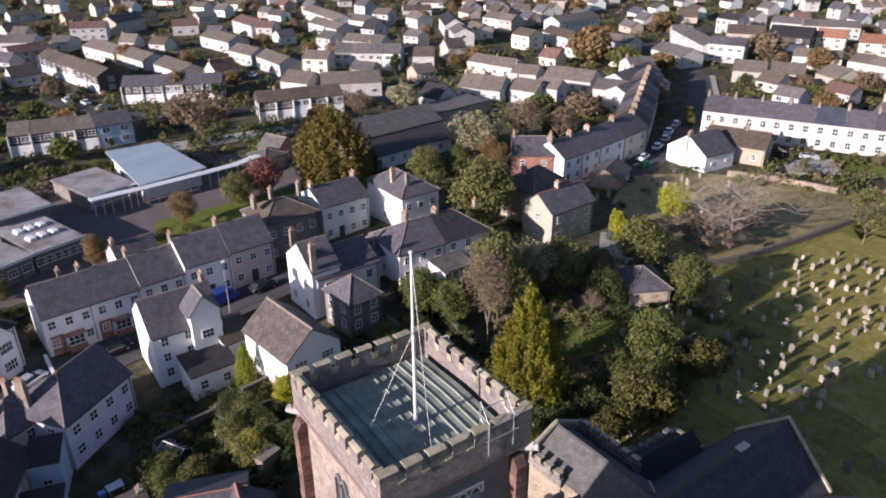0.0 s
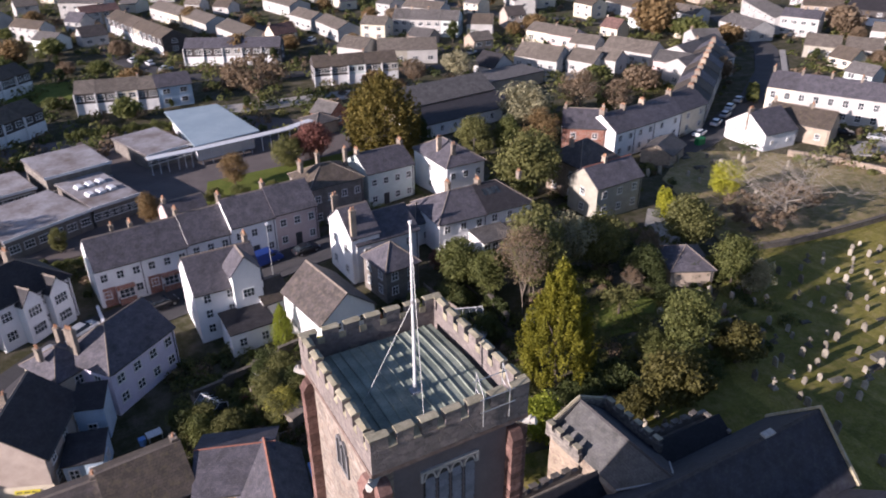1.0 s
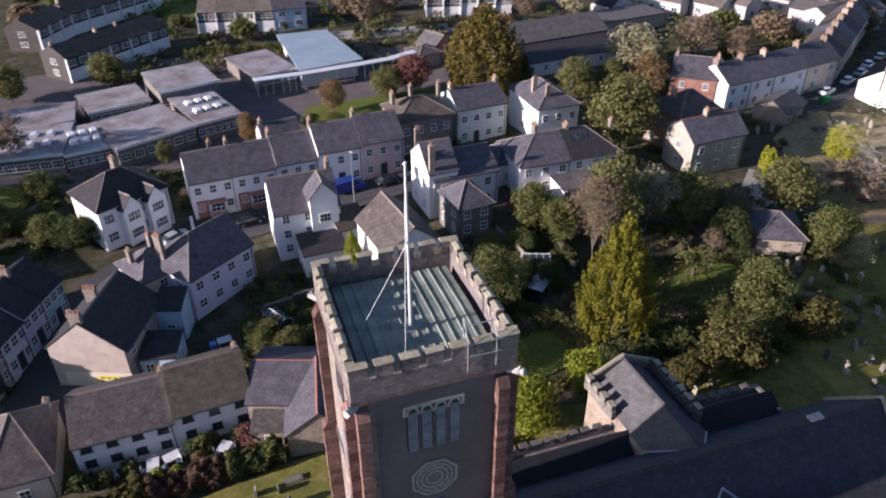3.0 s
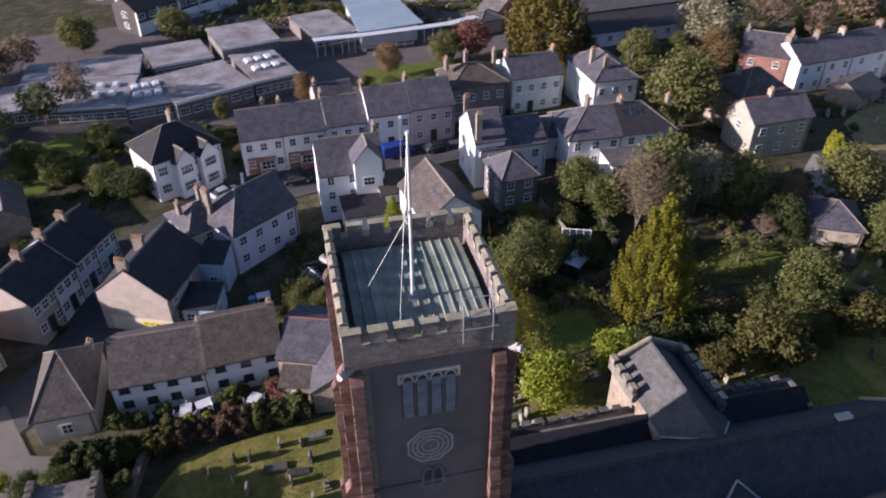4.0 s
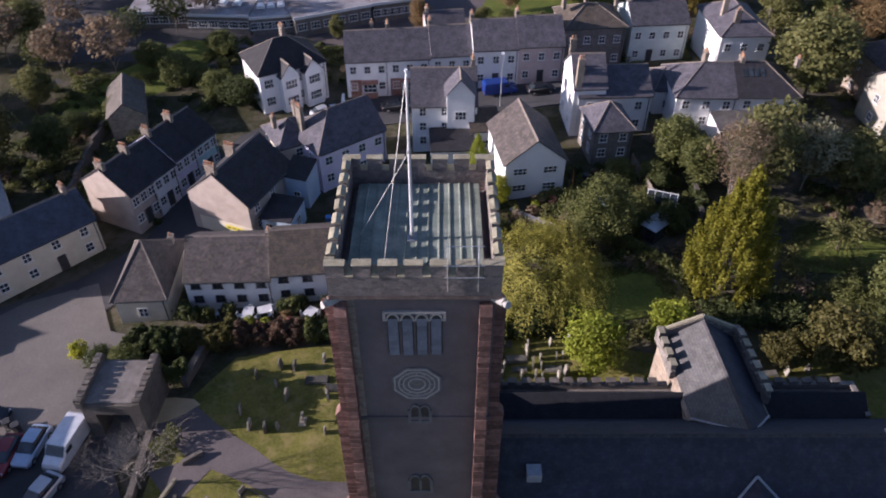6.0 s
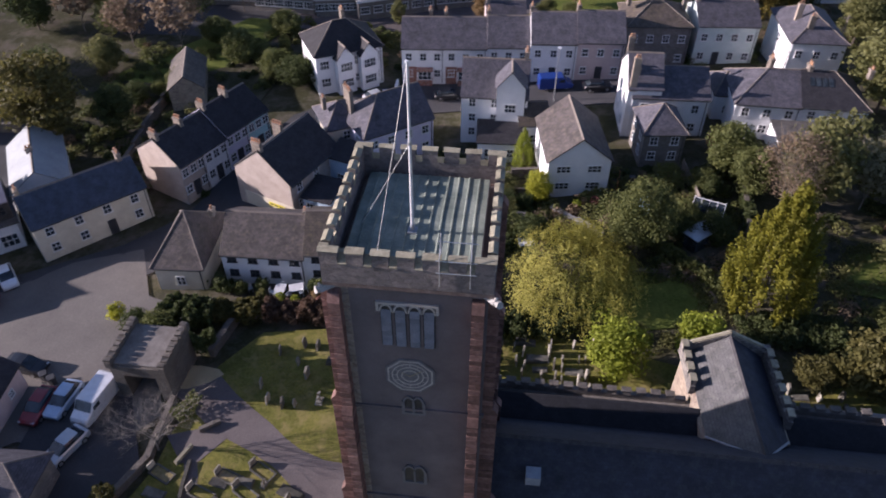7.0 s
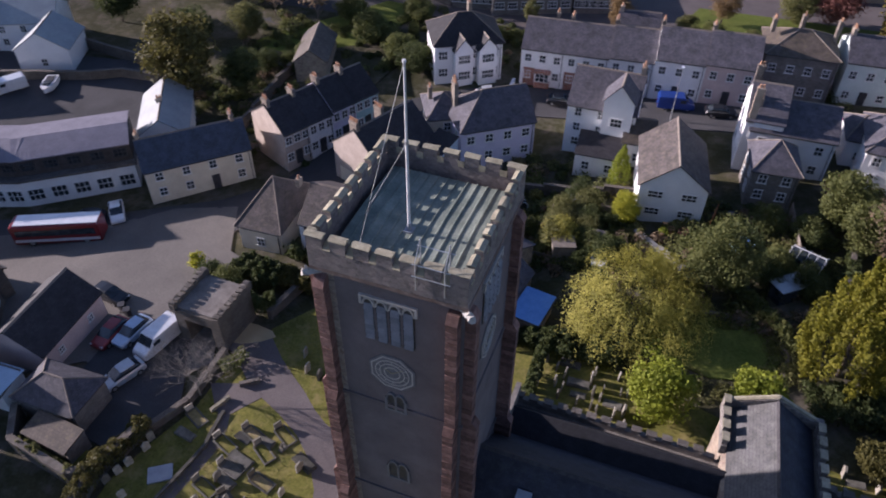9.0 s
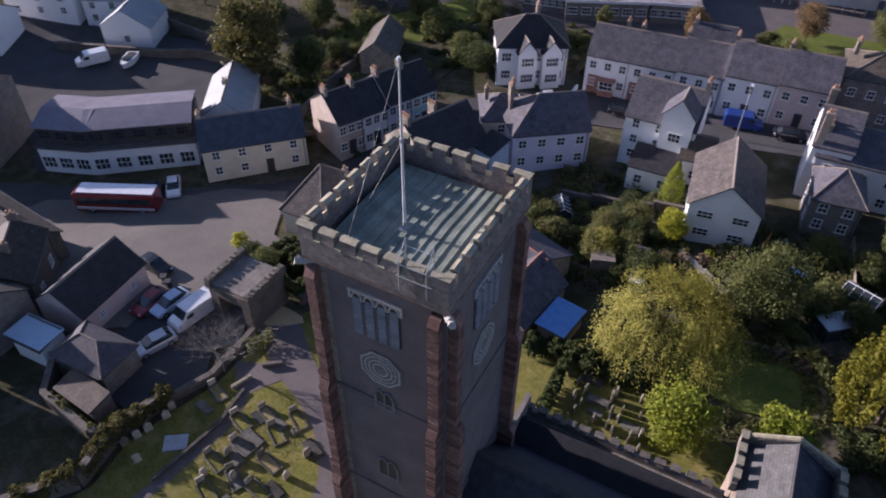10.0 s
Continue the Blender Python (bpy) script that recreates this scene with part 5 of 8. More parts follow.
NX0, NX1 = 18.25, 53.4
bm = bmesh.new()
extrude_x(bm, [(20.6, -0.5), (29.4, -0.5), (29.4, 6.35), (25, 10.75), (20.6, 6.35)], NX0 + 0.02, NX1 - 0.1)
on_church("nave_wall", bm, WALLS["stone"])
bm = bmesh.new()
extrude_x(bm, [(20.2, 6.15), (25, 10.8), (29.5, 6.45), (29.5, 6.6), (25, 10.98), (20.2, 6.32)], NX0 + 0.02, NX1)
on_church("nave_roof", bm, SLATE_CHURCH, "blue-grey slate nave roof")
for i in range(58):
    x = NX0 + 0.1 + i * 0.6
    bm = bmesh.new()
    extrude_x(bm, [(24.8, 10.86), (25, 11.08), (25.2, 10.86)], x, x + 0.57)
    on_church("ridge_tile", uneven(bm, 0.012, i), RIDGE_DARK)
on_church("gable_coping", (lambda b: (extrude_x(b, [(20.0, 6.2), (25, 11.05), (29.6, 6.5), (29.6, 6.85), (25, 11.35), (20.0, 6.55)], NX1 - 0.02, NX1 + 0.2), b)[1])(bmesh.new()), COPING)
on_church("vent", boxes((46.3, 47.5, 24.7, 25.3, 11.05, 11.25)), PALE_STONE)
# north aisle with its own low gable roof behind a battlemented parapet
bm = bmesh.new()
extrude_x(bm, [(29.4, -0.5), (33.0, -0.5), (33.0, 6.3), (29.4, 6.3)], 18.9, 49.0)
on_church("aisle_wall", bm, WALLS["stone"])
bm = bmesh.new()
extrude_x(bm, [(29.4, 6.3), (32.4, 6.3), (31.2, 7.7), (29.5, 6.55)], 18.9, 48.9)
on_church("aisle_roof", bm, SLATE_SHADED)
# invented end wall, added to shade the west part of the aisle roof
on_church("aisle_west_gable", boxes((18.7, 19.1, 29.95, 33.0, 6.3, 8.3)), WALLS["stone"])
aisle_par = on_church("aisle_parapet", boxes((18.9, 33.9, 32.6, 33.0, 6.3, 6.85), (41.0, 49.0, 32.6, 33.0, 6.3, 6.85), (48.6, 49.0, 29.6, 32.6, 6.3, 6.85)), WALLS["stone"])
for i in range(26):
    x = 19.1 + i * 1.13
    if 33.2 < x < 41.2:
        continue
    part("merlon", uneven(boxes((-0.33, 0.33, -0.21, 0.21, 6.853, 7.2)), 0.05, i), WALLS["stone"], aisle_par, at=(x - 36, 32.8 - 25, 0))
    part("coping", uneven(boxes((-0.37, 0.37, -0.26, 0.26, 7.21, 7.27)), 0.03, i + 7), YARD_WALL, aisle_par, at=(x - 36, 32.8 - 25, 0))
# south aisle
bm = bmesh.new()
extrude_x(bm, [(14.6, -0.5), (20.6, -0.5), (20.6, 6.2), (17.6, 8.4), (14.6, 5.6)], 22.0, 52.0)
on_church("south_aisle_wall", bm, WALLS["stone"])
bm = bmesh.new()
extrude_x(bm, [(14.2, 5.35), (17.6, 8.45), (20.5, 6.1), (20.5, 6.28), (17.6, 8.66), (14.2, 5.55)], 21.9, 52.3)
on_church("south_aisle_roof", bm, SLATE_CHURCH)
# transept, slightly skewed from the nave
bm = bmesh.new()
extrude_y(bm, [(-3.2, -0.5), (3.2, -0.5), (3.2, 7.3), (0, 9.5), (-3.2, 7.3)], -3.2, 5.0)
tr = part("transept", bm, WALLS["warm"], church, "stone transept with lit and shaded slate slopes and battlemented parapets")
tr.matrix_basis = pose(37.5 - 36, 32.1 - 25, 0, 0, 0, 2.2)


def on_tr(name, bm, material, label=""):
    return part(name, bm, material, tr, label)


# west slope paler, east darker: sun and shade are put into the slates
for s, mat in ((-1, SLATE_LIT_SLOPE), (1, SLATE_CHURCH)):
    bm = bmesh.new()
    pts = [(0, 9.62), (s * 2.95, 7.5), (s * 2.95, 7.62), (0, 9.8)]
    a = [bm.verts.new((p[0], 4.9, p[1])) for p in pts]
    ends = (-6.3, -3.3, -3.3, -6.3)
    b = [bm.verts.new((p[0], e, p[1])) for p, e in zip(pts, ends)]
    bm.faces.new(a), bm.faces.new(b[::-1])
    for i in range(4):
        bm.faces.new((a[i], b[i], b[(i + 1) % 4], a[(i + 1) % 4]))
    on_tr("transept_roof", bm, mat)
bm = bmesh.new()
extrude_y(bm, [(-0.14, 9.74), (0, 9.92), (0.14, 9.74)], -6.0, 4.9)
on_tr("ridge_tiles", bm, RIDGE_DARK)
for s, y0, n in ((-1, 0.9, 4), (1, -1.9, 6)):
    on_tr("parapet", boxes((s * 3.3 - 0.2, s * 3.3 + 0.2, y0, 5.3, 7.3, 8.2)), PARAPET_STONE)
    for i in range(n):
        y = y0 + 0.15 + i * 1.16
        on_tr("merlon", uneven(boxes((s * 3.3 - 0.2, s * 3.3 + 0.2, y, y + 0.7, 8.203, 8.7)), 0.03, i), PARAPET_STONE)
        on_tr("coping", uneven(boxes((s * 3.3 - 0.26, s * 3.3 + 0.26, y - 0.04, y + 0.74, 8.71, 8.8)), 0.015, i), COPING)
bm = bmesh.new()
extrude_y(bm, [(-3.5, 7.2), (3.5, 7.2), (3.5, 8.6), (2.6, 8.6), (0, 9.95), (-2.6, 8.6), (-3.5, 8.6)], 4.95, 5.35)
on_tr("gable_wall", bm, PARAPET_STONE)
for s in (-1, 1):
    bm = bmesh.new()
    tube(bm, (s * 2.9, 5.15, 8.6), (0, 5.15, 10.05), 0.17, 0.17, 5)
    on_tr("gable_coping", bm, COPING)
    bm = bmesh.new()
    tube(bm, (s * 3.0, -3.2, 7.6), (0.0, -6.2, 9.75), 0.09, 0.09, 5)
    on_tr("lead_valley", bm, LEAD_GREY)
# south transept gable
bm = bmesh.new()
extrude_y(bm, [(34.0, 4.5), (40.6, 4.5), (40.6, 6.5), (37.3, 9.05), (34.0, 6.5)], 13.5, 22.6)
on_church("south_transept", bm, SLATE_CHURCH)
for s in (-1, 1):
    bm = bmesh.new()
    tube(bm, (37.3, 22.9, 9.1), (37.3 + s * 2.4, 21.0, 7.25), 0.1, 0.1, 5)
    on_church("lead_valley", bm, LEAD_GREY)
on_church("roof_hatch", boxes((21.5, 22.5, 22.6, 23.5, 8.9, 9.75)), LEAD_GREY)

# ---------------------------------------------------------------- near houses
for i, (w, r, ev) in enumerate((("white", "slate", 5.6), ("white", "slate", 5.6), ("white", "slate", 5.6), ("white", "slate", 6.0), ("pink", "slate", 6.0))):
    x0, y0, x1, y1 = (1.6, 93.9, 20.4, 95.7) if i < 3 else (20.4, 95.4, 34.0, 96.5)
    p, q = (i / 3, (i + 1) / 3) if i < 3 else ((i - 3) / 2, (i - 2) / 2)
    house(x0 + (x1 - x0) * p, y0 + (y1 - y0) * p, x0 + (x1 - x0) * q, y0 + (y1 - y0) * q, 8.0, ev, 2.9, "gable", w, r, {"front": (3, 2), "back": (2, 2)} | ({"left": (1, 1)} if i == 0 else {}), ((0.2, 4.6, 1.1, 3),) if i else ((4.2, 5.6, 0.8, 2),), verge=0.0 if 0 < i < 4 else 0.08, doors=(1,), name="terraced_house",
          label=f"{WALL_WORDS[w]} terraced house with grey slate roof on the street", group="terrace along the street")
for u in (3.4, 9.4):
    bay = thing("bay_window", "red brick bay window with white frames on the terrace", "bay window", 1.6 + 18.8 * u / 18.9, 93.9 + 1.8 * u / 18.9, 0, 5.5, "terrace bays")
    part("base", boxes((-1.1, 1.1, -0.8, 0.0, -0.3, 0.9)), WALLS["brick"], bay)
    part("head", boxes((-1.2, 1.2, -0.9, 0.0, 2.3, 2.6)), WALLS["brick"], bay)
    window(bay, Matrix.Translation((0, -0.7, 1.6)), 2.0, 1.4, 2)
    part("ground_floor_facing", boxes((-2.9, -1.25, -0.06, -0.008, -0.3, 2.7)), WALLS["brick"], bay)
house(13.5, 104.0, 19.5, 104.8, 6, 5.0, 2.2, "gable", "pink", "slate", {"left": (1, 2), "front": (2, 1)}, ((0.3, 3, 1.0, 2),), label="small pink rear wing behind the terrace", name="rear_wing")
house(34.5, 100.6, 43.9, 101.5, 8.0, 6.5, 2.2, "hip", "stone", "brown", {"front": (4, 2), "left": (2, 2)}, ((0.5, 4.3, 1.6, 3), (4.6, 6.5, 1.5, 2), (9.2, 5.5, 1.7, 2)), label="grey stone house with a hipped brown roof")
house(45.0, 102.0, 53.9, 102.7, 8.2, 6.3, 2.2, "gable", "pale", "slate", {"front": (4, 2), "left": (1, 2)}, ((0.3, 4.3, 1.2, 3), (8.7, 4.3, 1.2, 3)), label="pale grey-green house with a stone porch", doors=(1,))
house(56.6, 107.8, 56.9, 96.5, 7.4, 6.2, 2.3, "hip", "white", "slate", {"right": (3, 2), "front": (1, 2)}, ((6.0, 1.6, 1.6, 2), (9.4, 2.4, 1.2, 2)), label="white villa with a hipped slate roof")
house(46.4, 80.0, 54.3, 79.8, 8.8, 4.9, 2.7, "hip_left", "white", "slate", {"front": (3, 2)}, ((4.5, 6.0, 1.2, 3), (8.9, 4.7, 1.2, 3)), label="white semi-detached house with slate roof and skylights", group="white semi-detached pair")
semi = house(54.3, 79.8, 62.2, 79.6, 8.8, 4.9, 2.7, "hip_right", "white", "dark", {"front": (3, 2), "right": (2, 2)}, ((8.4, 4.7, 0.8, 2),), label="white semi-detached house with dark slate roof and skylights", group="white semi-detached pair")
for i in range(4):
    part("skylight", boxes((-0.28, 0.28, -0.6, 0.6, 0.0, 0.07)), GLASS, semi, at=pose(1.2 + i * 0.75, 2.9, 6.84, 31.5, 0, 0))
house(45.0, 84.6, 48.4, 84.7, 6.0, 3.6, 1.8, "hip", "white", "slate", {"front": (1, 1)}, label="low white side wing with slate roof", name="side_wing")
house(51.2, 75.7, 56.6, 75.8, 4.0, 2.5, 0.35, "lean", "white", "grey", {"front": (4, 1)}, label="white lean-to conservatory behind the house", name="conservatory", ww=1.1, wh=1.5, gutter=False)
house(57.2, 75.9, 62.0, 75.9, 3.6, 2.3, 0.3, "lean", "white", "tan", {"front": (3, 1)}, label="white slatted lean-to beside the house", name="lean_to", gutter=False)
house(73.8, 78.2, 83.6, 78.9, 6.6, 5.7, 2.4, "gable", "ashlar", "slate", {"front": (3, 2), "left": (1, 2), "right": (1, 2)}, ((4.2, 3.3, 1.5, 2),), ridge=RIDGE_RED, label="pale stone house with lichened slate roof", verge=0.3)
house(75.6, 84.9, 84.6, 85.6, 8.0, 6.4, 3.0, "hip", "warm", "old", {"left": (2, 2)}, ((1.4, 4.0, 1.0, 2),), label="stone rear house with weathered slates and skylights")
house(89.3, 107.4, 96.0, 102.3, 8.5, 5.8, 2.6, "gable", "brick", "slate", {"front": (2, 2), "left": (1, 2)}, ((0.4, 4.2, 1.2, 2), (7.8, 4.2, 1.2, 2)), label="red brick house with slate roof and dormers")
for i in range(4):
    x0, y0, x1, y1 = (96.4, 99.9, 108.4, 101.6) if i < 2 else (108.4, 101.6, 127.0, 105.4)
    p, q = (i % 2) / 2, (i % 2 + 1) / 2
    house(x0 + (x1 - x0) * p, y0 + (y1 - y0) * p, x0 + (x1 - x0) * q, y0 + (y1 - y0) * q, 8.2, 5.6, 2.6, "gable", ("white", "white", "white", "cream")[i], "slate", {"front": (2, 2)} | ({"left": (1, 2)} if i == 0 else {}), ((0.3, 4.1, 1.3, 3),), verge=0.0, name="terraced_house", label=f"{WALL_WORDS[('white', 'white', 'white', 'cream')[i]]} terraced house beside the climbing street", group="terrace beside the climbing street")
for i in range(9):
    x0, y0, x1, y1 = 127.4, 105.8, 171.0, 139.0
    p, q = i / 9, (i + 1) / 9
    house(x0 + (x1 - x0) * p, y0 + (y1 - y0) * p, x0 + (x1 - x0) * q, y0 + (y1 - y0) * q, 8.0, 5.4 + 0.1 * (i % 3), 2.5, "gable", ("stone", "tan", "stone", "cream", "stone")[i % 5], ("dark", "brown", "slate")[i % 3], {"front": (2, 2)}, ((0.3, 4.0, 1.3, 3),), verge=0.0, far=True, name="terraced_house", label="stone terraced house beside the climbing street", group="terrace beside the climbing street")
house(126.3, 99.0, 125.9, 88.6, 9.0, 3.4, 3.4, "cross", "white", "slate", {"front": (2, 1, 1.0), "right": (2, 1)}, ((5.3, 0.5, 1.0, 3),), label="white rendered gabled cottage by the churchyard", ww=0.7, wh=0.8)
house(134.5, 96.0, 139.5, 84.0, 8.0, 3.6, 2.6, "gable", "tan", "brown", {"front": (3, 1)}, ((0.4, 4.0, 1.2, 2), (8.0, 4.0, 1.2, 2)), label="brown roofed cottage row behind the white cottage")
house(103.2, 91.4, 110.4, 94.9, 6.0, 2.4, 1.5, "gable", "warm", "grey", None, (), label="small stone store with grey roof by the churchyard", name="store")
for i in range(8):
    x0, y0, x1, y1 = 147.4, 106.6, 170.5, 64.0
    p, q = i / 8, (i + 1) / 8
    house(x0 + (x1 - x0) * p, y0 + (y1 - y0) * p, x0 + (x1 - x0) * q, y0 + (y1 - y0) * q, 9.0, 6.0, 2.7, "gable", "cream" if i == 0 else "offwhite", "blue" if i == 4 else "slate", {"front": (2, 2)}, ((0.3, 4.5, 1.4, 3),), verge=0.0, far=True, ww=1.25, wh=1.7, name="terraced_house", label="white rendered terraced house with tall windows", group="white terrace above the churchyard")
house(33.6, 79.9, 43.2, 80.3, 8.6, 5.6, 2.2, "gable", "white", "slate", {"left": (1, 2), "right": (1, 2), "front": (3, 2)}, ((0.4, 2.0, 1.5, 3),), label="tall white house with slate roof and chimneys")
house(32.6, 87.6, 32.9, 80.0, 4.2, 7.0, 2.9, "cross", "white", "slate", {"front": (2, 2)}, ((1.6, 0.5, 1.6, 2), (7.4, 0.5, 1.6, 2)), label="white cross wing with stone chimneys", name="cross_wing")
house(34.6, 72.8, 39.6, 73.4, 5.8, 4.6, 2.4, "hip", "stone", "slate", {"front": (2, 2), "left": (2, 2), "right": (1, 2)}, (), label="grey stone hipped annexe of the tall house", name="annexe")
house(23.2, 66.2, 30.4, 67.3, 9.6, 5.0, 2.9, "cross", "white", "old", {"front": (2, 2), "left": (2, 1)}, (), label="white gabled house with weathered slate roof", ww=1.7, wh=1.0, bars=2, verge=0.25)
house(19.6, 77.6, 23.4, 78.2, 6.0, 3.6, 1.6, "gable", "white", "brown", {"front": (1, 1)}, (), label="low white link building with brown roof", name="link_building")
house(11.8, 79.6, 20.4, 79.8, 8.4, 6.8, 3.2, "gable", "white", "slate", {"front": (3, 3), "left": (1, 1)}, ((8.2, 4.7, 1.6, 3),), label="tall white three-storey house with dormer", ww=0.95)
house(16.4, 78.6, 20.0, 78.7, 3.4, 8.6, 2.1, "cross", "white", "slate", {"front": (1, 2)}, (), label="white gabled bay of the tall house", name="gabled_bay", ww=1.5, bars=2, gutter=False)
house(14.4, 74.4, 20.0, 74.7, 4.4, 3.0, 0.7, "lean", "white", "dark", {"front": (2, 1)}, (), label="white lean-to rear kitchen with dark roof", name="rear_kitchen", gutter=False)
house(0.6, 71.0, 8.4, 77.0, 8.0, 5.4, 3.1, "hip_left", "lilac", "slate", {"front": (4, 2), "left": (2, 2), "right": (1, 2)}, ((0.8, 5.6, 1.2, 3),), label="lilac rendered house with hipped slate roof", ww=1.1)
house(-4.6, 73.0, -0.4, 75.4, 6.2, 5.0, 2.0, "hip", "cream", "slate", {"front": (1, 2), "left": (2, 2)}, ((0.6, 3.2, 1.4, 2), (4.2, 5.2, 1.2, 2)), label="cream hipped wing of the lilac house", name="side_wing")
house(-10.1, 89.0, -1.3, 93.9, 8.0, 5.8, 3.0, "hip", "white", "dark", {"front": (4, 2), "left": (1, 1), "right": (1, 2)}, ((6.0, 5.8, 1.3, 3),), label="white semi-detached pair with dark hipped roof", ww=1.4, wh=1.4, bars=2)
for u in (0.27, 0.62):
    bx, by = -10.1 + 8.8 * u, 89.0 + 4.9 * u
    house(bx + 0.75, by - 0.95, bx + 2.9, by + 0.75, 2.6, 5.4, 1.6, "cross", "white", "dark", {"front": (1, 2)}, (), label="white gabled bay with wide windows", name="gabled_bay", ww=1.9, wh=1.4, bars=3, gutter=False, over=0.2, group="gabled bays")
beige_house = house(-6.6, 61.9, -2.9, 70.9, 8.4, 4.9, 3.4, "gable", "beige", "dark", {"front": (3, 2)}, ((0.4, 4.4, 1.5, 4), (4.8, 4.9, 1.4, 4)), label="beige house with dark slate roof and clustered chimney pots", verge=0.05)
part("whitewashed_base", boxes((-0.05, -0.003, -0.1, 7.4, -0.3, 1.7)), WALLS["cream"], beige_house, "cream painted lower wall")
# both wings are white walls with the blue of shade put into their render
house(-5.5, 62.5, -1.9, 61.6, 4.2, 2.8, 0.4, "lean", "blue", "dark", {"front": (2, 1), "right": (1, 1)}, (), label="rear wing, white walls given the blue of shade, dark lean-to roof", name="rear_wing", gutter=False)
house(-3.6, 68.8, -0.8, 67.9, 3.2, 4.2, 0.9, "lean", "blue", "dark", {"front": (1, 1)}, (), label="tall rear wing, white walls given the blue of shade, dark roof", name="rear_wing", gutter=False)
for i, (x0, x1, y0, y1, r) in enumerate(((-11.0, -2.0, 50.2, 50.5, "old"), (-2.0, 5.4, 50.6, 51.3, "brown"))):
    house(x0, y0, x1, y1, 7.8, 4.2 + 0.15 * i, 2.6, "gable", "white", r, {"front": (4 if i == 0 else 3, 2)}, ((x1 - x0 - 0.4, 4.2, 0.7, 1),), verge=0.05, label="long white cottage with weathered slate roof" if i == 0 else "white cottage with brown pantiled roof", name="cottage", group="cottages beside the churchyard", ww=1.0, wh=0.95, bars=1, frame_mat=FRAME_DARK)
house(-18.0, 48.6, -12.8, 48.9, 9.2, 3.4, 3.9, "hip", "cream", "old", {"front": (1, 1)}, ((5.6, 5.0, 0.4, 1),), label="cream corner cottage with steep hipped slate roof", name="cottage", group="cottages beside the churchyard")
house(4.8, 50.5, 11.6, 48.1, 8.0, 3.4, 1.8, "gable", "warm", "slate", {"front": (2, 1)}, (), ridge=RIDGE_RED, label="slate roofed stone outbuilding with red ridge", name="outbuilding")
house(7.9, 45.3, 13.9, 44.3, 7.8, 2.7, 2.3, "cross", "warm", "slate", None, (), ridge=RIDGE_RED, label="slate roofed stone wing with red ridge", name="outbuilding")
house(4.8, 48.0, 7.6, 47.2, 2.3, 2.0, 0.5, "lean", "warm", "old", {"front": (1, 1)}, (), label="low lean-to porch with old brown slates", name="porch", gutter=False, ww=0.7, wh=0.8)
for i, w in enumerate(("beige", "white", "lilac", "teal")):
    x0, y0, x1, y1 = -21.0, 64.2, -14.2, 78.0
    p, q = i / 4, (i + 1) / 4
    house(x0 + (x1 - x0) * p, y0 + (y1 - y0) * p, x0 + (x1 - x0) * q, y0 + (y1 - y0) * q, 7.6, 5.2, 2.6, "gable", w, "dark", {"front": (3, 2)}, ((0.35, 3.8, 1.2, 3),), verge=0.1 if i in (0, 3) else 0.0, z=(-2.75, -2.72, -2.4, -2.36)[i], label=f"{WALL_WORDS[w]} terraced cottage with dark slate roof", name="terraced_house", group="coloured terrace", doors=(1,))
house(-33.8, 52.5, -24.6, 61.8, 6.6, 4.9, 2.5, "gable", "cream", "blue", {"front": (4, 2)}, ((0.4, 3.6, 1.1, 2), (11.9, 3.6, 1.3, 3)), label="cream rendered house with blue-black slate roof", doors=(2,))
# shops: a white ground floor, dark upper storey set back, pale sheet roof
for i, (x0, y0, x1, y1) in enumerate(((-55.0, 44.4, -48.6, 47.0), (-48.6, 47.0, -38.0, 55.4))):
    L_ = math.hypot(x1 - x0, y1 - y0)
    shop = house(x0, y0, x1, y1, 8.0, 3.6, 0.2, "flat", "white", "grey", {"front": (3 if i == 0 else 5, 1)}, (), label="white fronted shop with dark upper storey and violet-grey roof", name="shop", group="row of shops", ww=1.9, wh=1.7, bars=2, category="shop")
    part("upper_storey", boxes((0, L_, 0.9, 7.8, 3.86, 6.3)), WALLS["dark"], shop)
    for c in range(3 if i == 0 else 5):
        window(shop, Matrix.Translation((L_ * (c + 0.5) / (3 if i == 0 else 5), 0.89, 5.1)), 1.6, 1.2, 2, FRAME_DARK)
    bm = bmesh.new()
    extrude_x(bm, [(0.4, 6.25), (4.1, 7.25), (7.9, 6.75), (7.9, 6.9), (4.1, 7.4), (0.4, 6.4)], -0.1, L_ + 0.1)
    part("upper_roof", bm, PURPLE_CORRUGATED, shop)
    for s in range(int(L_ / 0.5)):
        part("roof_rib", boxes((s * 0.5 + 0.2, s * 0.5 + 0.27, 0, 3.75, 0, 0.022)), PURPLE_CORRUGATED, shop, at=pose(0, 0.42, 6.4, 14.6, 0, 0))
house(-47.2, 69.6, -40.9, 59.8, 6.4, 3.8, 2.3, "gable", "white", "sheet", {"front": (2, 1)}, ((6.5, 3.0, 0.7, 2),), label="white house with a pale sheet roof behind the shops")
house(-74.0, 72.4, -66.6, 75.8, 8.0, 3.6, 2.7, "cross", "white", "sheet", {"front": (1, 1)}, (), label="white gabled house with a pale roof above the yard")
house(-94.0, 55.0, -84.0, 60.5, 9.0, 3.0, 2.4, "gable", "white", "dark", {"front": (3, 1)}, (), label="low white house with a dark slate roof by the yard")
house(-94.0, 70.0, -83.0, 75.0, 8.0, 4.6, 2.4, "gable", "white", "blue", {"front": (3, 2)}, (), label="white house with a blue-grey roof beyond the yard", far=True)
house(-82.0, 76.0, -73.0, 80.5, 8.0, 4.6, 2.4, "gable", "white", "sheet", {"front": (3, 2)}, (), label="white house with a pale roof beyond the yard", far=True)
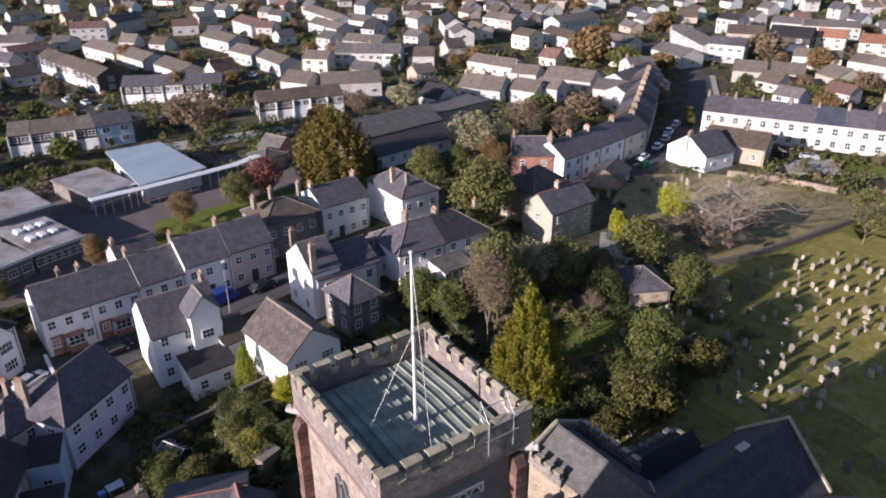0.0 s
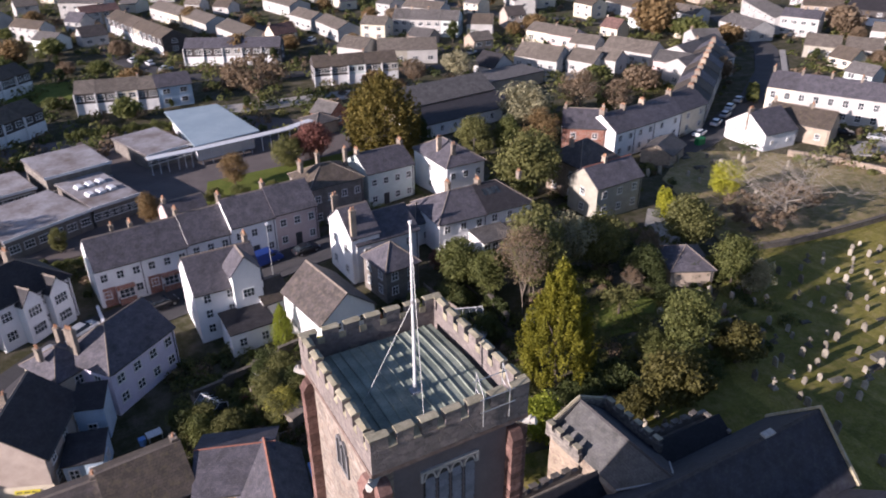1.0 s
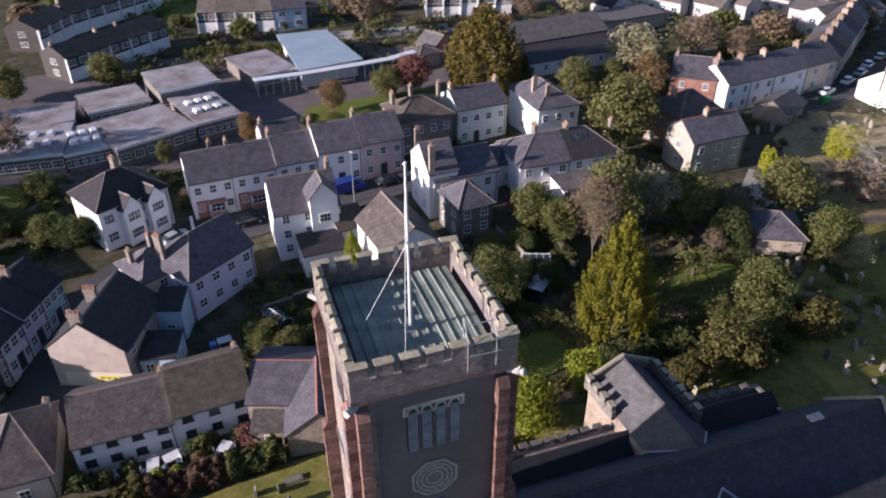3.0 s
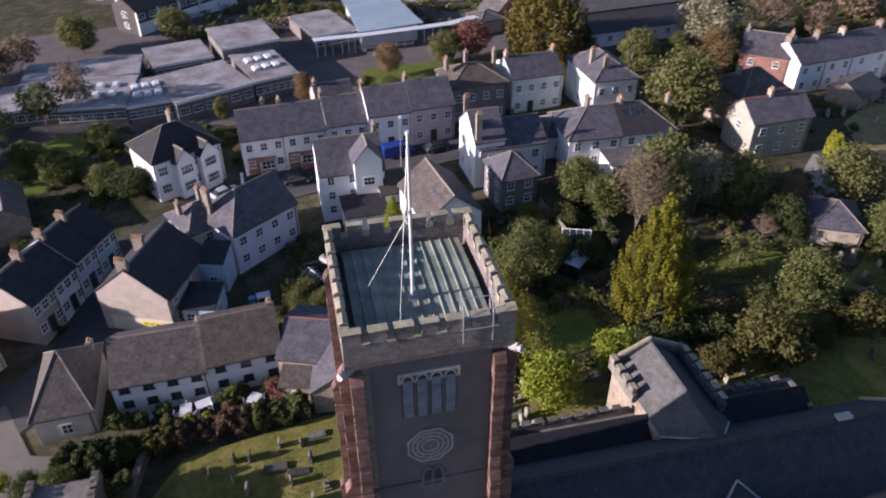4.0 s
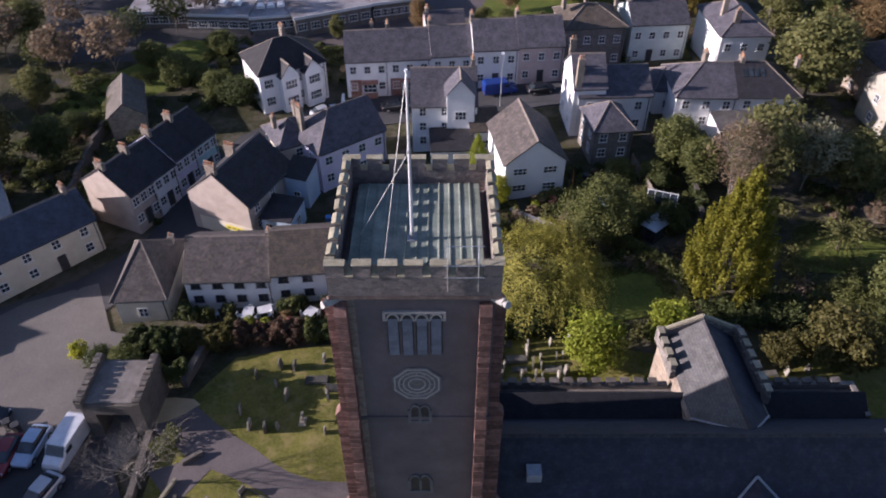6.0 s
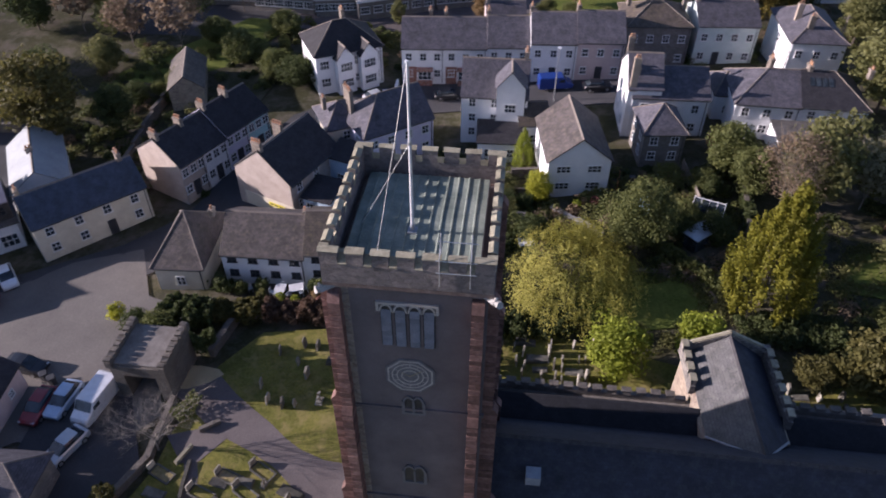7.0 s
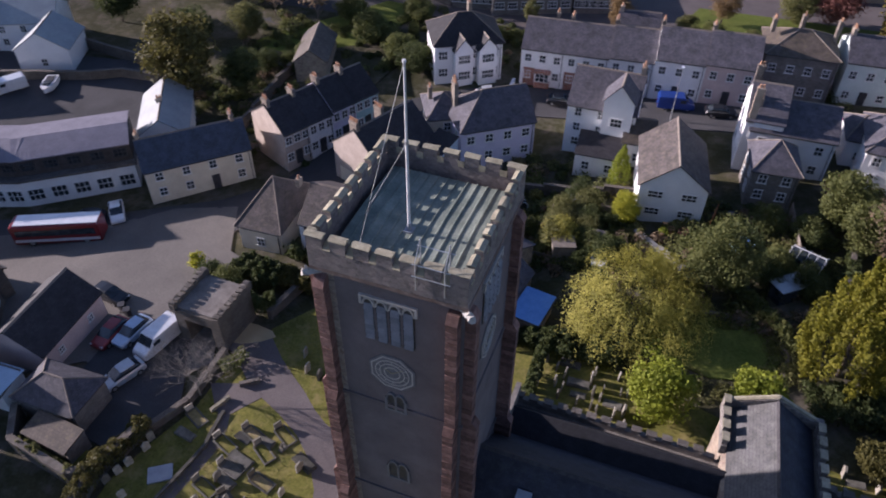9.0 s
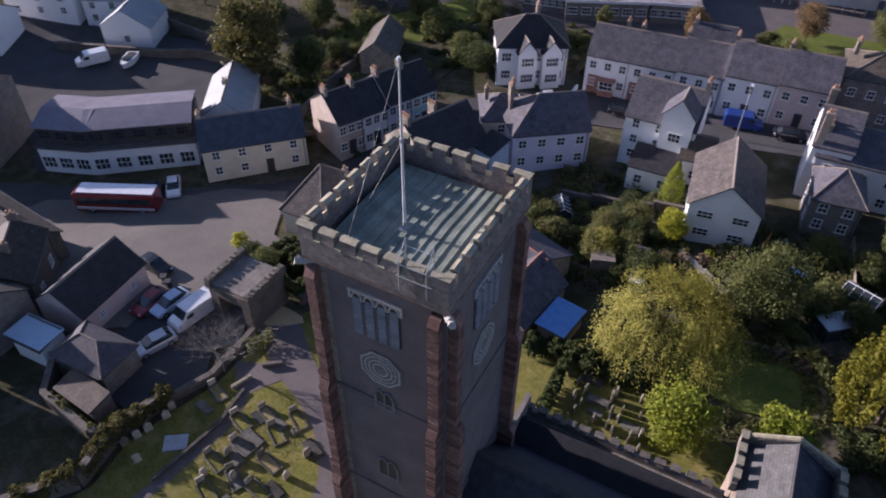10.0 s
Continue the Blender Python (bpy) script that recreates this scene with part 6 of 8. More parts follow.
house(-30.5, 83.5, -26.0, 85.0, 9.5, 2.8, 1.8, "cross", "warm", "tan", None, (), label="old stone barn with a pale roof", name="barn")
house(-24.0, 25.4, -24.7, 34.0, 6.0, 3.0, 2.3, "gable", "pink", "dark", {"front": (2, 1)}, (), label="pink rendered inn wing under a dark slate roof", name="inn_wing", gutter=False, ww=0.7, wh=0.8)
house(-31.0, 25.6, -36.6, 32.0, 5.6, 4.2, 1.7, "gable", "stone", "umber", {"front": (2, 1)}, ((3.6, 2.4, 1.2, 2), (8.6, 2.7, 1.2, 2)), label="old inn wing under a brown lichened slate roof", name="inn_wing", wall_mat=YARD_WALL, category="house")
house(-36.4, 33.2, -49.0, 34.6, 5.2, 4.2, 1.7, "gable", "stone", "umber", {"front": (3, 1)}, ((3.0, 2.5, 1.1, 2), (9.0, 2.5, 1.1, 2)), label="old inn range under a brown lichened slate roof", name="inn_range", wall_mat=YARD_WALL, category="house")
# this house and the barn below stand out of view, only to cast shade
house(-41.0, 8.6, -30.0, 9.4, 7.4, 4.8, 2.6, "gable", "stone", "dark", None, (), label="unseen stone house added to shade the churchyard wall", name="house")
house(-40.0, 17.0, -29.5, 17.6, 7.0, 4.4, 2.6, "gable", "stone", "dark", None, (), label="unseen stone barn kept to shade the ground by the square", name="barn")
house(-28.2, 20.6, -24.2, 20.8, 2.6, 2.4, 0.5, "lean", "white", "grey", None, (), label="small white shed with pale sheet roof", name="shed", gutter=False)
part("roof_sheet", boxes((-0.3, 4.4, -0.3, 2.7, 2.95, 3.0)), WALLS["blue"], bpy.data.objects["shed"], "pale blue roof sheet")
# added mostly out of view, its height set to throw shade before the shops
house(-74.0, 36.0, -60.5, 41.6, 9.0, 8.2, 2.8, "gable", "stone", "dark", {"front": (4, 3)}, ((0.5, 4.5, 1.2, 2),), label="tall stone house added beside the shops to shade the square")
house(-22.6, 21.0, -16.5, 21.2, 4.0, 2.9, 1.5, "hip", "stone", "slate", None, (), label="low hipped slate outbuilding by the parking yard", name="outbuilding")
house(-19.8, 18.8, -15.1, 18.4, 2.1, 1.9, 0.4, "lean", "stone", "brown", None, (), label="low lean-to with mossy brown roof", name="lean_to", gutter=False)
patch("mossy_yard", [(-20.8, 17.7), (-14.3, 17.3), (-14.6, 19.9), (-21.1, 20.5)], 0.05, GRASS_YARD, "mossy patch of yard under the wall", "grass")
wall_later = [(-22.9, 20.8), (-20.6, 17.9), (-13.7, 17.0), (-12.2, 18.0)]
# school
def school_block(ax, ay, bx, by, W_, ev, lights):
    sc = house(ax, ay, bx, by, W_, ev - 0.5, 0.2, "flat", "stone", "grey", {"front": (6, 1)}, (), label="flat roofed school block with pale stained roof", name="school_block", group="school blocks", category="school", ww=1.6, wh=1.3, bars=2)
    L_ = math.hypot(bx - ax, by - ay)
    part("roof_covering", boxes((-0.2, L_ + 0.2, -0.2, W_ + 0.2, ev - 0.246, ev - 0.16)), ROOF_FELT, sc)
    part("fascia", boxes((-0.34, L_ + 0.34, -0.4, -0.304, ev - 0.6, ev - 0.14)), WHITE_METAL, sc)
    for a in range(3 if lights else 0):
        for b_ in range(2):
            bm = bmesh.new()
            extrude_y(bm, [(-0.7, 0), (0.7, 0), (0.45, 0.45), (-0.45, 0.45)], -0.9, 0.9)
            part("skylight", bm, WHITE_METAL, sc, at=(L_ * (0.25 + 0.24 * a), W_ * (0.35 + 0.3 * b_), ev - 0.158))


school_block(-16.6, 114.1, -9.5, 115.6, 11.1, 3.4, 1)
school_block(-9.0, 113.5, 3.4, 119.3, 12.9, 3.6, 0)
school_block(3.9, 119.4, 11.2, 121.8, 14.4, 3.6, 1)
school_block(-1.9, 133.1, 8.7, 135.9, 12.2, 5, 0)
school_block(15.7, 140.4, 24.3, 143.2, 14.2, 3.3, 0)
school_block(-14.2, 131.5, -4.0, 134.5, 10.1, 3.2, 0)
school_block(-38.0, 116.4, -28.2, 116.8, 10.5, 3.3, 0)
school_block(-27.8, 115.2, -17.2, 114.6, 12.5, 3.5, 1)
school_block(-36.0, 128.0, -16.6, 129.0, 9.0, 3.2, 0)
hall = thing("school_hall", "school hall under a large blue-grey single-pitch roof", "school", 23.6, 137, 0)
bm = bmesh.new()
extrude_z(bm, [(1.4, 3.6), (13.4, 5.6), (10.4, 25.8), (0.6, 26.2)], -0.5, 3.1)
part("wall", bm, WALLS["white"], hall)
bm = bmesh.new()
a = [bm.verts.new(c) for c in ((1.0, 2.9, 3.15), (14.7, 5.3, 3.3), (11.2, 26.6, 3.9), (-0.3, 27.0, 3.75))]
b = [bm.verts.new(v.co + Vector((0, 0, 0.25))) for v in a]
bm.faces.new(a[::-1]), bm.faces.new(b)
for i in range(4):
    bm.faces.new((a[i], a[(i + 1) % 4], b[(i + 1) % 4], b[i]))
part("roof", bm, ROOF_BLUE, hall)
canopy = thing("covered_walkway", "long white roofed covered walkway of the school", "walkway", 15.6, 138.4, 0)
pts = ((-0.3, -0.2), (4.8, 0.3), (9.1, 0.5), (15.7, 1.4), (21.7, 2.3), (27.9, 3.4), (35.2, 6.5), (38.8, 7.6))
for (x0, y0), (x1, y1) in zip(pts, pts[1:]):
    bm = bmesh.new()
    extrude_z(bm, ribbon([(x0, y0), (x1, y1)], 2.0), 3.0, 3.2)
    part("roof", bm, WHITE_METAL, canopy)
    for f in (0.1, 0.4, 0.7):
        bm = bmesh.new()
        tube(bm, (x0 + (x1 - x0) * f, y0 + (y1 - y0) * f - 1.0, 0), (x0 + (x1 - x0) * f, y0 + (y1 - y0) * f - 1.0, 3.0), 0.08)
        part("post", bm, WHITE_METAL, canopy)
house(69.5, 129.5, 97.0, 133.0, 9.0, 2.8, 0.9, "lean", "white", "dark", {"front": (8, 1)}, (), label="long low dark roofed hall wing", name="hall_wing", gutter=False)
house(68.5, 138.5, 95.5, 142.0, 11.0, 4.2, 2.8, "gable", "tan", "grey", {"left": (1, 1)}, (), label="long hall with a broad slate roof", name="hall", far=True)
house(96, 150, 118, 153, 9.0, 3.0, 0.3, "flat", "tan", "grey", None, (), label="low flat roofed hall annexe", name="hall_annexe", far=True)
house(55.0, 146.0, 60.5, 148.5, 6.0, 2.8, 2.2, "cross", "brick", "grey", {"front": (1, 1)}, (), label="small red brick lodge with white bargeboards", name="lodge")
house(50.5, 142.0, 56.0, 143.5, 6.0, 2.8, 1.2, "hip", "tan", "grey", None, (), label="low grey roofed school lodge", name="lodge")
garage = house(69.8, 57.6, 75.0, 55.0, 7.0, 2.4, 1.9, "hip", "tan", "slate", None, (), label="small garden garage with hipped slate roof", name="garage")
house(14.9, 45.6, 17.6, 45.2, 3.8, 2.0, 0.3, "flat", "tan", "grey", None, (), label="garden shed with a bright blue sheet roof", name="shed")
part("roof_sheet", boxes((-0.2, 2.95, -0.3, 4.1, 2.26, 2.3)), BLUE_TARP, bpy.data.objects["shed.001"], "bright blue roof sheet")

# gatehouse with open roof between rough parapets
gate = thing("gatehouse", "small old stone gatehouse with a grey roof between rough parapets", "gatehouse", -12.7, 36.4, 0, -1)
bm = boxes((-2.6, -1.5, -2.6, 2.6, -0.3, 4.2), (1.5, 2.6, -2.6, 2.6, -0.3, 4.2), (-1.5, 1.5, -2.6, 2.6, 3.0, 4.2))
part("wall", bm, YARD_WALL, gate)
part("roof", boxes((-2.4, 2.4, -2.35, 2.35, 4.203, 4.35)), LICHEN_SLAB, gate, "weathered grey-brown flat roof")
for s in (-1, 1):
    part("parapet", boxes((s * 2.5 - 0.28, s * 2.5 + 0.28, -2.8, 2.8, 4.0, 4.75)), YARD_WALL, gate)
    for i in range(9):
        part("cope_stone", uneven(boxes((s * 2.5 - 0.3, s * 2.5 + 0.3, -2.75 + i * 0.62, -2.75 + i * 0.62 + 0.5, 4.753, 4.98)), 0.07, i + 40), YARD_WALL, gate)

# ---------------------------------------------------------------- walls, fences
def wall_run(points, height, width, label, material=None, name="boundary_wall"):
    bm = bmesh.new()
    c = Vector((*points[0], 0))
    for (x0, y0), (x1, y1) in zip(points, points[1:]):
        n = max(1, int(math.hypot(x1 - x0, y1 - y0) / 3))
        for i in range(n):
            p, q = [(x0 + (x1 - x0) * f - c.x, y0 + (y1 - y0) * f - c.y) for f in (i / n, (i + 1) / n)]
            g = ground((p[0] + q[0]) / 2 + c.x, (p[1] + q[1]) / 2 + c.y)
            extrude_z(bm, ribbon([p, q], width), g - 0.6, g + height)
            extrude_z(bm, ribbon([p, q], width + 0.1), g + height + 0.003, g + height + 0.12)
    return tagged(part(name, bm, material or YARD_WALL, at=c), label, "wall", kind="structure")


patch("steps_paving", [(-9.2, 29.8), (-5.3, 31.2), (-3.8, 30.0), (-5.4, 27.5), (-6.9, 27.2)], 0.045, PATH_TAR, "dark worn paving below the bare ash tree", "paving")
wall_run([(-7.2, 27.0), (-6.5, 28.9)], 0.35, 0.2, "short rough stone wall beside the worn paving", COPING)
wall_run([(-6.4, 30.4), (-4.9, 31.5)], 0.45, 0.25, "low rough stone wall beside the worn paving")
wall_run([(-6.1, 27.4), (-5.9, 25.4), (-5.6, 23.8), (-5.8, 21.8), (-6.6, 16.6)], 0.22, 0.2, "low stone kerb beside the graveyard path", MOSSY_STONE)
wall_run(wall_later, 1.8, 0.5, "rough stone wall round the mossy yard")
wall_run([(-10.0, 33.5), (-9.7, 27.1), (-11.3, 23.1)], 0.7, 0.45, "low rough stone churchyard wall")
wall_run([(-11.3, 23.1), (-12.3, 18.4), (-11.4, 13.5), (-14.8, 9.2)], 1.6, 0.55, "rough stone churchyard wall with ivy")
wall_run([(-8.6, 39.2), (-7.7, 44.8), (6.7, 46.5)], 1.0, 0.5, "stone churchyard wall under the hedge")
wall_run([(86.5, 59.8), (94.9, 58.2), (104.0, 57.8), (121.0, 56.8), (150.0, 55.2)], 0.9, 0.5, "old stone wall dividing the churchyard")
wall_run([(128.0, 84.5), (133.0, 77.0), (137.0, 66.0)], 1.1, 0.5, "pale stone churchyard wall", WALLS["warm"])
wall_run([(18.0, 69.1), (23.9, 63.7), (29.6, 59.1)], 0.35, 0.6, "low pale concrete garden wall", CONCRETE)
wall_run([(32.0, 53.5), (35.4, 53.6), (37.9, 53.0), (39.5, 51.6), (40.2, 49.8), (39.7, 47.4)], 0.06, 0.32, "mossy stone edging round the mown lawn", TIMBER, "lawn_edging")
wall_run([(45.6, 73.7), (46.0, 67.0), (45.2, 60.3)], 1.5, 0.4, "straight garden wall under ivy")
wall_run([(1.8, 87.2), (-4.6, 83.7)], 1.0, 0.3, "white rendered front garden wall", WALLS["white"])
wall_run([(1.3, 87.4), (1.0, 93.1)], 1.0, 0.3, "white rendered front garden wall", WALLS["white"])
wall_run([(8.4, 68.8), (22.5, 71.1)], 1.2, 0.35, "stone garden wall behind the white houses")
wall_run([(-31.4, 93.6), (-32.8, 81.6), (-32.4, 70.6)], 1.5, 0.4, "stone wall of the old garden")
wall_run([(-71.3, 82.9), (-47.7, 80.4), (-44.0, 74.7)], 1.6, 0.4, "grey wall of the yard")
wall_run([(14.0, 65.4), (19.0, 66.7), (23.4, 66.3)], 1.0, 0.25, "grey weathered timber garden fence", TIMBER, "fence")
fence = thing("fence", "orange painted timber fence below the white gabled house", "fence", 31.5, 66.7, 0, 80)
for i in range(9):
    part("board", boxes((i * 0.3, i * 0.3 + 0.27, 0, 0.04, 0.0, 1.7)), ORANGE, fence)

# ---------------------------------------------------------------- rows of houses further off
row(26, 283, 36, 237, 6, 8, 5, 2, 'dark', 'brown')
row(39, 220, 64, 208, 5, 8, 5, 2, 'dark', 'slate')
row(64, 180, 86, 175, 8, 8, 5, 2, 'dark', 'brown')
row(7, 185, 25, 181, 5, 8, 5, 2, 'dark', 'tan')
row(25, 181, 33, 181, 2, 8, 5, 2, 'blue', 'slate')
row(13, 316, 28, 307, 2, 9, 6, 2, 'white', 'grey')
row(56, 252, 59, 233, 1, 9, 4, 2, 'white', 'tan')
row(43, 301, 49, 278, 2, 9, 4, 2, 'white', 'tan')
row(50, 278, 54, 258, 2, 9, 4, 2, 'white', 'tan')
row(85, 296, 89, 275, 1, 9, 4, 2, 'white', 'tan')
row(84, 260, 87, 246, 2, 8, 4, 2, 'white', 'tan')
row(88, 244, 89, 226, 2, 8, 4, 2, 'white', 'tan')
row(80, 204, 85, 196, 1, 9, 4, 2.4, 'white', 'tan')
row(88, 193, 104, 186, 2, 9, 4, 2.4, 'white', 'tan')
row(97, 226, 103, 220, 1, 8, 5, 2, 'cream', 'tan')
row(109, 227, 126, 212, 4, 8, 5.5, 2.5, 'white', 'grey')
row(123, 248, 132, 235, 2, 8, 5, 2, 'white', 'tan')
row(118, 260, 120, 255, 1, 9, 5, 2, 'white', 'grey')
row(45, 339, 58, 334, 2, 9, 5, 2, 'white', 'maroon')
row(64, 343, 78, 352, 1, 9, 5, 2.5, 'pale', 'slate')
row(83, 327, 93, 324, 1, 8, 4, 2, 'white', 'maroon')
row(107, 321, 108, 301, 1, 9, 5, 2, 'white', 'maroon')
row(108, 296, 112, 292, 1, 9, 5, 2, 'white', 'maroon')
row(149, 341, 146, 299, 3, 8, 4, 2, 'white', 'tan')
row(134, 302, 135, 277, 3, 8, 4, 2, 'white', 'tan')
row(142, 269, 144, 263, 1, 8, 5, 3, 'white', 'dark')
row(151, 303, 154, 287, 1, 8, 4, 2, 'white', 'tan')
row(165, 301, 169, 294, 1, 8, 5, 2, 'white', 'tan')
row(130, 213, 137, 208, 1, 8, 4, 2.5, 'white', 'brown')
row(106, 169, 108, 162, 1, 8, 3, 3, 'white', 'dark')
row(120, 170, 126, 158, 2, 9, 3.5, 3, 'white', 'tan')
row(130, 159, 133, 151, 1, 8, 3.5, 2.5, 'white', 'tan')
row(136, 155, 138, 150, 1, 7, 4, 2, 'white', 'tan')
row(148, 165, 154, 151, 2, 9, 3.5, 2.5, 'white', 'tan')
row(142, 173, 146, 166, 1, 8, 4, 2, 'white', 'tan')
row(143, 197, 148, 180, 2, 8, 3.5, 2, 'pink', 'tan')
row(184, 275, 173, 254, 1, 8, 5, 2.5, 'white', 'dark')
row(176, 290, 176, 280, 1, 8, 4, 2, 'white', 'tan')
row(181, 252, 180, 242, 1, 8, 4, 2, 'cream', 'tan')
row(182, 222, 183, 213, 1, 8, 5, 2, 'cream', 'brown')
row(199, 263, 202, 247, 2, 8, 5, 2, 'white', 'tan')
row(170, 247, 164, 235, 1, 8, 5, 2, 'white', 'grey')
row(199, 224, 197, 207, 2, 8, 4, 2, 'white', 'brown')
row(210, 226, 234, 227, 4, 9, 6, 2, 'white', 'grey')
row(148, 144, 153, 133, 1, 9, 4, 2, 'pink', 'grey')
row(200, 192, 202, 181, 2, 9, 5, 2, 'white', 'tan')
row(201, 137, 206, 129, 1, 9, 3.5, 2.5, 'white', 'tan')
row(207, 128, 212, 120, 1, 9, 3.5, 2.5, 'white', 'tan')
row(218, 120, 215, 112, 1, 10, 3.5, 2.5, 'white', 'tan')
row(221, 162, 226, 151, 4, 8, 6, 2, 'white', 'slate')
row(234, 138, 241, 125, 3, 8, 4, 2, 'white', 'tan')
row(271, 152, 275, 143, 1, 9, 4.5, 2.5, 'cream', 'red')
row(272, 136, 277, 127, 1, 9, 4.5, 2.5, 'cream', 'red')
row(286, 181, 290, 170, 3, 8, 5, 2, 'white', 'grey')
row(288, 168, 300, 151, 4, 8, 5, 2, 'white', 'grey')
row(257, 163, 262, 149, 1, 12, 5, 3, 'dark', 'dark')
row(249, 175, 257, 164, 2, 9, 5, 2.5, 'tan', 'brown')
row(241, 123, 241, 110, 2, 8, 4, 2, 'white', 'tan')
row(240, 194, 220, 163, 3, 8, 5, 2, 'white', 'grey')
row(206, 174, 203, 158, 2, 9, 4, 2.2, 'white', 'grey')
row(272, 197, 272, 187, 2, 8, 6, 2, 'white', 'dark')
row(174, 154, 182, 151, 2, 8, 5, 2, 'white', 'grey')
row(157, 140, 178, 146, 2, 8, 5, 2, 'white', 'grey')
row(146, 129, 167, 133, 3, 8, 5, 2, 'white', 'grey')
row(-22, 194, -1, 214, 7, 8, 5, 2, 'dark', 'brown')
row(-20, 158, -0, 176, 7, 8, 5, 2, 'dark', 'brown')
row(-28, 182, -22, 194, 3, 8, 5, 2, 'dark', 'brown')
INFILL = random.Random(31)
made = 0
for i in range(2600):
    a_, d_ = radians(INFILL.uniform(7, 93)), INFILL.uniform(150, 500)
    x_, y_ = d_ * math.cos(a_), d_ * math.sin(a_)
    if y_ < 62 or not off_road(x_, y_, 12) or (x_ < 150 and d_ < 225) or (x_ < 40 and d_ < 255):
        continue
    t_ = radians(-78 + 30 * math.sin(x_ * 0.013 + 1.0) + INFILL.choice((0, 0, 62)))
    l_ = INFILL.choice((6, 7, 8, 9, 14))
    far_ok = all((x_ + l_ * f * math.cos(t_) - px) ** 2 + (y_ + l_ * f * math.sin(t_) - py) ** 2 > (pr + 5.5) ** 2 for px, py, pr in TAKEN for f in (0.0, 0.5, 1.0))
    if not far_ok:
        continue
    row(x_, y_, x_ + l_ * math.cos(t_), y_ + l_ * math.sin(t_), max(1, l_ // 7), INFILL.choice((6.2, 7.0, 7.6)), INFILL.choice((2.6, 3.2, 4.4)), INFILL.choice((2.0, 2.6)), INFILL.choice(("white", "white", "cream", "tan", "beige", "pale")), INFILL.choice(("tan", "grey", "grey", "slate", "brown", "old", "maroon")), plain=True, cols=2 if d_ < 300 else 1)
    made += 1
    if made >= 190:
        break

# ---------------------------------------------------------------- trees and hedges
tree(44.3, 49.3, 14.0, 8.0, "gold", "tall golden cypress with feathery sprays", "cone", "cypress", leaf_size=0.15, density=2.0, cap=40000)
tree(59.5, 127.5, 13.8, 14.0, "bronze", "broad bronze-green cypress by the school", "dome", "cypress", leaf_size=0.3, density=1.9, cap=16000)
tree(67.0, 125.0, 6.0, 5.0, "dark", "small dark green conifer by the school", "cone", "conifer")
tree(26.3, 50.3, 7.2, 15.2, "willow", "weeping willow in yellow-green spring leaf", "weeping", "willow_tree", leaf_size=0.13, density=0.42, cap=80000)
tree(32.6, 57.4, 8.3, 7.9, "green", "broad rounded grey-green evergreen tree", leaf_size=0.15, cap=18000)
tree(29.5, 39.9, 6.4, 6.2, "lime", "bright lime-green laurel beside the aisle", name="laurel_bush", base=0.05, leaf_size=0.22, category="bush")
tree(37.0, 41.8, 5.6, 5.2, "lime", "bright lime-green laurel behind the transept", name="laurel_bush", base=0.05, leaf_size=0.22, category="bush")
tree(48.2, 61.5, 13.0, 8.0, "brown", "bare twiggy birch in brown bud", "bare", leaf_size=0.13, density=0.35)
tree(51.6, 63.9, 12.0, 9.5, "olive", "wispy olive tree coming into leaf", "bare", leaf_size=0.14, density=1.3)
tree(52.0, 65.3, 9.5, 7.5, "olive", "olive-brown tree coming into leaf", leaf_size=0.18, density=0.7)
tree(55.3, 68.6, 10.5, 9.5, "olive", "thin pale tree coming into leaf", "bare", leaf_size=0.16, density=1.4)
tree(58.8, 66.2, 9.5, 8.0, "pale", "wispy pale olive tree coming into leaf", "bare", leaf_size=0.16, density=1.2)
tree(44.3, 70.9, 7.8, 6.0, "green", "ivy-green garden tree by the wall")
tree(46.4, 66.9, 7.2, 5.0, "green", "dense green garden tree by the wall")
tree(67.5, 88.3, 13.0, 11.0, "olive", "large rounded olive-green tree behind the houses")
tree(72.1, 94.2, 11.0, 8.0, "orange", "russet bare-twigged tree behind the houses", density=0.7)
tree(72.5, 113.5, 9.0, 8.0, "olive", "olive-green tree behind the houses")
tree(79.4, 111.9, 8.5, 6.0, "green", "green ivy-clad tree behind the houses")
tree(86.0, 109.9, 9.5, 8.0, "orange", "russet tree beside the brick house", density=0.7)
tree(93.0, 126.0, 9.5, 13.5, "pale", "broad pale blossoming tree", leaf_size=0.3)
tree(107.5, 125.0, 11.0, 12.0, "brown", "brown bare-twigged tree by the terrace", "bare", density=0.9)
patch_court = patch("forecourt", [(140, 78), (146, 83.5), (157, 78), (149, 71.5)], 0.0, CONCRETE, "pale gravelled forecourt before the white terrace", "yard")
patch("terrace_green", [(150, 71), (157.5, 77.5), (161, 66), (156, 60)], 0.0, GRASS_LAWN, "small green before the white terrace", "grass")
tree(115.0, 121.0, 9.0, 9.0, "brown", "brown bare-twigged tree by the terrace", "bare", density=0.9)
tree(45.5, 168.0, 13.5, 18.0, "brown", "wide bare brown tree by the road", "bare", density=1.2, leaf_size=0.3)
tree(98.0, 62.0, 15.5, 27.0, "pale", "huge spreading bare tree in the churchyard", "bare", density=0.5)
tree(94.6, 64.9, 5.0, 17.0, "brown", "low brown thicket under the bare tree", "bare", name="thicket", density=0.6, category="bush")
tree(106.0, 66.0, 5.0, 14.0, "brown", "low brown thicket under the bare tree", "bare", name="thicket", density=0.6, category="bush")
tree(100.8, 76.0, 6.2, 6.6, "yellow", "bright yellow-green rounded bush", name="bush", base=0.05, category="bush")
tree(59.0, 44.6, 8.8, 6.4, "green", "upright grey-green churchyard tree")
tree(55.0, 46.2, 4.6, 3.6, "green", "small green shrub beside the churchyard", name="shrub", base=0.05, category="bush")
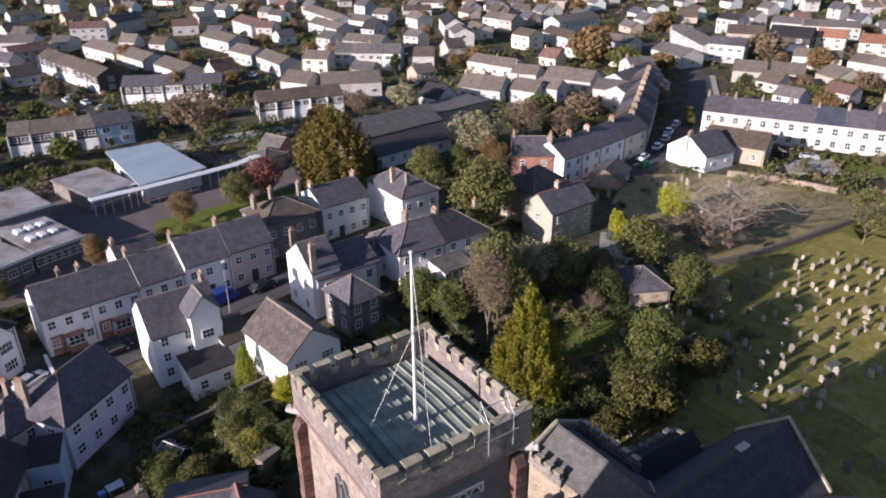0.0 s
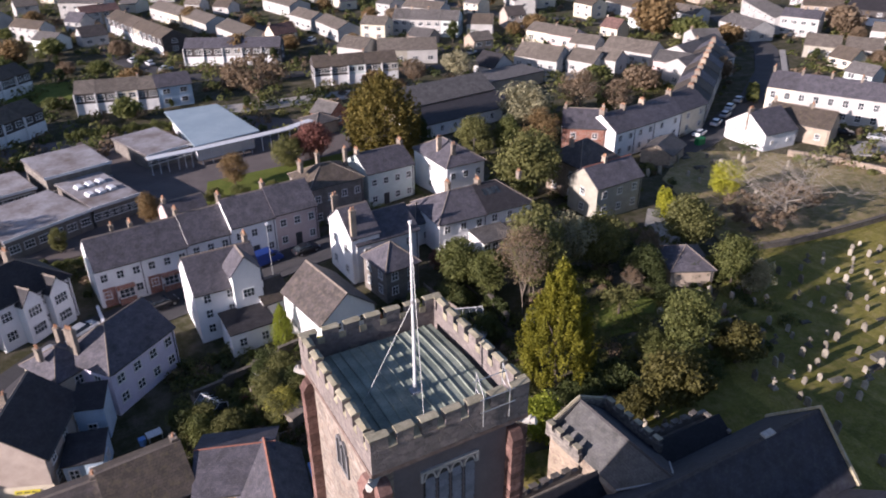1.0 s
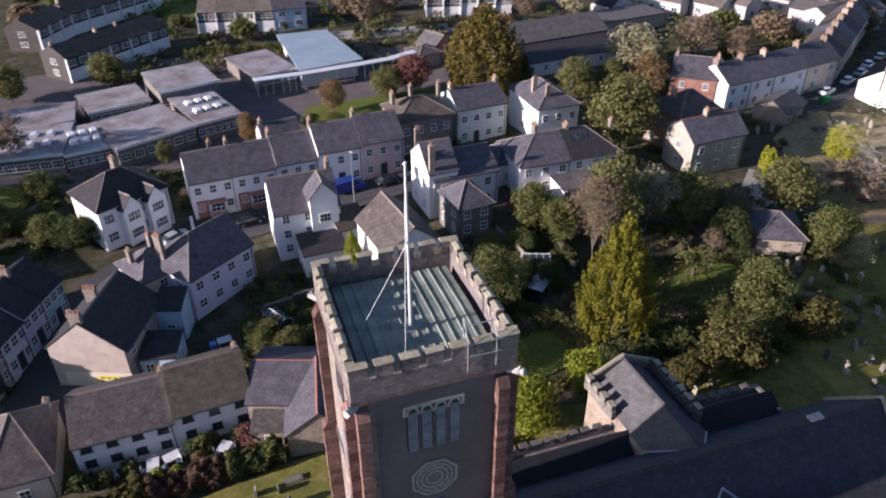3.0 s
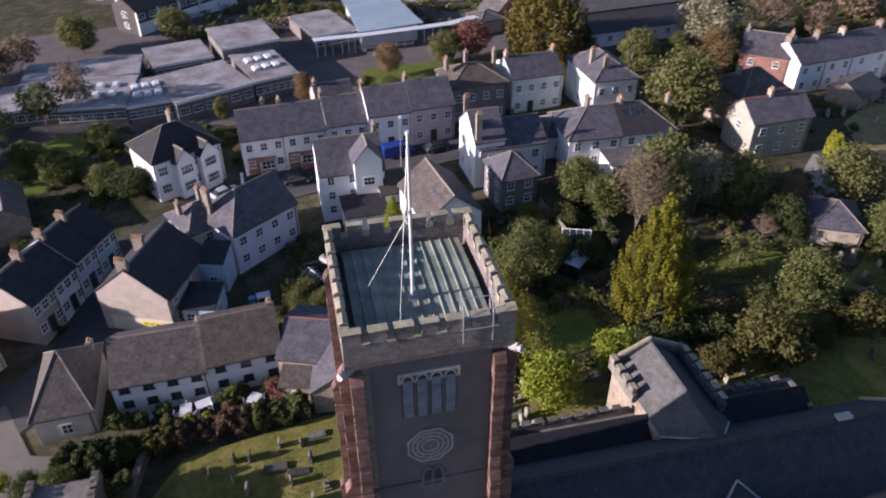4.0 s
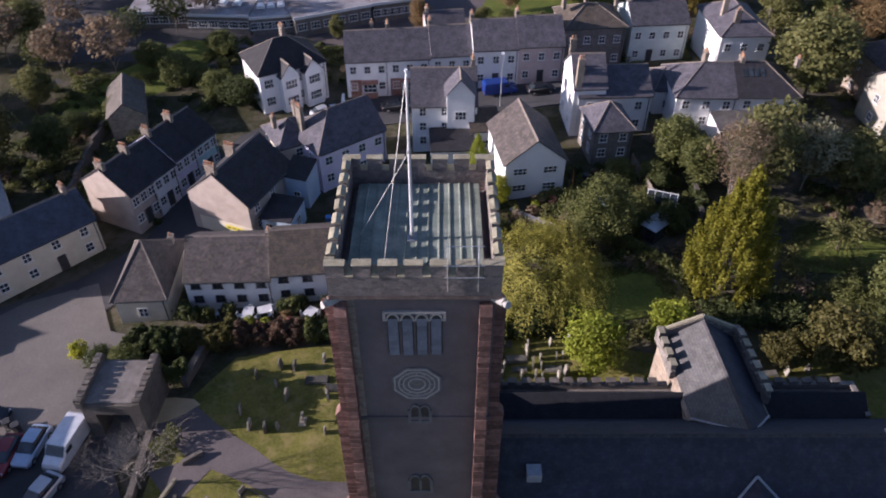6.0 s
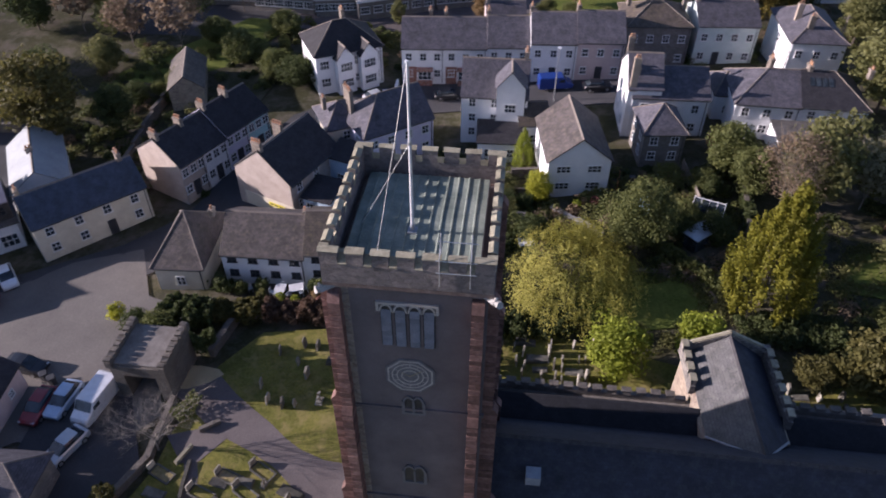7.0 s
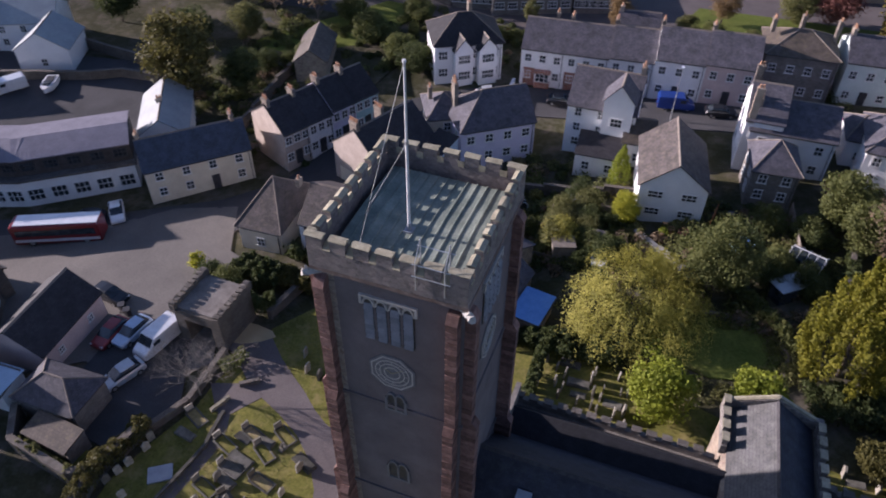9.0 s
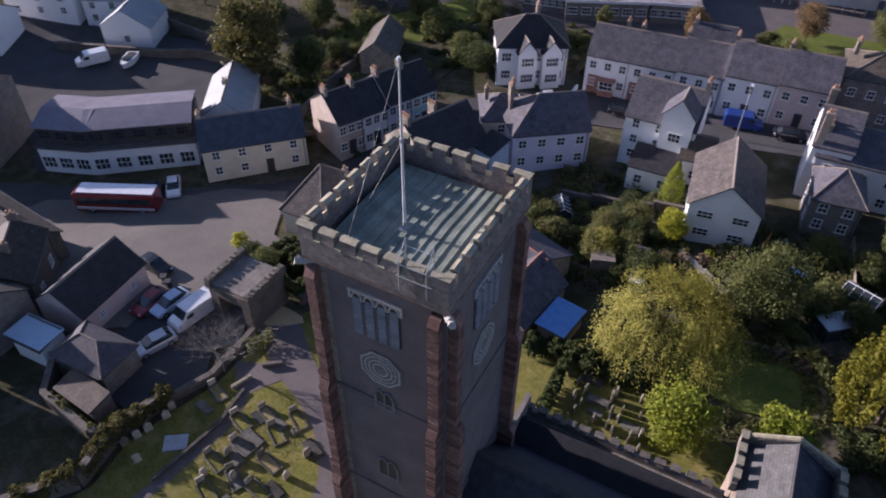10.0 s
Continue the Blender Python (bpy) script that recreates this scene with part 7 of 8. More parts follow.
tree(80.4, 64.9, 8.0, 8.6, "olive", "broad olive-green tree beside the drive")
tree(78.0, 54.3, 7.2, 6.6, "green", "rounded green holly tree")
tree(79.1, 51.4, 4.8, 5.0, "pale", "pale variegated shrub beside the holly", name="shrub", base=0.05, category="bush", leaf_size=0.2)
tree(51.1, 38.4, 6.4, 8.2, "rusty", "spreading clipped yew beside the church", base=0.25, leaf_size=0.17, density=1.3)
tree(47.0, 39.5, 3.2, 5.0, "rusty", "low clipped yew beside the church", base=0.1, density=1.2)
tree(64.1, 41.2, 4.4, 7.6, "rusty", "low spreading yew among graves", base=0.2, leaf_size=0.17, density=1.2)
tree(64.2, 66.0, 8.6, 8.0, "olive", "rounded olive-green garden tree near the lawn")
tree(60.7, 68.1, 7.0, 6.5, "olive", "olive-green garden tree near the lawn")
tree(58.8, 55.4, 4.4, 5.0, "olive", "spiky olive-green cordyline in the garden", "palm", "palm_tree")
tree(67.4, 60.4, 5.6, 5.5, "dark", "dark evergreen garden shrub by the garage", name="shrub", base=0.05, category="bush")
tree(71.9, 64.3, 5.0, 4.5, "brown", "bare brown garden shrub by the garage", "bare", "shrub", category="bush")
tree(64.4, 59.3, 3.5, 4.0, "brown", "bare brown garden shrub by the garage", "bare", "shrub", category="bush")
tree(45.0, 129.5, 7.6, 8.4, "purple", "copper-leaved cherry tree by the school", leaf_size=0.2)
tree(28.0, 123.6, 6.8, 5.6, "orange", "pale russet bare tree by the school", density=0.6)
tree(39.6, 128.6, 6.0, 6.6, "olive", "yellow-green rounded bush beside the school", name="bush", base=0.05, category="bush")
tree(12.0, 116.5, 5.5, 5.0, "orange", "russet shrub beside the school", name="shrub", base=0.05, category="bush")
tree(-2.1, 113.0, 4.5, 3.0, "olive", "slim olive shrub beside the school", name="shrub", base=0.05, category="bush")
tree(-9.4, 28.4, 8.0, 9.8, "pale", "bare pale ash tree beside the gatehouse", "bare", density=0.4)
tree(-20.1, 43.3, 2.6, 2.0, "yellow", "small golden topiary bush on the square", name="bush", base=0.1, category="bush")
tree(-44.0, 74.7, 14.5, 11.0, "rusty", "big dark evergreen above the shops", leaf_size=0.28)
tree(-36.0, 78.2, 8.0, 6.0, "dark", "dark evergreen in the old garden")
tree(20.3, 72.8, 6.0, 2.6, "lime", "slim lime-green conifer by the white houses", "cone", "conifer")
tree(22.3, 65.4, 4.6, 3.6, "yellow", "yellow-green rounded garden bush", name="bush", base=0.05, category="bush")
tree(16.0, 64.0, 3.6, 4.6, "olive", "straggling olive brown garden shrub", name="shrub", base=0.0, category="bush", density=0.8)
tree(-13.6, 91.1, 4.6, 6.6, "dark", "dark evergreen front garden bush", name="bush", base=0.05, category="bush")
tree(-17.6, 93.4, 4.4, 6.0, "green", "green garden bush behind the semis", name="bush", base=0.05, category="bush")
tree(-24.6, 97.3, 5.0, 7.0, "green", "green garden bush behind the semis", name="bush", base=0.05, category="bush")
tree(118.5, 51.0, 10.0, 9.0, "olive", "thin olive churchyard tree", "bare")
tree(97.5, 163.0, 9.0, 12.0, "pale", "pale bare roadside tree by the hall", "bare", density=1.4)
tree(86.0, 166.0, 7.5, 9.0, "brown", "brown bare roadside tree by the hall", "bare", density=1.1)
tree(73.0, 152.0, 4.5, 4.5, "yellow", "yellow-green roadside bush by the hall", name="bush", base=0.05, category="bush")
for i, (x, y, h_, w_, k_) in enumerate(((-62, 104, 8, 9, "dark"), (-54, 112, 7, 8, "olive"), (-47, 103, 6, 7, "green"), (-70, 92, 9, 9, "dark"), (-30, 102, 4.5, 6, "green"), (-52, 88, 7, 7, "dark"), (-44, 92, 6, 6, "olive"), (-20, 107, 4, 6, "green"), (-8, 104, 4, 5, "olive"), (-48, 140, 8, 9, "brown"), (-30, 150, 8, 9, "olive"), (-12, 152, 7, 8, "olive"))):
    tree(x, y, h_, w_, k_, f"{k_} leaved tree among the western gardens")
WOOD = random.Random(21)
for i in range(17):
    tree(WOOD.uniform(-74, -24), WOOD.uniform(98, 138), WOOD.uniform(7, 11), WOOD.uniform(7, 11), WOOD.choice(("brown", "brown", "rusty", "dark")), "bare brown tree of the wood beyond the gardens", "bare", density=0.8, group="wood beyond the gardens", cap=2500)
SHRUB_SPOTS = random.Random(4)
for cx, cy, n, spread, kinds in ((13.0, 63.5, 26, 8.0, ("olive", "green", "dark", "willow")), (20.0, 60.1, 10, 5.0, ("green", "dark", "olive")), (48.8, 58.2, 6, 3.0, ("green", "olive")), (71.5, 57.6, 8, 6.0, ("dark", "green")), (39.4, 60.4, 8, 4.5, ("dark", "green")),
                                 (56.1, 42.3, 8, 6.0, ("dark", "green")), (-15.3, 41.6, 5, 2.5, ("dark", "green")), (39.4, 66.3, 5, 3.5, ("green", "dark")), (-37.9, 86.8, 8, 8.0, ("green", "dark", "olive")), (-13.4, 99.2, 8, 8.0, ("green", "olive")), (27.0, 118.0, 8, 8.0, ("olive", "green")), (29.9, 111.7, 8, 10.0, ("green", "olive"))):
    for i in range(n):
        s = SHRUB_SPOTS.uniform(1.4, 3.6)
        k_ = SHRUB_SPOTS.choice(kinds)
        tree(cx + SHRUB_SPOTS.uniform(-1, 1) * spread, cy + SHRUB_SPOTS.uniform(-1, 1) * spread * 0.6, s, s * 1.2, k_, {"dark": "dark evergreen leaved garden shrub", "green": "mid green leafy garden shrub"}.get(k_, "straggling olive brown garden shrub"), name="shrub", base=0.0, density=0.7, category="bush", group="garden shrubs")
hedge([(-15.2, 44.6), (-12.6, 43.6), (-9.8, 43.8)], 3.6, 2.9, "dark", "dense dark evergreen shrubbery beside the gatehouse", per_metre=900)
hedge([(-9.8, 44.4), (-4.6, 44.9)], 3.0, 2.4, "rusty", "thick brownish evergreen hedge along the churchyard", per_metre=800)
hedge([(2.2, 45.2), (7.4, 45.4)], 2.8, 2.4, "green", "thick green hedge along the churchyard", per_metre=800)
hedge([(-4.8, 44.9), (2.4, 45.2)], 2.8, 2.3, "beech", "reddish brown beech hedge beside the cottages", per_metre=800)
hedge([(-11.1, 23.7), (-12.3, 18.4), (-11.8, 13.9), (-14.2, 9.8)], 1.9, 2.3, "rusty", "ivy over the rough churchyard wall", per_metre=420, size=0.12)
hedge([(-20.4, 18.1), (-13.7, 17.2)], 1.0, 2.1, "olive", "ivy over the mossy yard wall", size=0.12)
hedge([(45.7, 73.7), (46.1, 67.0), (45.4, 60.3)], 1.6, 2.0, "dark", "dark clipped hedge on the garden wall")
hedge([(82.9, 70.4), (86.1, 76.4)], 2.2, 4.4, "yellow", "tall clipped yellow-green hedge")
hedge([(20.0, 43.4), (25.9, 43.9)], 1.6, 1.8, "dark", "dark hedge below the willow")
# made-up hedge that keeps the low sun off the grave plot
hedge([(18.9, 36.2), (18.8, 43.0)], 1.3, 1.9, "dark", "dark hedge added at the plot's end to shade the graves")
hedge([(41.1, 50.6), (37.0, 55.6), (30.7, 59.4)], 1.8, 1.4, "green", "planted border round the lawn")
hedge([(26.0, 111.7), (40.0, 115.5), (52.0, 117.5)], 2.5, 2.0, "green", "long green hedge behind the houses")
hedge([(-14.4, 104.0), (1.9, 107.2), (14.0, 109.6)], 2.0, 1.8, "green", "long green hedge behind the terrace")
hedge([(3.0, 166.0), (22.0, 163.0), (34.0, 160.0)], 3.0, 2.4, "green", "long green hedge above the school")
hedge([(200.0, 122.0), (212.0, 113.0), (224.0, 103.0)], 6.0, 2.2, "olive", "rough bank below the bungalows", per_metre=120, size=0.3)
hedge([(150.0, 112.0), (160.0, 120.0)], 3.0, 2.0, "green", "green bank beside the street", per_metre=120, size=0.3)

# far trees: four shapes, each set down many times
FAR_TREES = [tree(182, 180, 13, 16, "orange", "russet tree among the far houses", cap=1500), tree(186, 167, 8.0, 13, "green", "green tree among the far houses", cap=1500), tree(238, 150, 9.5, 16, "brown", "brown tree among the far houses", density=0.8, cap=1500), tree(120, 205, 7.5, 4.5, "dark", "dark tree among the far houses", cap=1500)]
SPOT = random.Random(77)
for i in range(190):
    a, d = radians(SPOT.uniform(8, 92)), SPOT.uniform(165, 480)
    s = SPOT.uniform(0.28, 0.62)
    src = SPOT.choice(FAR_TREES)
    if not off_road(d * math.cos(a), d * math.sin(a), 9.0):
        continue
    copy_thing(src, pose(d * math.cos(a), d * math.sin(a), -0.1, 0, 0, SPOT.uniform(0, 360)) @ Matrix.Diagonal((s, s, s * SPOT.uniform(0.8, 1.2), 1)))
for x, y, s, k_ in ((190, 178, 0.7, 1), (208, 118, 0.5, 2), (214, 110, 0.5, 1), (222, 106, 0.6, 2), (135, 134, 0.7, 2), (140, 140, 0.6, 1), (128, 143, 0.7, 1), (66, 200, 0.5, 3), (76, 160, 0.5, 2), (-8, 232, 0.7, 1), (-16, 226, 0.6, 2), (-26, 216, 0.7, 1), (-34, 206, 0.6, 2), (-4, 244, 0.6, 0), (6, 252, 0.7, 1), (-20, 240, 0.7, 2), (-36, 226, 0.8, 1), (8, 226, 0.4, 2), (16, 222, 0.5, 1), (2, 192, 0.4, 1), (10, 196, 0.4, 2), (30, 192, 0.4, 1), (44, 188, 0.4, 2), (56, 190, 0.4, 1)):
    copy_thing(FAR_TREES[k_], pose(x, y, -0.1, 0, 0, x * 7) @ Matrix.Diagonal((s, s, s, 1)))

rng = np.random.default_rng(3)
n_ = 4200
ang, dist = np.radians(rng.uniform(8, 94, n_)), rng.uniform(150, 480, n_)
cen = np.stack([np.cos(ang) * dist, np.sin(ang) * dist, np.zeros(n_)], 1)
keep = np.array([all((x - p) ** 2 + (y - q) ** 2 > (r + 1.0) ** 2 for p, q, r in TAKEN) and off_road(x, y, 7.0) for x, y, _ in cen])
cen = cen[keep]
pick = np.repeat(np.arange(len(cen)), 44)
d = rng.normal(size=(len(pick), 3))
d /= np.linalg.norm(d, axis=1)[:, None]
d[:, 2] = abs(d[:, 2])
rad = rng.uniform(0.6, 1.0, len(cen)) * rng.uniform(1.0, 3.6, len(cen))
pos = cen[pick] + d * (rad[pick] * rng.uniform(0.6, 1.0, len(pick)))[:, None]
half = rng.random(len(cen))[pick]
for k_, lo, hi in (("green", 0.0, 0.3), ("olive", 0.3, 0.6), ("brown", 0.6, 0.8), ("dark", 0.8, 1.01)):
    m_ = (half >= lo) & (half < hi)
    tagged(part("garden_shrubbery", quad_cloud("garden_shrubbery", pos[m_], rng.uniform(0.3, 0.55, m_.sum()), LEAVES[k_], rng, d[m_]), None), "loose garden shrubs between the far houses", "shrubbery", kind="stuff")

spots = ((8, 55, 24, 66, 150), (24, 52, 46, 66, 90), (46, 40, 78, 64, 170), (60, 62, 92, 76, 90), (24, 100, 62, 118, 130), (-44, 66, -18, 100, 260), (44, 70, 70, 80, 60), (64, 84, 100, 104, 110), (60, 104, 120, 128, 160), (-8, 98, 22, 112, 90), (20, 62, 34, 68, 30), (7, 60, 24, 76, 200), (-4, 52, 8, 60, 60), (30, 60, 44, 72, 90), (130, 120, 160, 150, 60), (-24, 98, -6, 112, 50))
cen = np.concatenate([np.stack([rng.uniform(x0, x1, n), rng.uniform(y0, y1, n), np.zeros(n)], 1) for x0, y0, x1, y1, n in spots])
cen[:, 2] = ground(cen[:, 0], cen[:, 1])
cen = cen[np.array([all((x - p) ** 2 + (y - q) ** 2 > (r * 0.75) ** 2 for p, q, r in TAKEN) and not (53 < x < 71 and 51.5 < y < 61) for x, y, _ in cen])]
pick = np.repeat(np.arange(len(cen)), 150)
d = rng.normal(size=(len(pick), 3))
d /= np.linalg.norm(d, axis=1)[:, None]
d[:, 2] = abs(d[:, 2])
rad = rng.uniform(0.4, 1.5, len(cen))
pos = cen[pick] + d * (rad[pick] * rng.uniform(0.5, 1.0, len(pick)))[:, None]
half = rng.random(len(cen))[pick]
for k_, lo, hi in (("green", 0.0, 0.35), ("olive", 0.35, 0.65), ("dark", 0.65, 0.9), ("brown", 0.9, 1.01)):
    m_ = (half >= lo) & (half < hi)
    tagged(part("garden_undergrowth", quad_cloud("garden_undergrowth", pos[m_], rng.uniform(0.1, 0.22, m_.sum()), LEAVES[k_], rng, d[m_]), None), "tangled low garden undergrowth between the houses", "undergrowth", kind="stuff")


def tufts(label, spots, size, leaf):
    """Uneven tufts of grass over the near graveyard lawns."""
    pos = []
    for x0, y0, x1, y1, n in spots:
        pos.append(np.stack([rng.uniform(x0, x1, n), rng.uniform(y0, y1, n), np.full(n, 0.05)], 1))
    pos = np.concatenate(pos)
    pos[:, 2] += ground(pos[:, 0], pos[:, 1])
    tagged(part("grass_tufts", quad_cloud("grass_tufts", pos, rng.uniform(0.6, 1.4, len(pos)) * size, LEAVES[leaf], rng, np.tile((0.0, 0.0, 0.9), (len(pos), 1))), None), label, "grass", kind="stuff")


tufts("green tufts in the churchyard grass", ((-4, 33.5, 9, 42, 2600), (-8, 17.5, 3, 26, 2600), (18.8, 35, 30, 43.5, 1600), (62, 28, 115, 54, 5000)), 0.06, "olive")


# ---------------------------------------------------------------- graves
def stone_mesh(kind):
    bm = bmesh.new()
    if kind == 0:
        out = [(-0.32, -0.2), (0.32, -0.2), (0.32, 0.85)] + [(0.32 * math.cos(a), 0.85 + 0.28 * math.sin(a)) for a in (0.5, 1.0, 1.57, 2.1, 2.6)] + [(-0.32, 0.85)]
        extrude_y(bm, out, -0.07, 0.07)
    elif kind == 1:
        extrude_y(bm, [(-0.34, -0.2), (0.34, -0.2), (0.34, 0.9), (0.2, 1.0), (0, 1.22), (-0.2, 1.0), (-0.34, 0.9)], -0.08, 0.08)
    elif kind == 2:
        for s in ((-0.42, 0.42, -0.3, 0.3, -0.1, 0.18), (-0.3, 0.3, -0.2, 0.2, 0.183, 0.36), (-0.09, 0.09, -0.08, 0.08, 0.363, 1.35), (-0.36, -0.092, -0.08, 0.08, 0.92, 1.1), (0.092, 0.36, -0.08, 0.08, 0.92, 1.1)):
            box(bm, *s)
    elif kind == 3:
        for s in ((-0.42, 0.42, -0.95, 0.95, -0.1, 0.16), (-0.33, 0.33, -0.85, 0.85, 0.163, 0.26)):
            box(bm, *s)
    else:
        for s in ((-0.45, 0.45, -0.9, 0.9, -0.1, 0.55), (-0.54, 0.54, -1.0, 1.0, 0.553, 0.68)):
            box(bm, *s)
    return uneven(bm, 0.012, kind)


GRAVE_WORDS = ("round-topped grey headstone", "shouldered grey headstone", "stone cross on a stepped base", "flat stone grave ledger", "stone chest tomb")
GRAVES = []
for kind in range(5):
    g = part("headstone" if kind < 2 else ("grave_cross" if kind == 2 else ("ledger_stone" if kind == 3 else "chest_tomb")), stone_mesh(kind), HEADSTONE if kind < 3 else MOSSY_STONE, at=pose(70 + kind * 2.5, 30 + kind, 0.02 + ground(70 + kind * 2.5, 30 + kind), 0, 0, 85))
    GRAVES.append(tagged(g, GRAVE_WORDS[kind] + " leaning in the churchyard grass", "grave", "graves in the churchyard"))
YARD = random.Random(5)


def graves(x0, y0, x1, y1, n_x, n_y, turn, skip=0.25, tall=1.0, kinds=(0, 0, 1, 1, 2, 0, 1, 3)):
    for i in range(n_x):
        for j in range(n_y):
            if YARD.random() < skip:
                continue
            x = x0 + (x1 - x0) * (i + 0.5 + YARD.uniform(-0.38, 0.38)) / n_x
            y = y0 + (y1 - y0) * (j + 0.5 + YARD.uniform(-0.38, 0.38)) / n_y
            s = tall * YARD.uniform(0.75, 1.3)
            copy_thing(GRAVES[YARD.choice(kinds)], pose(x, y, 0.02 + ground(x, y), YARD.uniform(-7, 7), YARD.uniform(-5, 5), turn + YARD.uniform(-9, 9)) @ Matrix.Diagonal((s, s, s, 1)))


graves(62, 30, 112, 54, 19, 10, 85, 0.25, 0.9, (0, 0, 1, 1, 1, 0, 2, 1, 0, 3))
graves(60, 6, 118, 29, 11, 5, 85, 0.3, 1.1, (0, 1, 0, 1, 3))
graves(94, 78, 124, 94, 8, 5, 85, 0.35, 1.1)
graves(86, 62, 112, 76, 7, 3, 85, 0.35, 1.1)
graves(-3, 33, 8.5, 43, 6, 4, 88, 0.3, 0.95)
graves(-4.2, 16, 3.5, 26.5, 4, 6, 75, 0.34, 0.9, (0, 1, 3, 3, 1, 3, 2, 0))
for x, y, k_ in ((-10.1, 21.8, 1), (-10.4, 22.8, 0), (-10.5, 20.1, 1), (-10.8, 19.1, 0), (-11.2, 18.1, 1), (-9.0, 17.4, 0), (-7.9, 24.2, 3)):
    copy_thing(GRAVES[k_], pose(x, y, 0.02 + ground(x, y), 3, -2, 66 + 5 * k_))
graves(18.8, 36.5, 28, 43, 8, 5, 88, 0.12, 0.95, (0, 0, 1, 0, 1, 1, 3))
graves(41.5, 35.5, 50, 39, 5, 2, 88, 0.2, 0.9)


# ---------------------------------------------------------------- vehicles
def wheel_mesh():
    if "wheel" not in SHARED:
        bm = bmesh.new()
        tube(bm, (0, -0.1, 0), (0, 0.1, 0), 0.32, 0.32, 14)
        me = bpy.data.meshes.new("tyre")
        bmesh.ops.recalc_face_normals(bm, faces=bm.faces)
        bm.to_mesh(me)
        bm.free()
        me.materials.append(TYRE)
        bm = bmesh.new()
        tube(bm, (0, -0.115, 0), (0, 0.115, 0), 0.2, 0.2, 10)
        rim = bpy.data.meshes.new("rim")
        bmesh.ops.recalc_face_normals(bm, faces=bm.faces)
        bm.to_mesh(rim)
        bm.free()
        rim.materials.append(ALLOY)
        SHARED["wheel"] = me, rim
    return SHARED["wheel"]


def loft(bm, sections):
    """A skin over cross sections (x, half width at foot, half width at top, z foot, z top)."""
    rings = []
    for x, wf, wt, zf, zt in sections:
        e = min(0.12, (zt - zf) * 0.3)
        rings.append([bm.verts.new(c) for c in ((x, -wf, zf), (x, wf, zf), (x, wf, zt - e - 0.02), (x, wt, zt), (x, -wt, zt), (x, -wf, zt - e - 0.02))])
    for a, b in zip(rings, rings[1:]):
        for i in range(6):
            bm.faces.new((a[i], a[(i + 1) % 6], b[(i + 1) % 6], b[i]))
    bm.faces.new(rings[0][::-1])
    bm.faces.new(rings[-1])


def car(x, y, turn, paint, label, van=False, z=0.03):
    c = thing("van" if van else "car", label, "van" if van else "car", x, y, z, turn, "parked vehicles")
    bm = bmesh.new()
    if van:
        loft(bm, [(-2.5, 0.9, 0.85, 0.3, 1.9), (-2.3, 0.95, 0.9, 0.28, 2.05), (1.0, 0.95, 0.9, 0.28, 2.05), (1.65, 0.95, 0.88, 0.28, 1.3), (2.35, 0.9, 0.8, 0.3, 1.05), (2.55, 0.82, 0.7, 0.35, 0.8)])
    else:
        loft(bm, [(-2.1, 0.78, 0.66, 0.38, 0.8), (-1.95, 0.86, 0.74, 0.3, 0.98), (-0.9, 0.88, 0.78, 0.26, 0.98), (0.9, 0.88, 0.78, 0.26, 0.96), (1.85, 0.84, 0.7, 0.3, 0.82), (2.1, 0.72, 0.58, 0.38, 0.66)])
    part("body", bm, PAINTS[paint], c)
    if van:
        for s in (-1, 1):
            part("side_window", boxes((0.45, 1.25, s * 0.94 - 0.02, s * 0.94 + 0.02, 1.25, 1.72)), GLASS, c)
        bm = bmesh.new()
        v = [bm.verts.new(p) for p in ((1.06, -0.8, 2.01), (1.06, 0.8, 2.01), (1.66, 0.82, 1.33), (1.66, -0.82, 1.33))]
        w = [bm.verts.new(q.co + Vector((0.03, 0, 0.03))) for q in v]
        bm.faces.new(v), bm.faces.new(w[::-1])
        for i in range(4):
            bm.faces.new((v[i], v[(i + 1) % 4], w[(i + 1) % 4], w[i]))
        part("windscreen", bm, GLASS, c)
    else:
        bm = bmesh.new()
        loft(bm, [(-1.75, 0.72, 0.6, 0.9, 1.02), (-1.2, 0.76, 0.6, 0.9, 1.4), (0.25, 0.76, 0.6, 0.9, 1.44), (1.05, 0.74, 0.62, 0.88, 0.98)])
        part("glasshouse", bm, GLASS, c)
        bm = bmesh.new()
        loft(bm, [(-1.22, 0.6, 0.54, 1.36, 1.44), (-0.5, 0.62, 0.56, 1.40, 1.49), (0.22, 0.6, 0.54, 1.38, 1.47)])
        part("roof_panel", bm, PAINTS[paint], c)
    tyre, rim = wheel_mesh()
    for wx in ((-1.5, 1.6) if van else (-1.3, 1.3)):
        for wy in (-0.8, 0.8):
            w = part("wheel", tyre, None, c, at=(wx, wy, 0.32))
            part("rim", rim, None, w)
    xf = 2.5 if van else 2.02
    for s in (-1, 1):
        part("headlight", boxes((xf - 0.12, xf + 0.02, s * 0.62 - 0.14, s * 0.62 + 0.14, 0.58, 0.74)), WHITE_METAL, c)
        part("tail_light", boxes((-xf - 0.06, -xf + 0.06, s * 0.66 - 0.1, s * 0.66 + 0.1, 0.66, 0.86)), PAINTS["red"], c)
    return c


car(-16.9, 32.4, -100, "white", "white van parked beside the gatehouse", True)
car(-20.1, 32.4, -96, "blue", "pale silver-blue car in the parking yard")
car(-22.0, 31.5, -92, "red", "dark red car in the shaded yard")
car(-17.3, 27.5, -110, "silver", "silver-blue car in the parking yard")
car(-26.0, 36.1, -8, "black", "black car on the square by the barn")
car(-36.4, 49.0, -46, "white", "white car parked by the shops")
car(-39.3, 47.1, -150, "black", "dark car parked by the shops")
car(-71.2, 67.2, -120, "white", "white van in the yard", True)
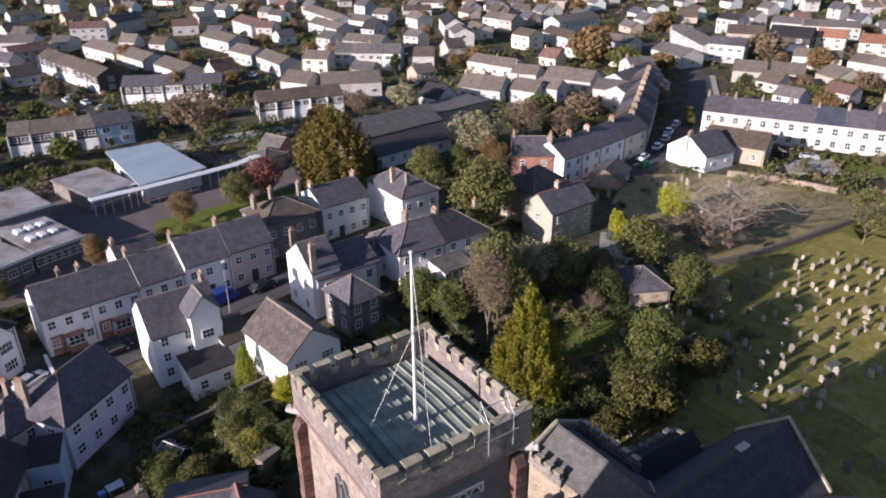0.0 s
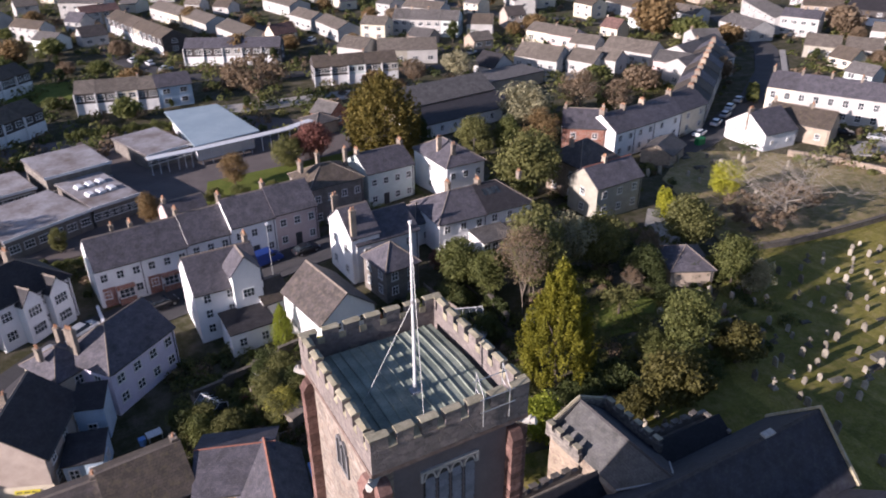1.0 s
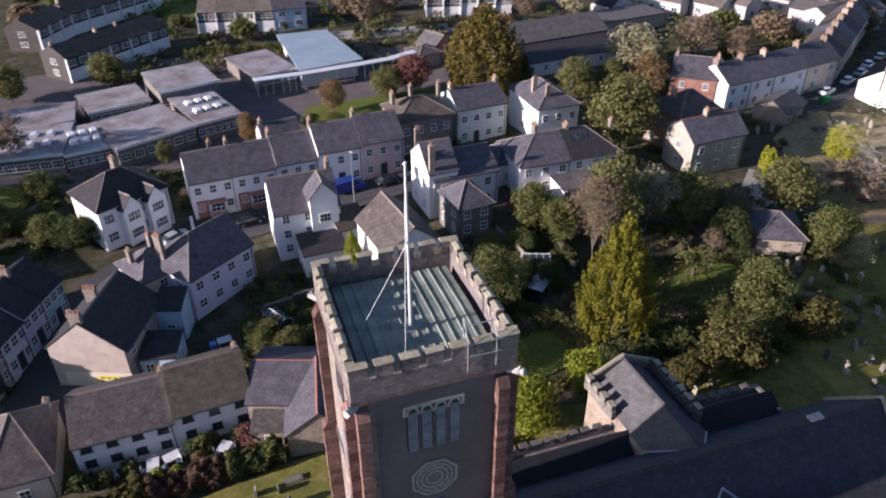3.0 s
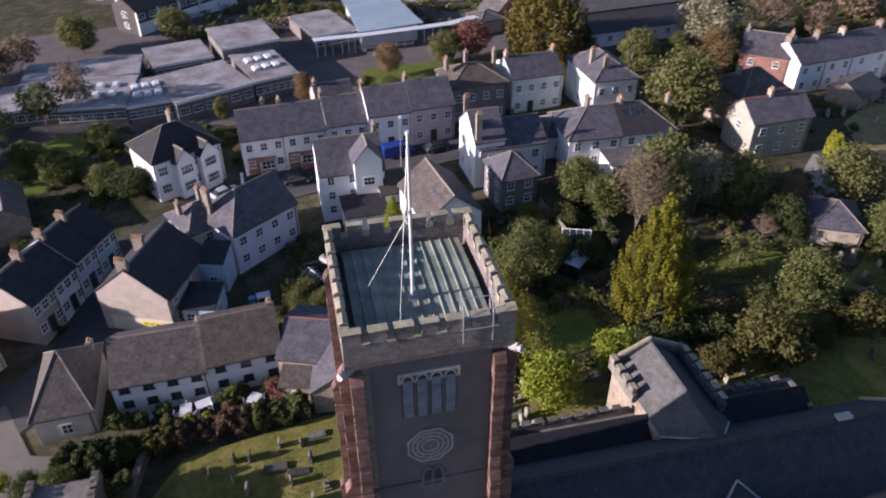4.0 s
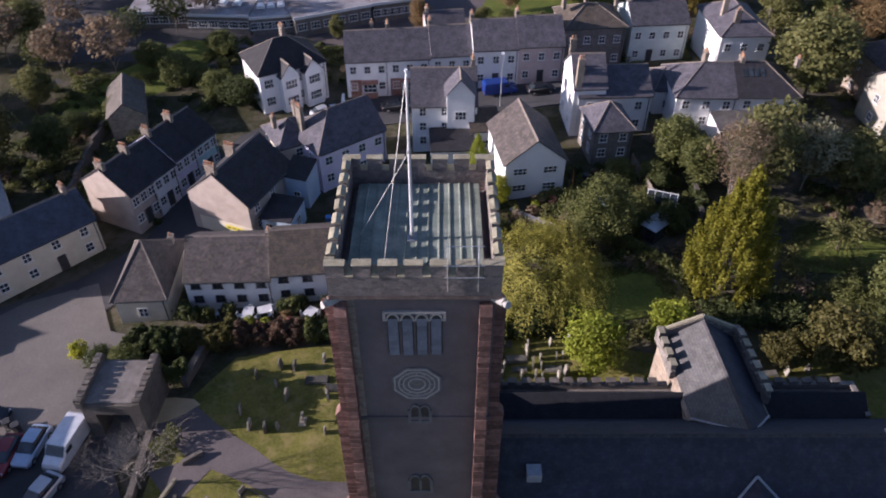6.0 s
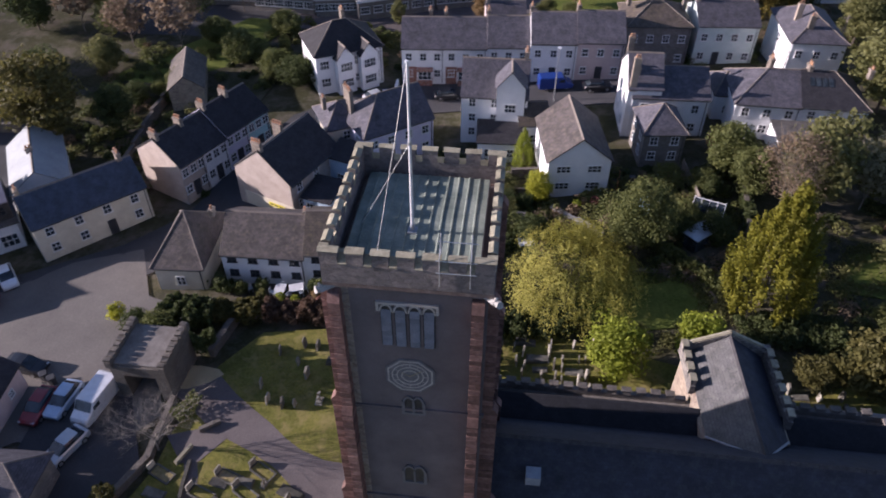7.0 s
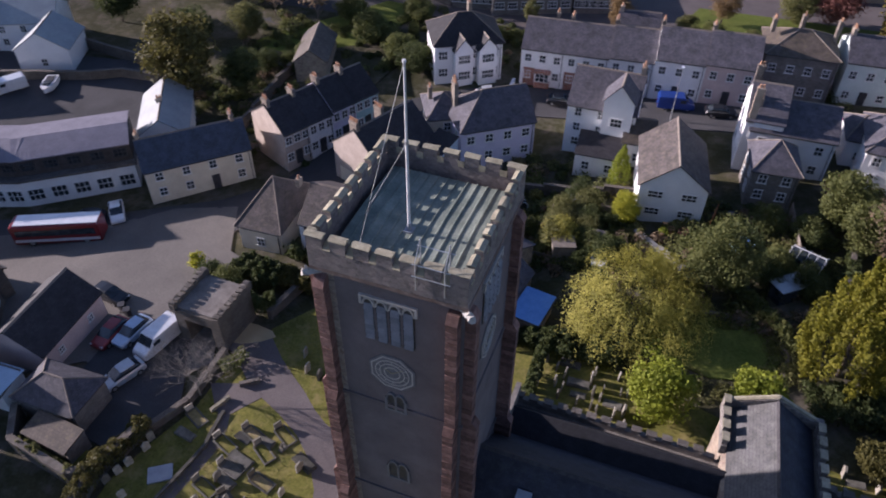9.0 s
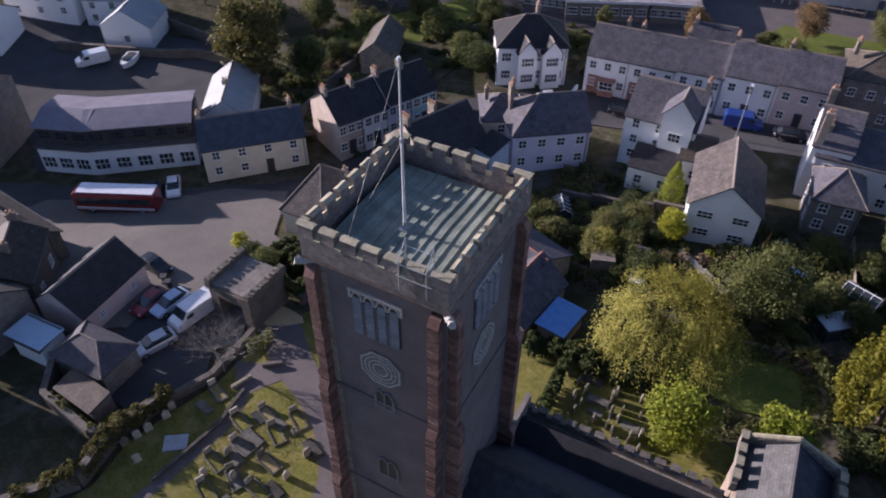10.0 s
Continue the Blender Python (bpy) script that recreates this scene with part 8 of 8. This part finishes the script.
car(-1.3, 88.8, 35, "silver", "silver car parked by the white semis")
car(-5.0, 85.6, 30, "silver", "pale car parked by the wall")
car(8.9, 90.5, 14, "black", "dark car parked by the terrace")
car(24.4, 93.7, 12, "deep", "vivid deep blue van before the terrace", True)
car(30.5, 93.1, 12, "black", "dark car on the street before the terrace")
for x, y, t_, p_ in ((122.0, 101.8, 20, "white"), (130.4, 105.0, 25, "white"), (136.6, 108.0, 25, "silver"), (142.0, 111.5, 28, "white"), (148.4, 114.6, 28, "silver")):
    car(x, y, t_, p_, f"{p_} car parked on the climbing street")
for x, y, t_, p_ in ((30, 226, 100, "white"), (26, 232, 100, "white"), (33, 217, 20, "silver"), (28, 240, 100, "silver"), (33, 205, 0, "white"), (82, 232, 50, "white"), (76, 246, 40, "blue"), (118, 190, 30, "silver"), (150, 234, 60, "red"), (72, 168, 0, "black"), (80, 168, 0, "black"), (160, 95, -60, "silver"), (166, 88, -60, "black"), (170, 80, -60, "blue")):
    car(x, y, t_, p_, f"{p_} car parked among the far houses")

bus = thing("bus", "red and white single-decker bus on the road into the square", "bus", -39.6, 43.2, 0.02, 26)
bm = bmesh.new()
loft(bm, [(-5.0, 1.15, 1.0, 0.4, 2.75), (-4.8, 1.22, 1.1, 0.35, 2.9), (4.8, 1.22, 1.1, 0.35, 2.9), (5.0, 1.15, 1.0, 0.4, 2.7)])
part("body", bm, PAINTS["red"], bus)
part("roof_panel", boxes((-4.5, 4.9, -1.0, 1.0, 2.89, 2.98)), PAINTS["white"], bus)
for s in (-1, 1):
    part("window_band", boxes((-4.5, 4.5, s * 1.22 - 0.02, s * 1.22 + 0.02, 1.45, 2.3)), GLASS, bus)
    part("stripe", boxes((-4.8, 4.8, s * 1.22 - 0.025, s * 1.22 + 0.025, 0.6, 1.0)), PAINTS["white"], bus)
tyre, rim = wheel_mesh()
for wx in (-3.0, 3.2):
    for wy in (-1.1, 1.1):
        w = part("wheel", tyre, None, bus, at=pose(wx, wy, 0.45) @ Matrix.Diagonal((1.4, 1.4, 1.4, 1)))
        part("rim", rim, None, w)

# ---------------------------------------------------------------- street and garden furniture
lamp = thing("street_lamp", "tall grey street lamp with a pale lantern", "street lamp", 24.3, 90.0, 0)
bm = bmesh.new()
tube(bm, (0, 0, -0.2), (0, 0, 8.2), 0.09, 0.05, 8)
part("post", bm, STEEL, lamp)
part("lantern", boxes((-0.2, 0.2, -0.5, 0.1, 8.15, 8.32)), WHITE_METAL, lamp)
lamp2 = thing("telegraph_pole", "timber telegraph pole with crossbar", "telegraph pole", 65.1, 101.4, 0)
bm = bmesh.new()
tube(bm, (0, 0, -0.2), (0, 0, 8.5), 0.14, 0.1, 8)
part("post", bm, TIMBER, lamp2)
part("crossbar", boxes((-0.6, 0.6, -0.05, 0.05, 8.0, 8.12)), TIMBER, lamp2)
cloth = thing("parasol", "bright pink closed garden parasol", "parasol", 45.6, 92.4, 0)
bm = bmesh.new()
tube(bm, (0, 0, 0), (0, 0, 2.6), 0.04)
part("pole", bm, STEEL, cloth)
bm = bmesh.new()
tube(bm, (0, 0, 1.6), (0, 0, 2.9), 0.7, 0.12, 10)
part("canopy", bm, PINK_CLOTH, cloth)
bin_ = thing("skip", "green plastic recycling bank by the street", "skip", 118.0, 98.0, 0)
part("body", boxes((-0.9, 0.9, -0.6, 0.6, 0.0, 1.25), (-0.95, 0.95, -0.65, 0.65, 1.253, 1.4)), PLASTIC_GREEN, bin_)
tramp = thing("paddling_pool", "round pale blue covered garden pool", "pool", 35.1, 64.5, 0)
bm = bmesh.new()
tube(bm, (0, 0, 0), (0, 0, 0.6), 1.3, 1.35, 18)
part("rim", bm, WALLS["teal"], tramp)
bm = bmesh.new()
tube(bm, (0, 0, 0.603), (0, 0, 0.63), 1.15, 1.15, 18)
part("cover", bm, BLUE_TARP, tramp)
sign = thing("bracket_sign", "yellow painted sign on the white gable wall", "sign", -8.9, 62.77, -1.55, -22.3, on_ground=False)
part("board", boxes((-1.2, 1.2, -0.09, -0.03, 0.0, 0.5)), YELLOW, sign)
for s in range(3):
    part("lettering_bar", boxes((-1.0 + s * 0.7, -0.5 + s * 0.7, -0.1, -0.092, 0.16, 0.34)), FRAME_DARK, sign)


def garden_chair(x, y, turn):
    c = thing("garden_chair", "white metal garden chair on the cottage terrace", "chair", x, y, 0, turn, "terrace chairs")
    part("seat", boxes((-0.22, 0.22, -0.22, 0.22, 0.42, 0.46)), WHITE_METAL, c)
    part("backrest", boxes((-0.22, 0.22, 0.2, 0.24, 0.463, 0.95)), WHITE_METAL, c)
    for sx in (-1, 1):
        for sy in (-1, 1):
            part("leg", boxes((sx * 0.19 - 0.02, sx * 0.19 + 0.02, sy * 0.19 - 0.02, sy * 0.19 + 0.02, -0.05, 0.417)), WHITE_METAL, c)


for x, y, turn in ((-5.4, 48.5, 80), (-4.4, 49.4, 10), (-3.6, 48.2, 250), (-2.2, 48.6, 300), (-1.9, 49.3, 20), (1.3, 48.3, 90), (2.9, 48.5, 260), (-7.9, 48.9, 30)):
    garden_chair(x, y, turn)
for x, y, s, k_ in ((-11.2, 48.7, 2.2, "dark"), (-9.9, 48.5, 1.8, "dark"), (-8.7, 48.6, 1.7, "green"), (-6.7, 49.2, 1.6, "dark"), (-0.9, 49.4, 1.7, "dark"), (0.2, 49.5, 1.9, "green"), (1.0, 49.8, 1.6, "dark"), (3.6, 49.6, 1.7, "dark"), (4.4, 48.6, 2.3, "purple"), (-0.4, 48.0, 1.2, "orange"), (-6.2, 47.9, 1.2, "olive")):
    tree(x, y, s, s * 1.1, k_, "potted leafy shrub on the cottage terrace", name="shrub", base=0.0, density=0.8, category="bush", group="terrace shrubs", cap=900)
JUNK = random.Random(8)
for i, (x, y, w, d, h, m_) in enumerate(((17.0, 58.2, 2.4, 1.8, 1.9, TIMBER), (20.2, 60.5, 2.0, 1.5, 1.5, TIMBER), (21.2, 57.1, 1.6, 1.2, 0.7, WHITE_METAL), (10.7, 61.2, 1.2, 0.8, 0.8, WHITE_METAL), (3.3, 65.3, 1.5, 1.0, 0.6, WHITE_METAL), (16.3, 67.7, 1.8, 1.4, 1.2, STEEL), (-4.5, 48.6, 1.5, 1.0, 0.72, WHITE_METAL), (-2.8, 49.0, 1.4, 1.0, 0.72, WHITE_METAL), (2.1, 48.4, 1.2, 1.0, 0.72, WHITE_METAL), (39.8, 58.7, 3.6, 2.0, 1.6, STEEL), (47.6, 57.9, 3.0, 2.2, 2.0, STEEL))):
    j = thing("garden_box" if m_ is TIMBER else "garden_table" if m_ is WHITE_METAL else "cold_frame", "small timber garden store" if m_ is TIMBER else "small white metal garden table" if m_ is WHITE_METAL else "small metal framed greenhouse", "garden furniture", x, y, 0, JUNK.uniform(0, 90))
    part("top", boxes((-w / 2 - 0.06, w / 2 + 0.06, -d / 2 - 0.06, d / 2 + 0.06, h, h + 0.08)), m_, j)
    if m_ is WHITE_METAL:
        for sx in (-1, 1):
            for sy in (-1, 1):
                part("leg", boxes((sx * (w / 2 - 0.08) - 0.04, sx * (w / 2 - 0.08) + 0.04, sy * (d / 2 - 0.08) - 0.04, sy * (d / 2 - 0.08) + 0.04, -0.1, h - 0.003)), m_, j)
    else:
        part("body", boxes((-w / 2, w / 2, -d / 2, d / 2, -0.1, h - 0.003)), m_ if m_ is TIMBER else GLASS, j)

boat = thing("boat", "small white boat laid up in the yard", "boat", -66.0, 69.9, 0.05, -63)
bm = bmesh.new()
loft(bm, [(-2.4, 0.85, 0.95, 0.25, 1.05), (-0.5, 0.95, 1.05, 0.2, 1.1), (1.2, 0.7, 0.85, 0.25, 1.15), (2.4, 0.12, 0.2, 0.5, 1.25)])
part("hull", bm, WHITE_METAL, boat)
part("cockpit", boxes((-1.9, 0.1, -0.6, 0.6, 1.1, 1.18)), FRAME_DARK, boat)
part("cabin", boxes((0.15, 1.1, -0.5, 0.5, 1.12, 1.5)), GLASS, boat)
wall_run([(-79.9, 67.4), (-72.1, 70.8), (-62.1, 74.7), (-58.2, 77.1), (-51.2, 77.6)], 1.3, 0.5, "grey stone wall behind the yard")


# ---------------------------------------------------------------- clutter of the yards and gardens
def planter(x, y, turn, w, plant):
    p = thing("planter", "terracotta planter with leafy plants in a back yard", "planter", x, y, 0, turn, "garden pots")
    bm = bmesh.new()
    tube(bm, (0, 0, -0.05), (0, 0, 0.5), w * 0.36, w * 0.5, 9)
    part("pot", bm, POT, p)
    g = np.random.default_rng(int(x * 31 + y * 7))
    q = g.normal(size=(160, 3))
    q /= np.linalg.norm(q, axis=1)[:, None]
    part("plant", quad_cloud("plant", q * (0.55, 0.55, 0.5) * w * 1.3 + (0, 0, 0.75), g.uniform(0.08, 0.16, 160), LEAVES[plant], g, q), None, p)


def wheelie_bin(x, y, turn, material, label):
    w = thing("wheelie_bin", label, "bin", x, y, 0, turn, "wheeled bins")
    bm = bmesh.new()
    tube(bm, (0, 0, 0.05), (0, 0, 0.95), 0.33, 0.42, 4)
    part("body", bm, material, w)
    part("lid", boxes((-0.34, 0.34, -0.36, 0.32, 0.955, 1.02)), material, w)
    for s in (-1, 1):
        part("wheel", boxes((s * 0.3 - 0.03, s * 0.3 + 0.03, -0.36, -0.2, 0.0, 0.16)), TYRE, w)


def panel_fence(x0, y0, x1, y1, h, material, label):
    L_ = math.hypot(x1 - x0, y1 - y0)
    f = thing("panel_fence", label, "fence", x0, y0, 0, math.degrees(math.atan2(y1 - y0, x1 - x0)))
    n = max(2, int(L_ / 1.8))
    for i in range(n + 1):
        part("post", boxes((L_ * i / n - 0.06, L_ * i / n + 0.06, -0.06, 0.06, -0.1, h + 0.1)), material, f)
    for i in range(n):
        part("panel", boxes((L_ * i / n + 0.063, L_ * (i + 1) / n - 0.063, -0.025, 0.025, 0.05, h)), material, f)


def greenhouse(x, y, turn, w, d):
    g = thing("greenhouse", "small glazed garden greenhouse with pale frame", "greenhouse", x, y, 0, turn)
    for sx in (0, 1):
        for sy in (0, 1):
            part("post", boxes((sx * w - 0.04, sx * w + 0.04, sy * d - 0.04, sy * d + 0.04, -0.1, 1.7)), WHITE_METAL, g)
    bm = bmesh.new()
    extrude_y(bm, [(0.05, 0.0), (w - 0.05, 0.0), (w - 0.05, 1.68), (w / 2, 2.3), (0.05, 1.68)], 0.05, d - 0.05)
    part("glazing", bm, GLASS, g)
    bm = bmesh.new()
    tube(bm, (w / 2, 0, 2.32), (w / 2, d, 2.32), 0.05)
    for k in range(5):
        for s in (0, w):
            tube(bm, (s, d * k / 4, 1.7), (w / 2, d * k / 4, 2.32), 0.03)
    part("frame", bm, WHITE_METAL, g)


greenhouse(42.5, 61.5, 70, 2.4, 3.4)
greenhouse(9.5, 63.7, 30, 2.0, 3.0)
CLUTTER = random.Random(12)
for cx, cy, sx, sy, n in ((14.5, 61.6, 6.0, 3.5, 14), (0.1, 47.2, 4.5, 0.4, 5), (37.4, 67.8, 2.5, 3.0, 6), (58.1, 73.1, 4.0, 0.8, 5), (27.3, 64.7, 3.0, 1.4, 4), (-3.9, 84.5, 2.5, 1.2, 4)):
    for i in range(n):
        planter(cx + CLUTTER.uniform(-sx, sx), cy + CLUTTER.uniform(-sy, sy), 0, CLUTTER.uniform(0.5, 0.9), CLUTTER.choice(("lime", "green", "olive", "purple")))
for x, y, t_, m_, l_ in ((21.8, 66.9, 20, FRAME_DARK, "black wheeled bin by the white houses"), (22.6, 66.8, 15, PLASTIC_GREEN, "green wheeled bin by the white houses"), (-22.5, 34.5, 40, FRAME_DARK, "black wheeled bin by the store"), (-23.5, 34.9, 35, FRAME_DARK, "black wheeled bin by the store"), (2.0, 64.7, 10, BLUE_TARP, "blue wheeled bin behind the white house"), (33.5, 69.1, 5, FRAME_DARK, "black wheeled bin by the annexe")):
    wheelie_bin(x, y, t_, m_, l_)
panel_fence(9.4, 57.0, 21.0, 57.1, 1.5, TIMBER, "grey timber panel fence between back gardens")
panel_fence(8.0, 68.0, 11.4, 58.9, 1.6, TIMBER, "grey timber panel fence along a back garden")
panel_fence(39.7, 72.1, 41.1, 60.8, 1.7, TIMBER, "weathered timber panel fence of the annexe garden")
panel_fence(64.1, 73.9, 70.2, 70.0, 1.6, TIMBER, "weathered timber panel fence by the white semis")
panel_fence(-32.7, 62.6, -27.0, 67.8, 1.6, TIMBER, "timber panel fence behind the cream house")
hedge([(43.7, 77.4), (45.2, 74.6)], 2.2, 3.0, "purple", "red-tipped garden hedge beside the semis")
hedge([(47.3, 74.1), (49.6, 69.3)], 2.4, 3.2, "green", "tall green garden hedge beside the lawn")
hedge([(-10.1, 38.9), (-8.6, 40.6)], 1.6, 3.2, "dark", "ivy hanging over the wall beside the gatehouse", size=0.12, per_metre=600)

# dark ivy planting, also put here for the tree shade on this ground
hedge([(41.6, 44.6), (46.0, 45.6), (51.0, 45.2)], 5.0, 1.5, "dark", "low dark ivy and laurel bank standing in for tree shade behind the transept", per_metre=700)
hedge([(14.6, 43.8), (18.6, 44.4), (25.4, 44.9)], 2.4, 2.2, "dark", "dark clipped hedge between the graves and the willow", per_metre=700)
# low planting that frays the edges of the two lawns
edge = np.concatenate([np.stack([np.linspace(x0, x1, 60), np.linspace(y0, y1, 60), np.full(60, 0.05)], 1) for (x0, y0), (x1, y1) in (((25.9, 45.4), (26.8, 53.3)), ((26.8, 53.3), (31.6, 56.4)), ((37.4, 54.1), (40.6, 49.6)), ((40.6, 49.6), (39.3, 46.2)), ((39.3, 46.2), (33.6, 43.5)), ((33.6, 43.5), (25.9, 45.4)), ((52.5, 52.2), (55.5, 58.1)), ((55.5, 58.1), (62.4, 59.2)), ((62.4, 59.2), (67.5, 55.5)), ((67.5, 55.5), (64.3, 52.9)), ((64.3, 52.9), (52.5, 52.2)))])
edge = edge + rng.normal(size=edge.shape) * (0.7, 0.7, 0.0)
edge[:, 2] += ground(edge[:, 0], edge[:, 1])
pick = np.repeat(np.arange(len(edge)), 26)
d = rng.normal(size=(len(pick), 3))
d /= np.linalg.norm(d, axis=1)[:, None]
d[:, 2] = abs(d[:, 2])
tagged(part("border_planting", quad_cloud("border_planting", edge[pick] + d * rng.uniform(0.15, 0.6, (len(pick), 1)), rng.uniform(0.07, 0.15, len(pick)), LEAVES["olive"], rng, d), None), "low leafy planting along the lawn edges", "planting", kind="stuff")
for i in range(16):
    f = i / 15
    tree(144 + 22 * f + CLUTTER.uniform(-1.1, 1.1), 97 - 38 * f + CLUTTER.uniform(-1.5, 1.5), CLUTTER.uniform(1.2, 3.2), CLUTTER.uniform(1.6, 3.0), CLUTTER.choice(("olive", "green", "brown")), "low front garden shrub before the white terrace", name="shrub", base=0.0, density=0.8, category="bush", group="front garden shrubs", cap=900)
for x, y, t_, p_ in ((146, 92, -60, "white"), (149, 87, -60, "black"), (152, 81, -62, "silver")):
    car(x, y, t_, p_, f"{p_} car parked before the white terrace")
slab = part("slate_slab", uneven(boxes((-1.0, 1.0, -0.75, 0.75, 0.0, 0.16)), 0.01, 3), LEAD_GREY, at=pose(-7.5, 20.2, 0.02 + ground(-7.5, 20.2), 0, 0, 35))
tagged(slab, "pale slate grave slab lying in the shaded grass", "grave")
hedge([(-8.9, 31.2), (-7.6, 33.6)], 2.0, 1.5, "green", "low green shrubs by the gatehouse steps", size=0.12)


def kerbed_grave(x, y, turn, fill):
    """A stone kerb round a grave, with a low headstone at its end."""
    k = thing("kerbed_grave", "low stone kerbed grave in the mossy churchyard grass", "grave", x, y, 0.02, turn, "kerbed graves")
    for s in ((-0.55, -0.42, -1.1, 1.1, -0.05, 0.2), (0.42, 0.55, -1.1, 1.1, -0.05, 0.2), (-0.417, 0.417, -1.1, -0.97, -0.05, 0.2), (-0.417, 0.417, 0.97, 1.1, -0.05, 0.2)):
        part("kerb", boxes(s), MOSSY_STONE, k)
    part("bed", boxes((-0.417, 0.417, -0.967, 0.967, -0.05, 0.09)), fill, k)
    part("headstone", uneven(boxes((-0.36, 0.36, 1.103, 1.22, -0.1, 0.85)), 0.03, int(x * 9)), HEADSTONE, k)


for i, (x, y) in enumerate(((-4.0, 24.5), (-2.2, 22.6), (-0.4, 24.9), (0.9, 22.4), (-3.2, 20.4), (-0.7, 19.9), (1.7, 20.0), (-8.0, 26.0), (-1.9, 17.9), (2.8, 18.2), (0.4, 27.0), (-2.2, 26.2))):
    kerbed_grave(x, y, 70 + 11 * math.sin(i * 2.3), (GRASS_YARD, MOSSY_STONE, GRASS_YARD, ROUGH_GRASS)[i % 4])
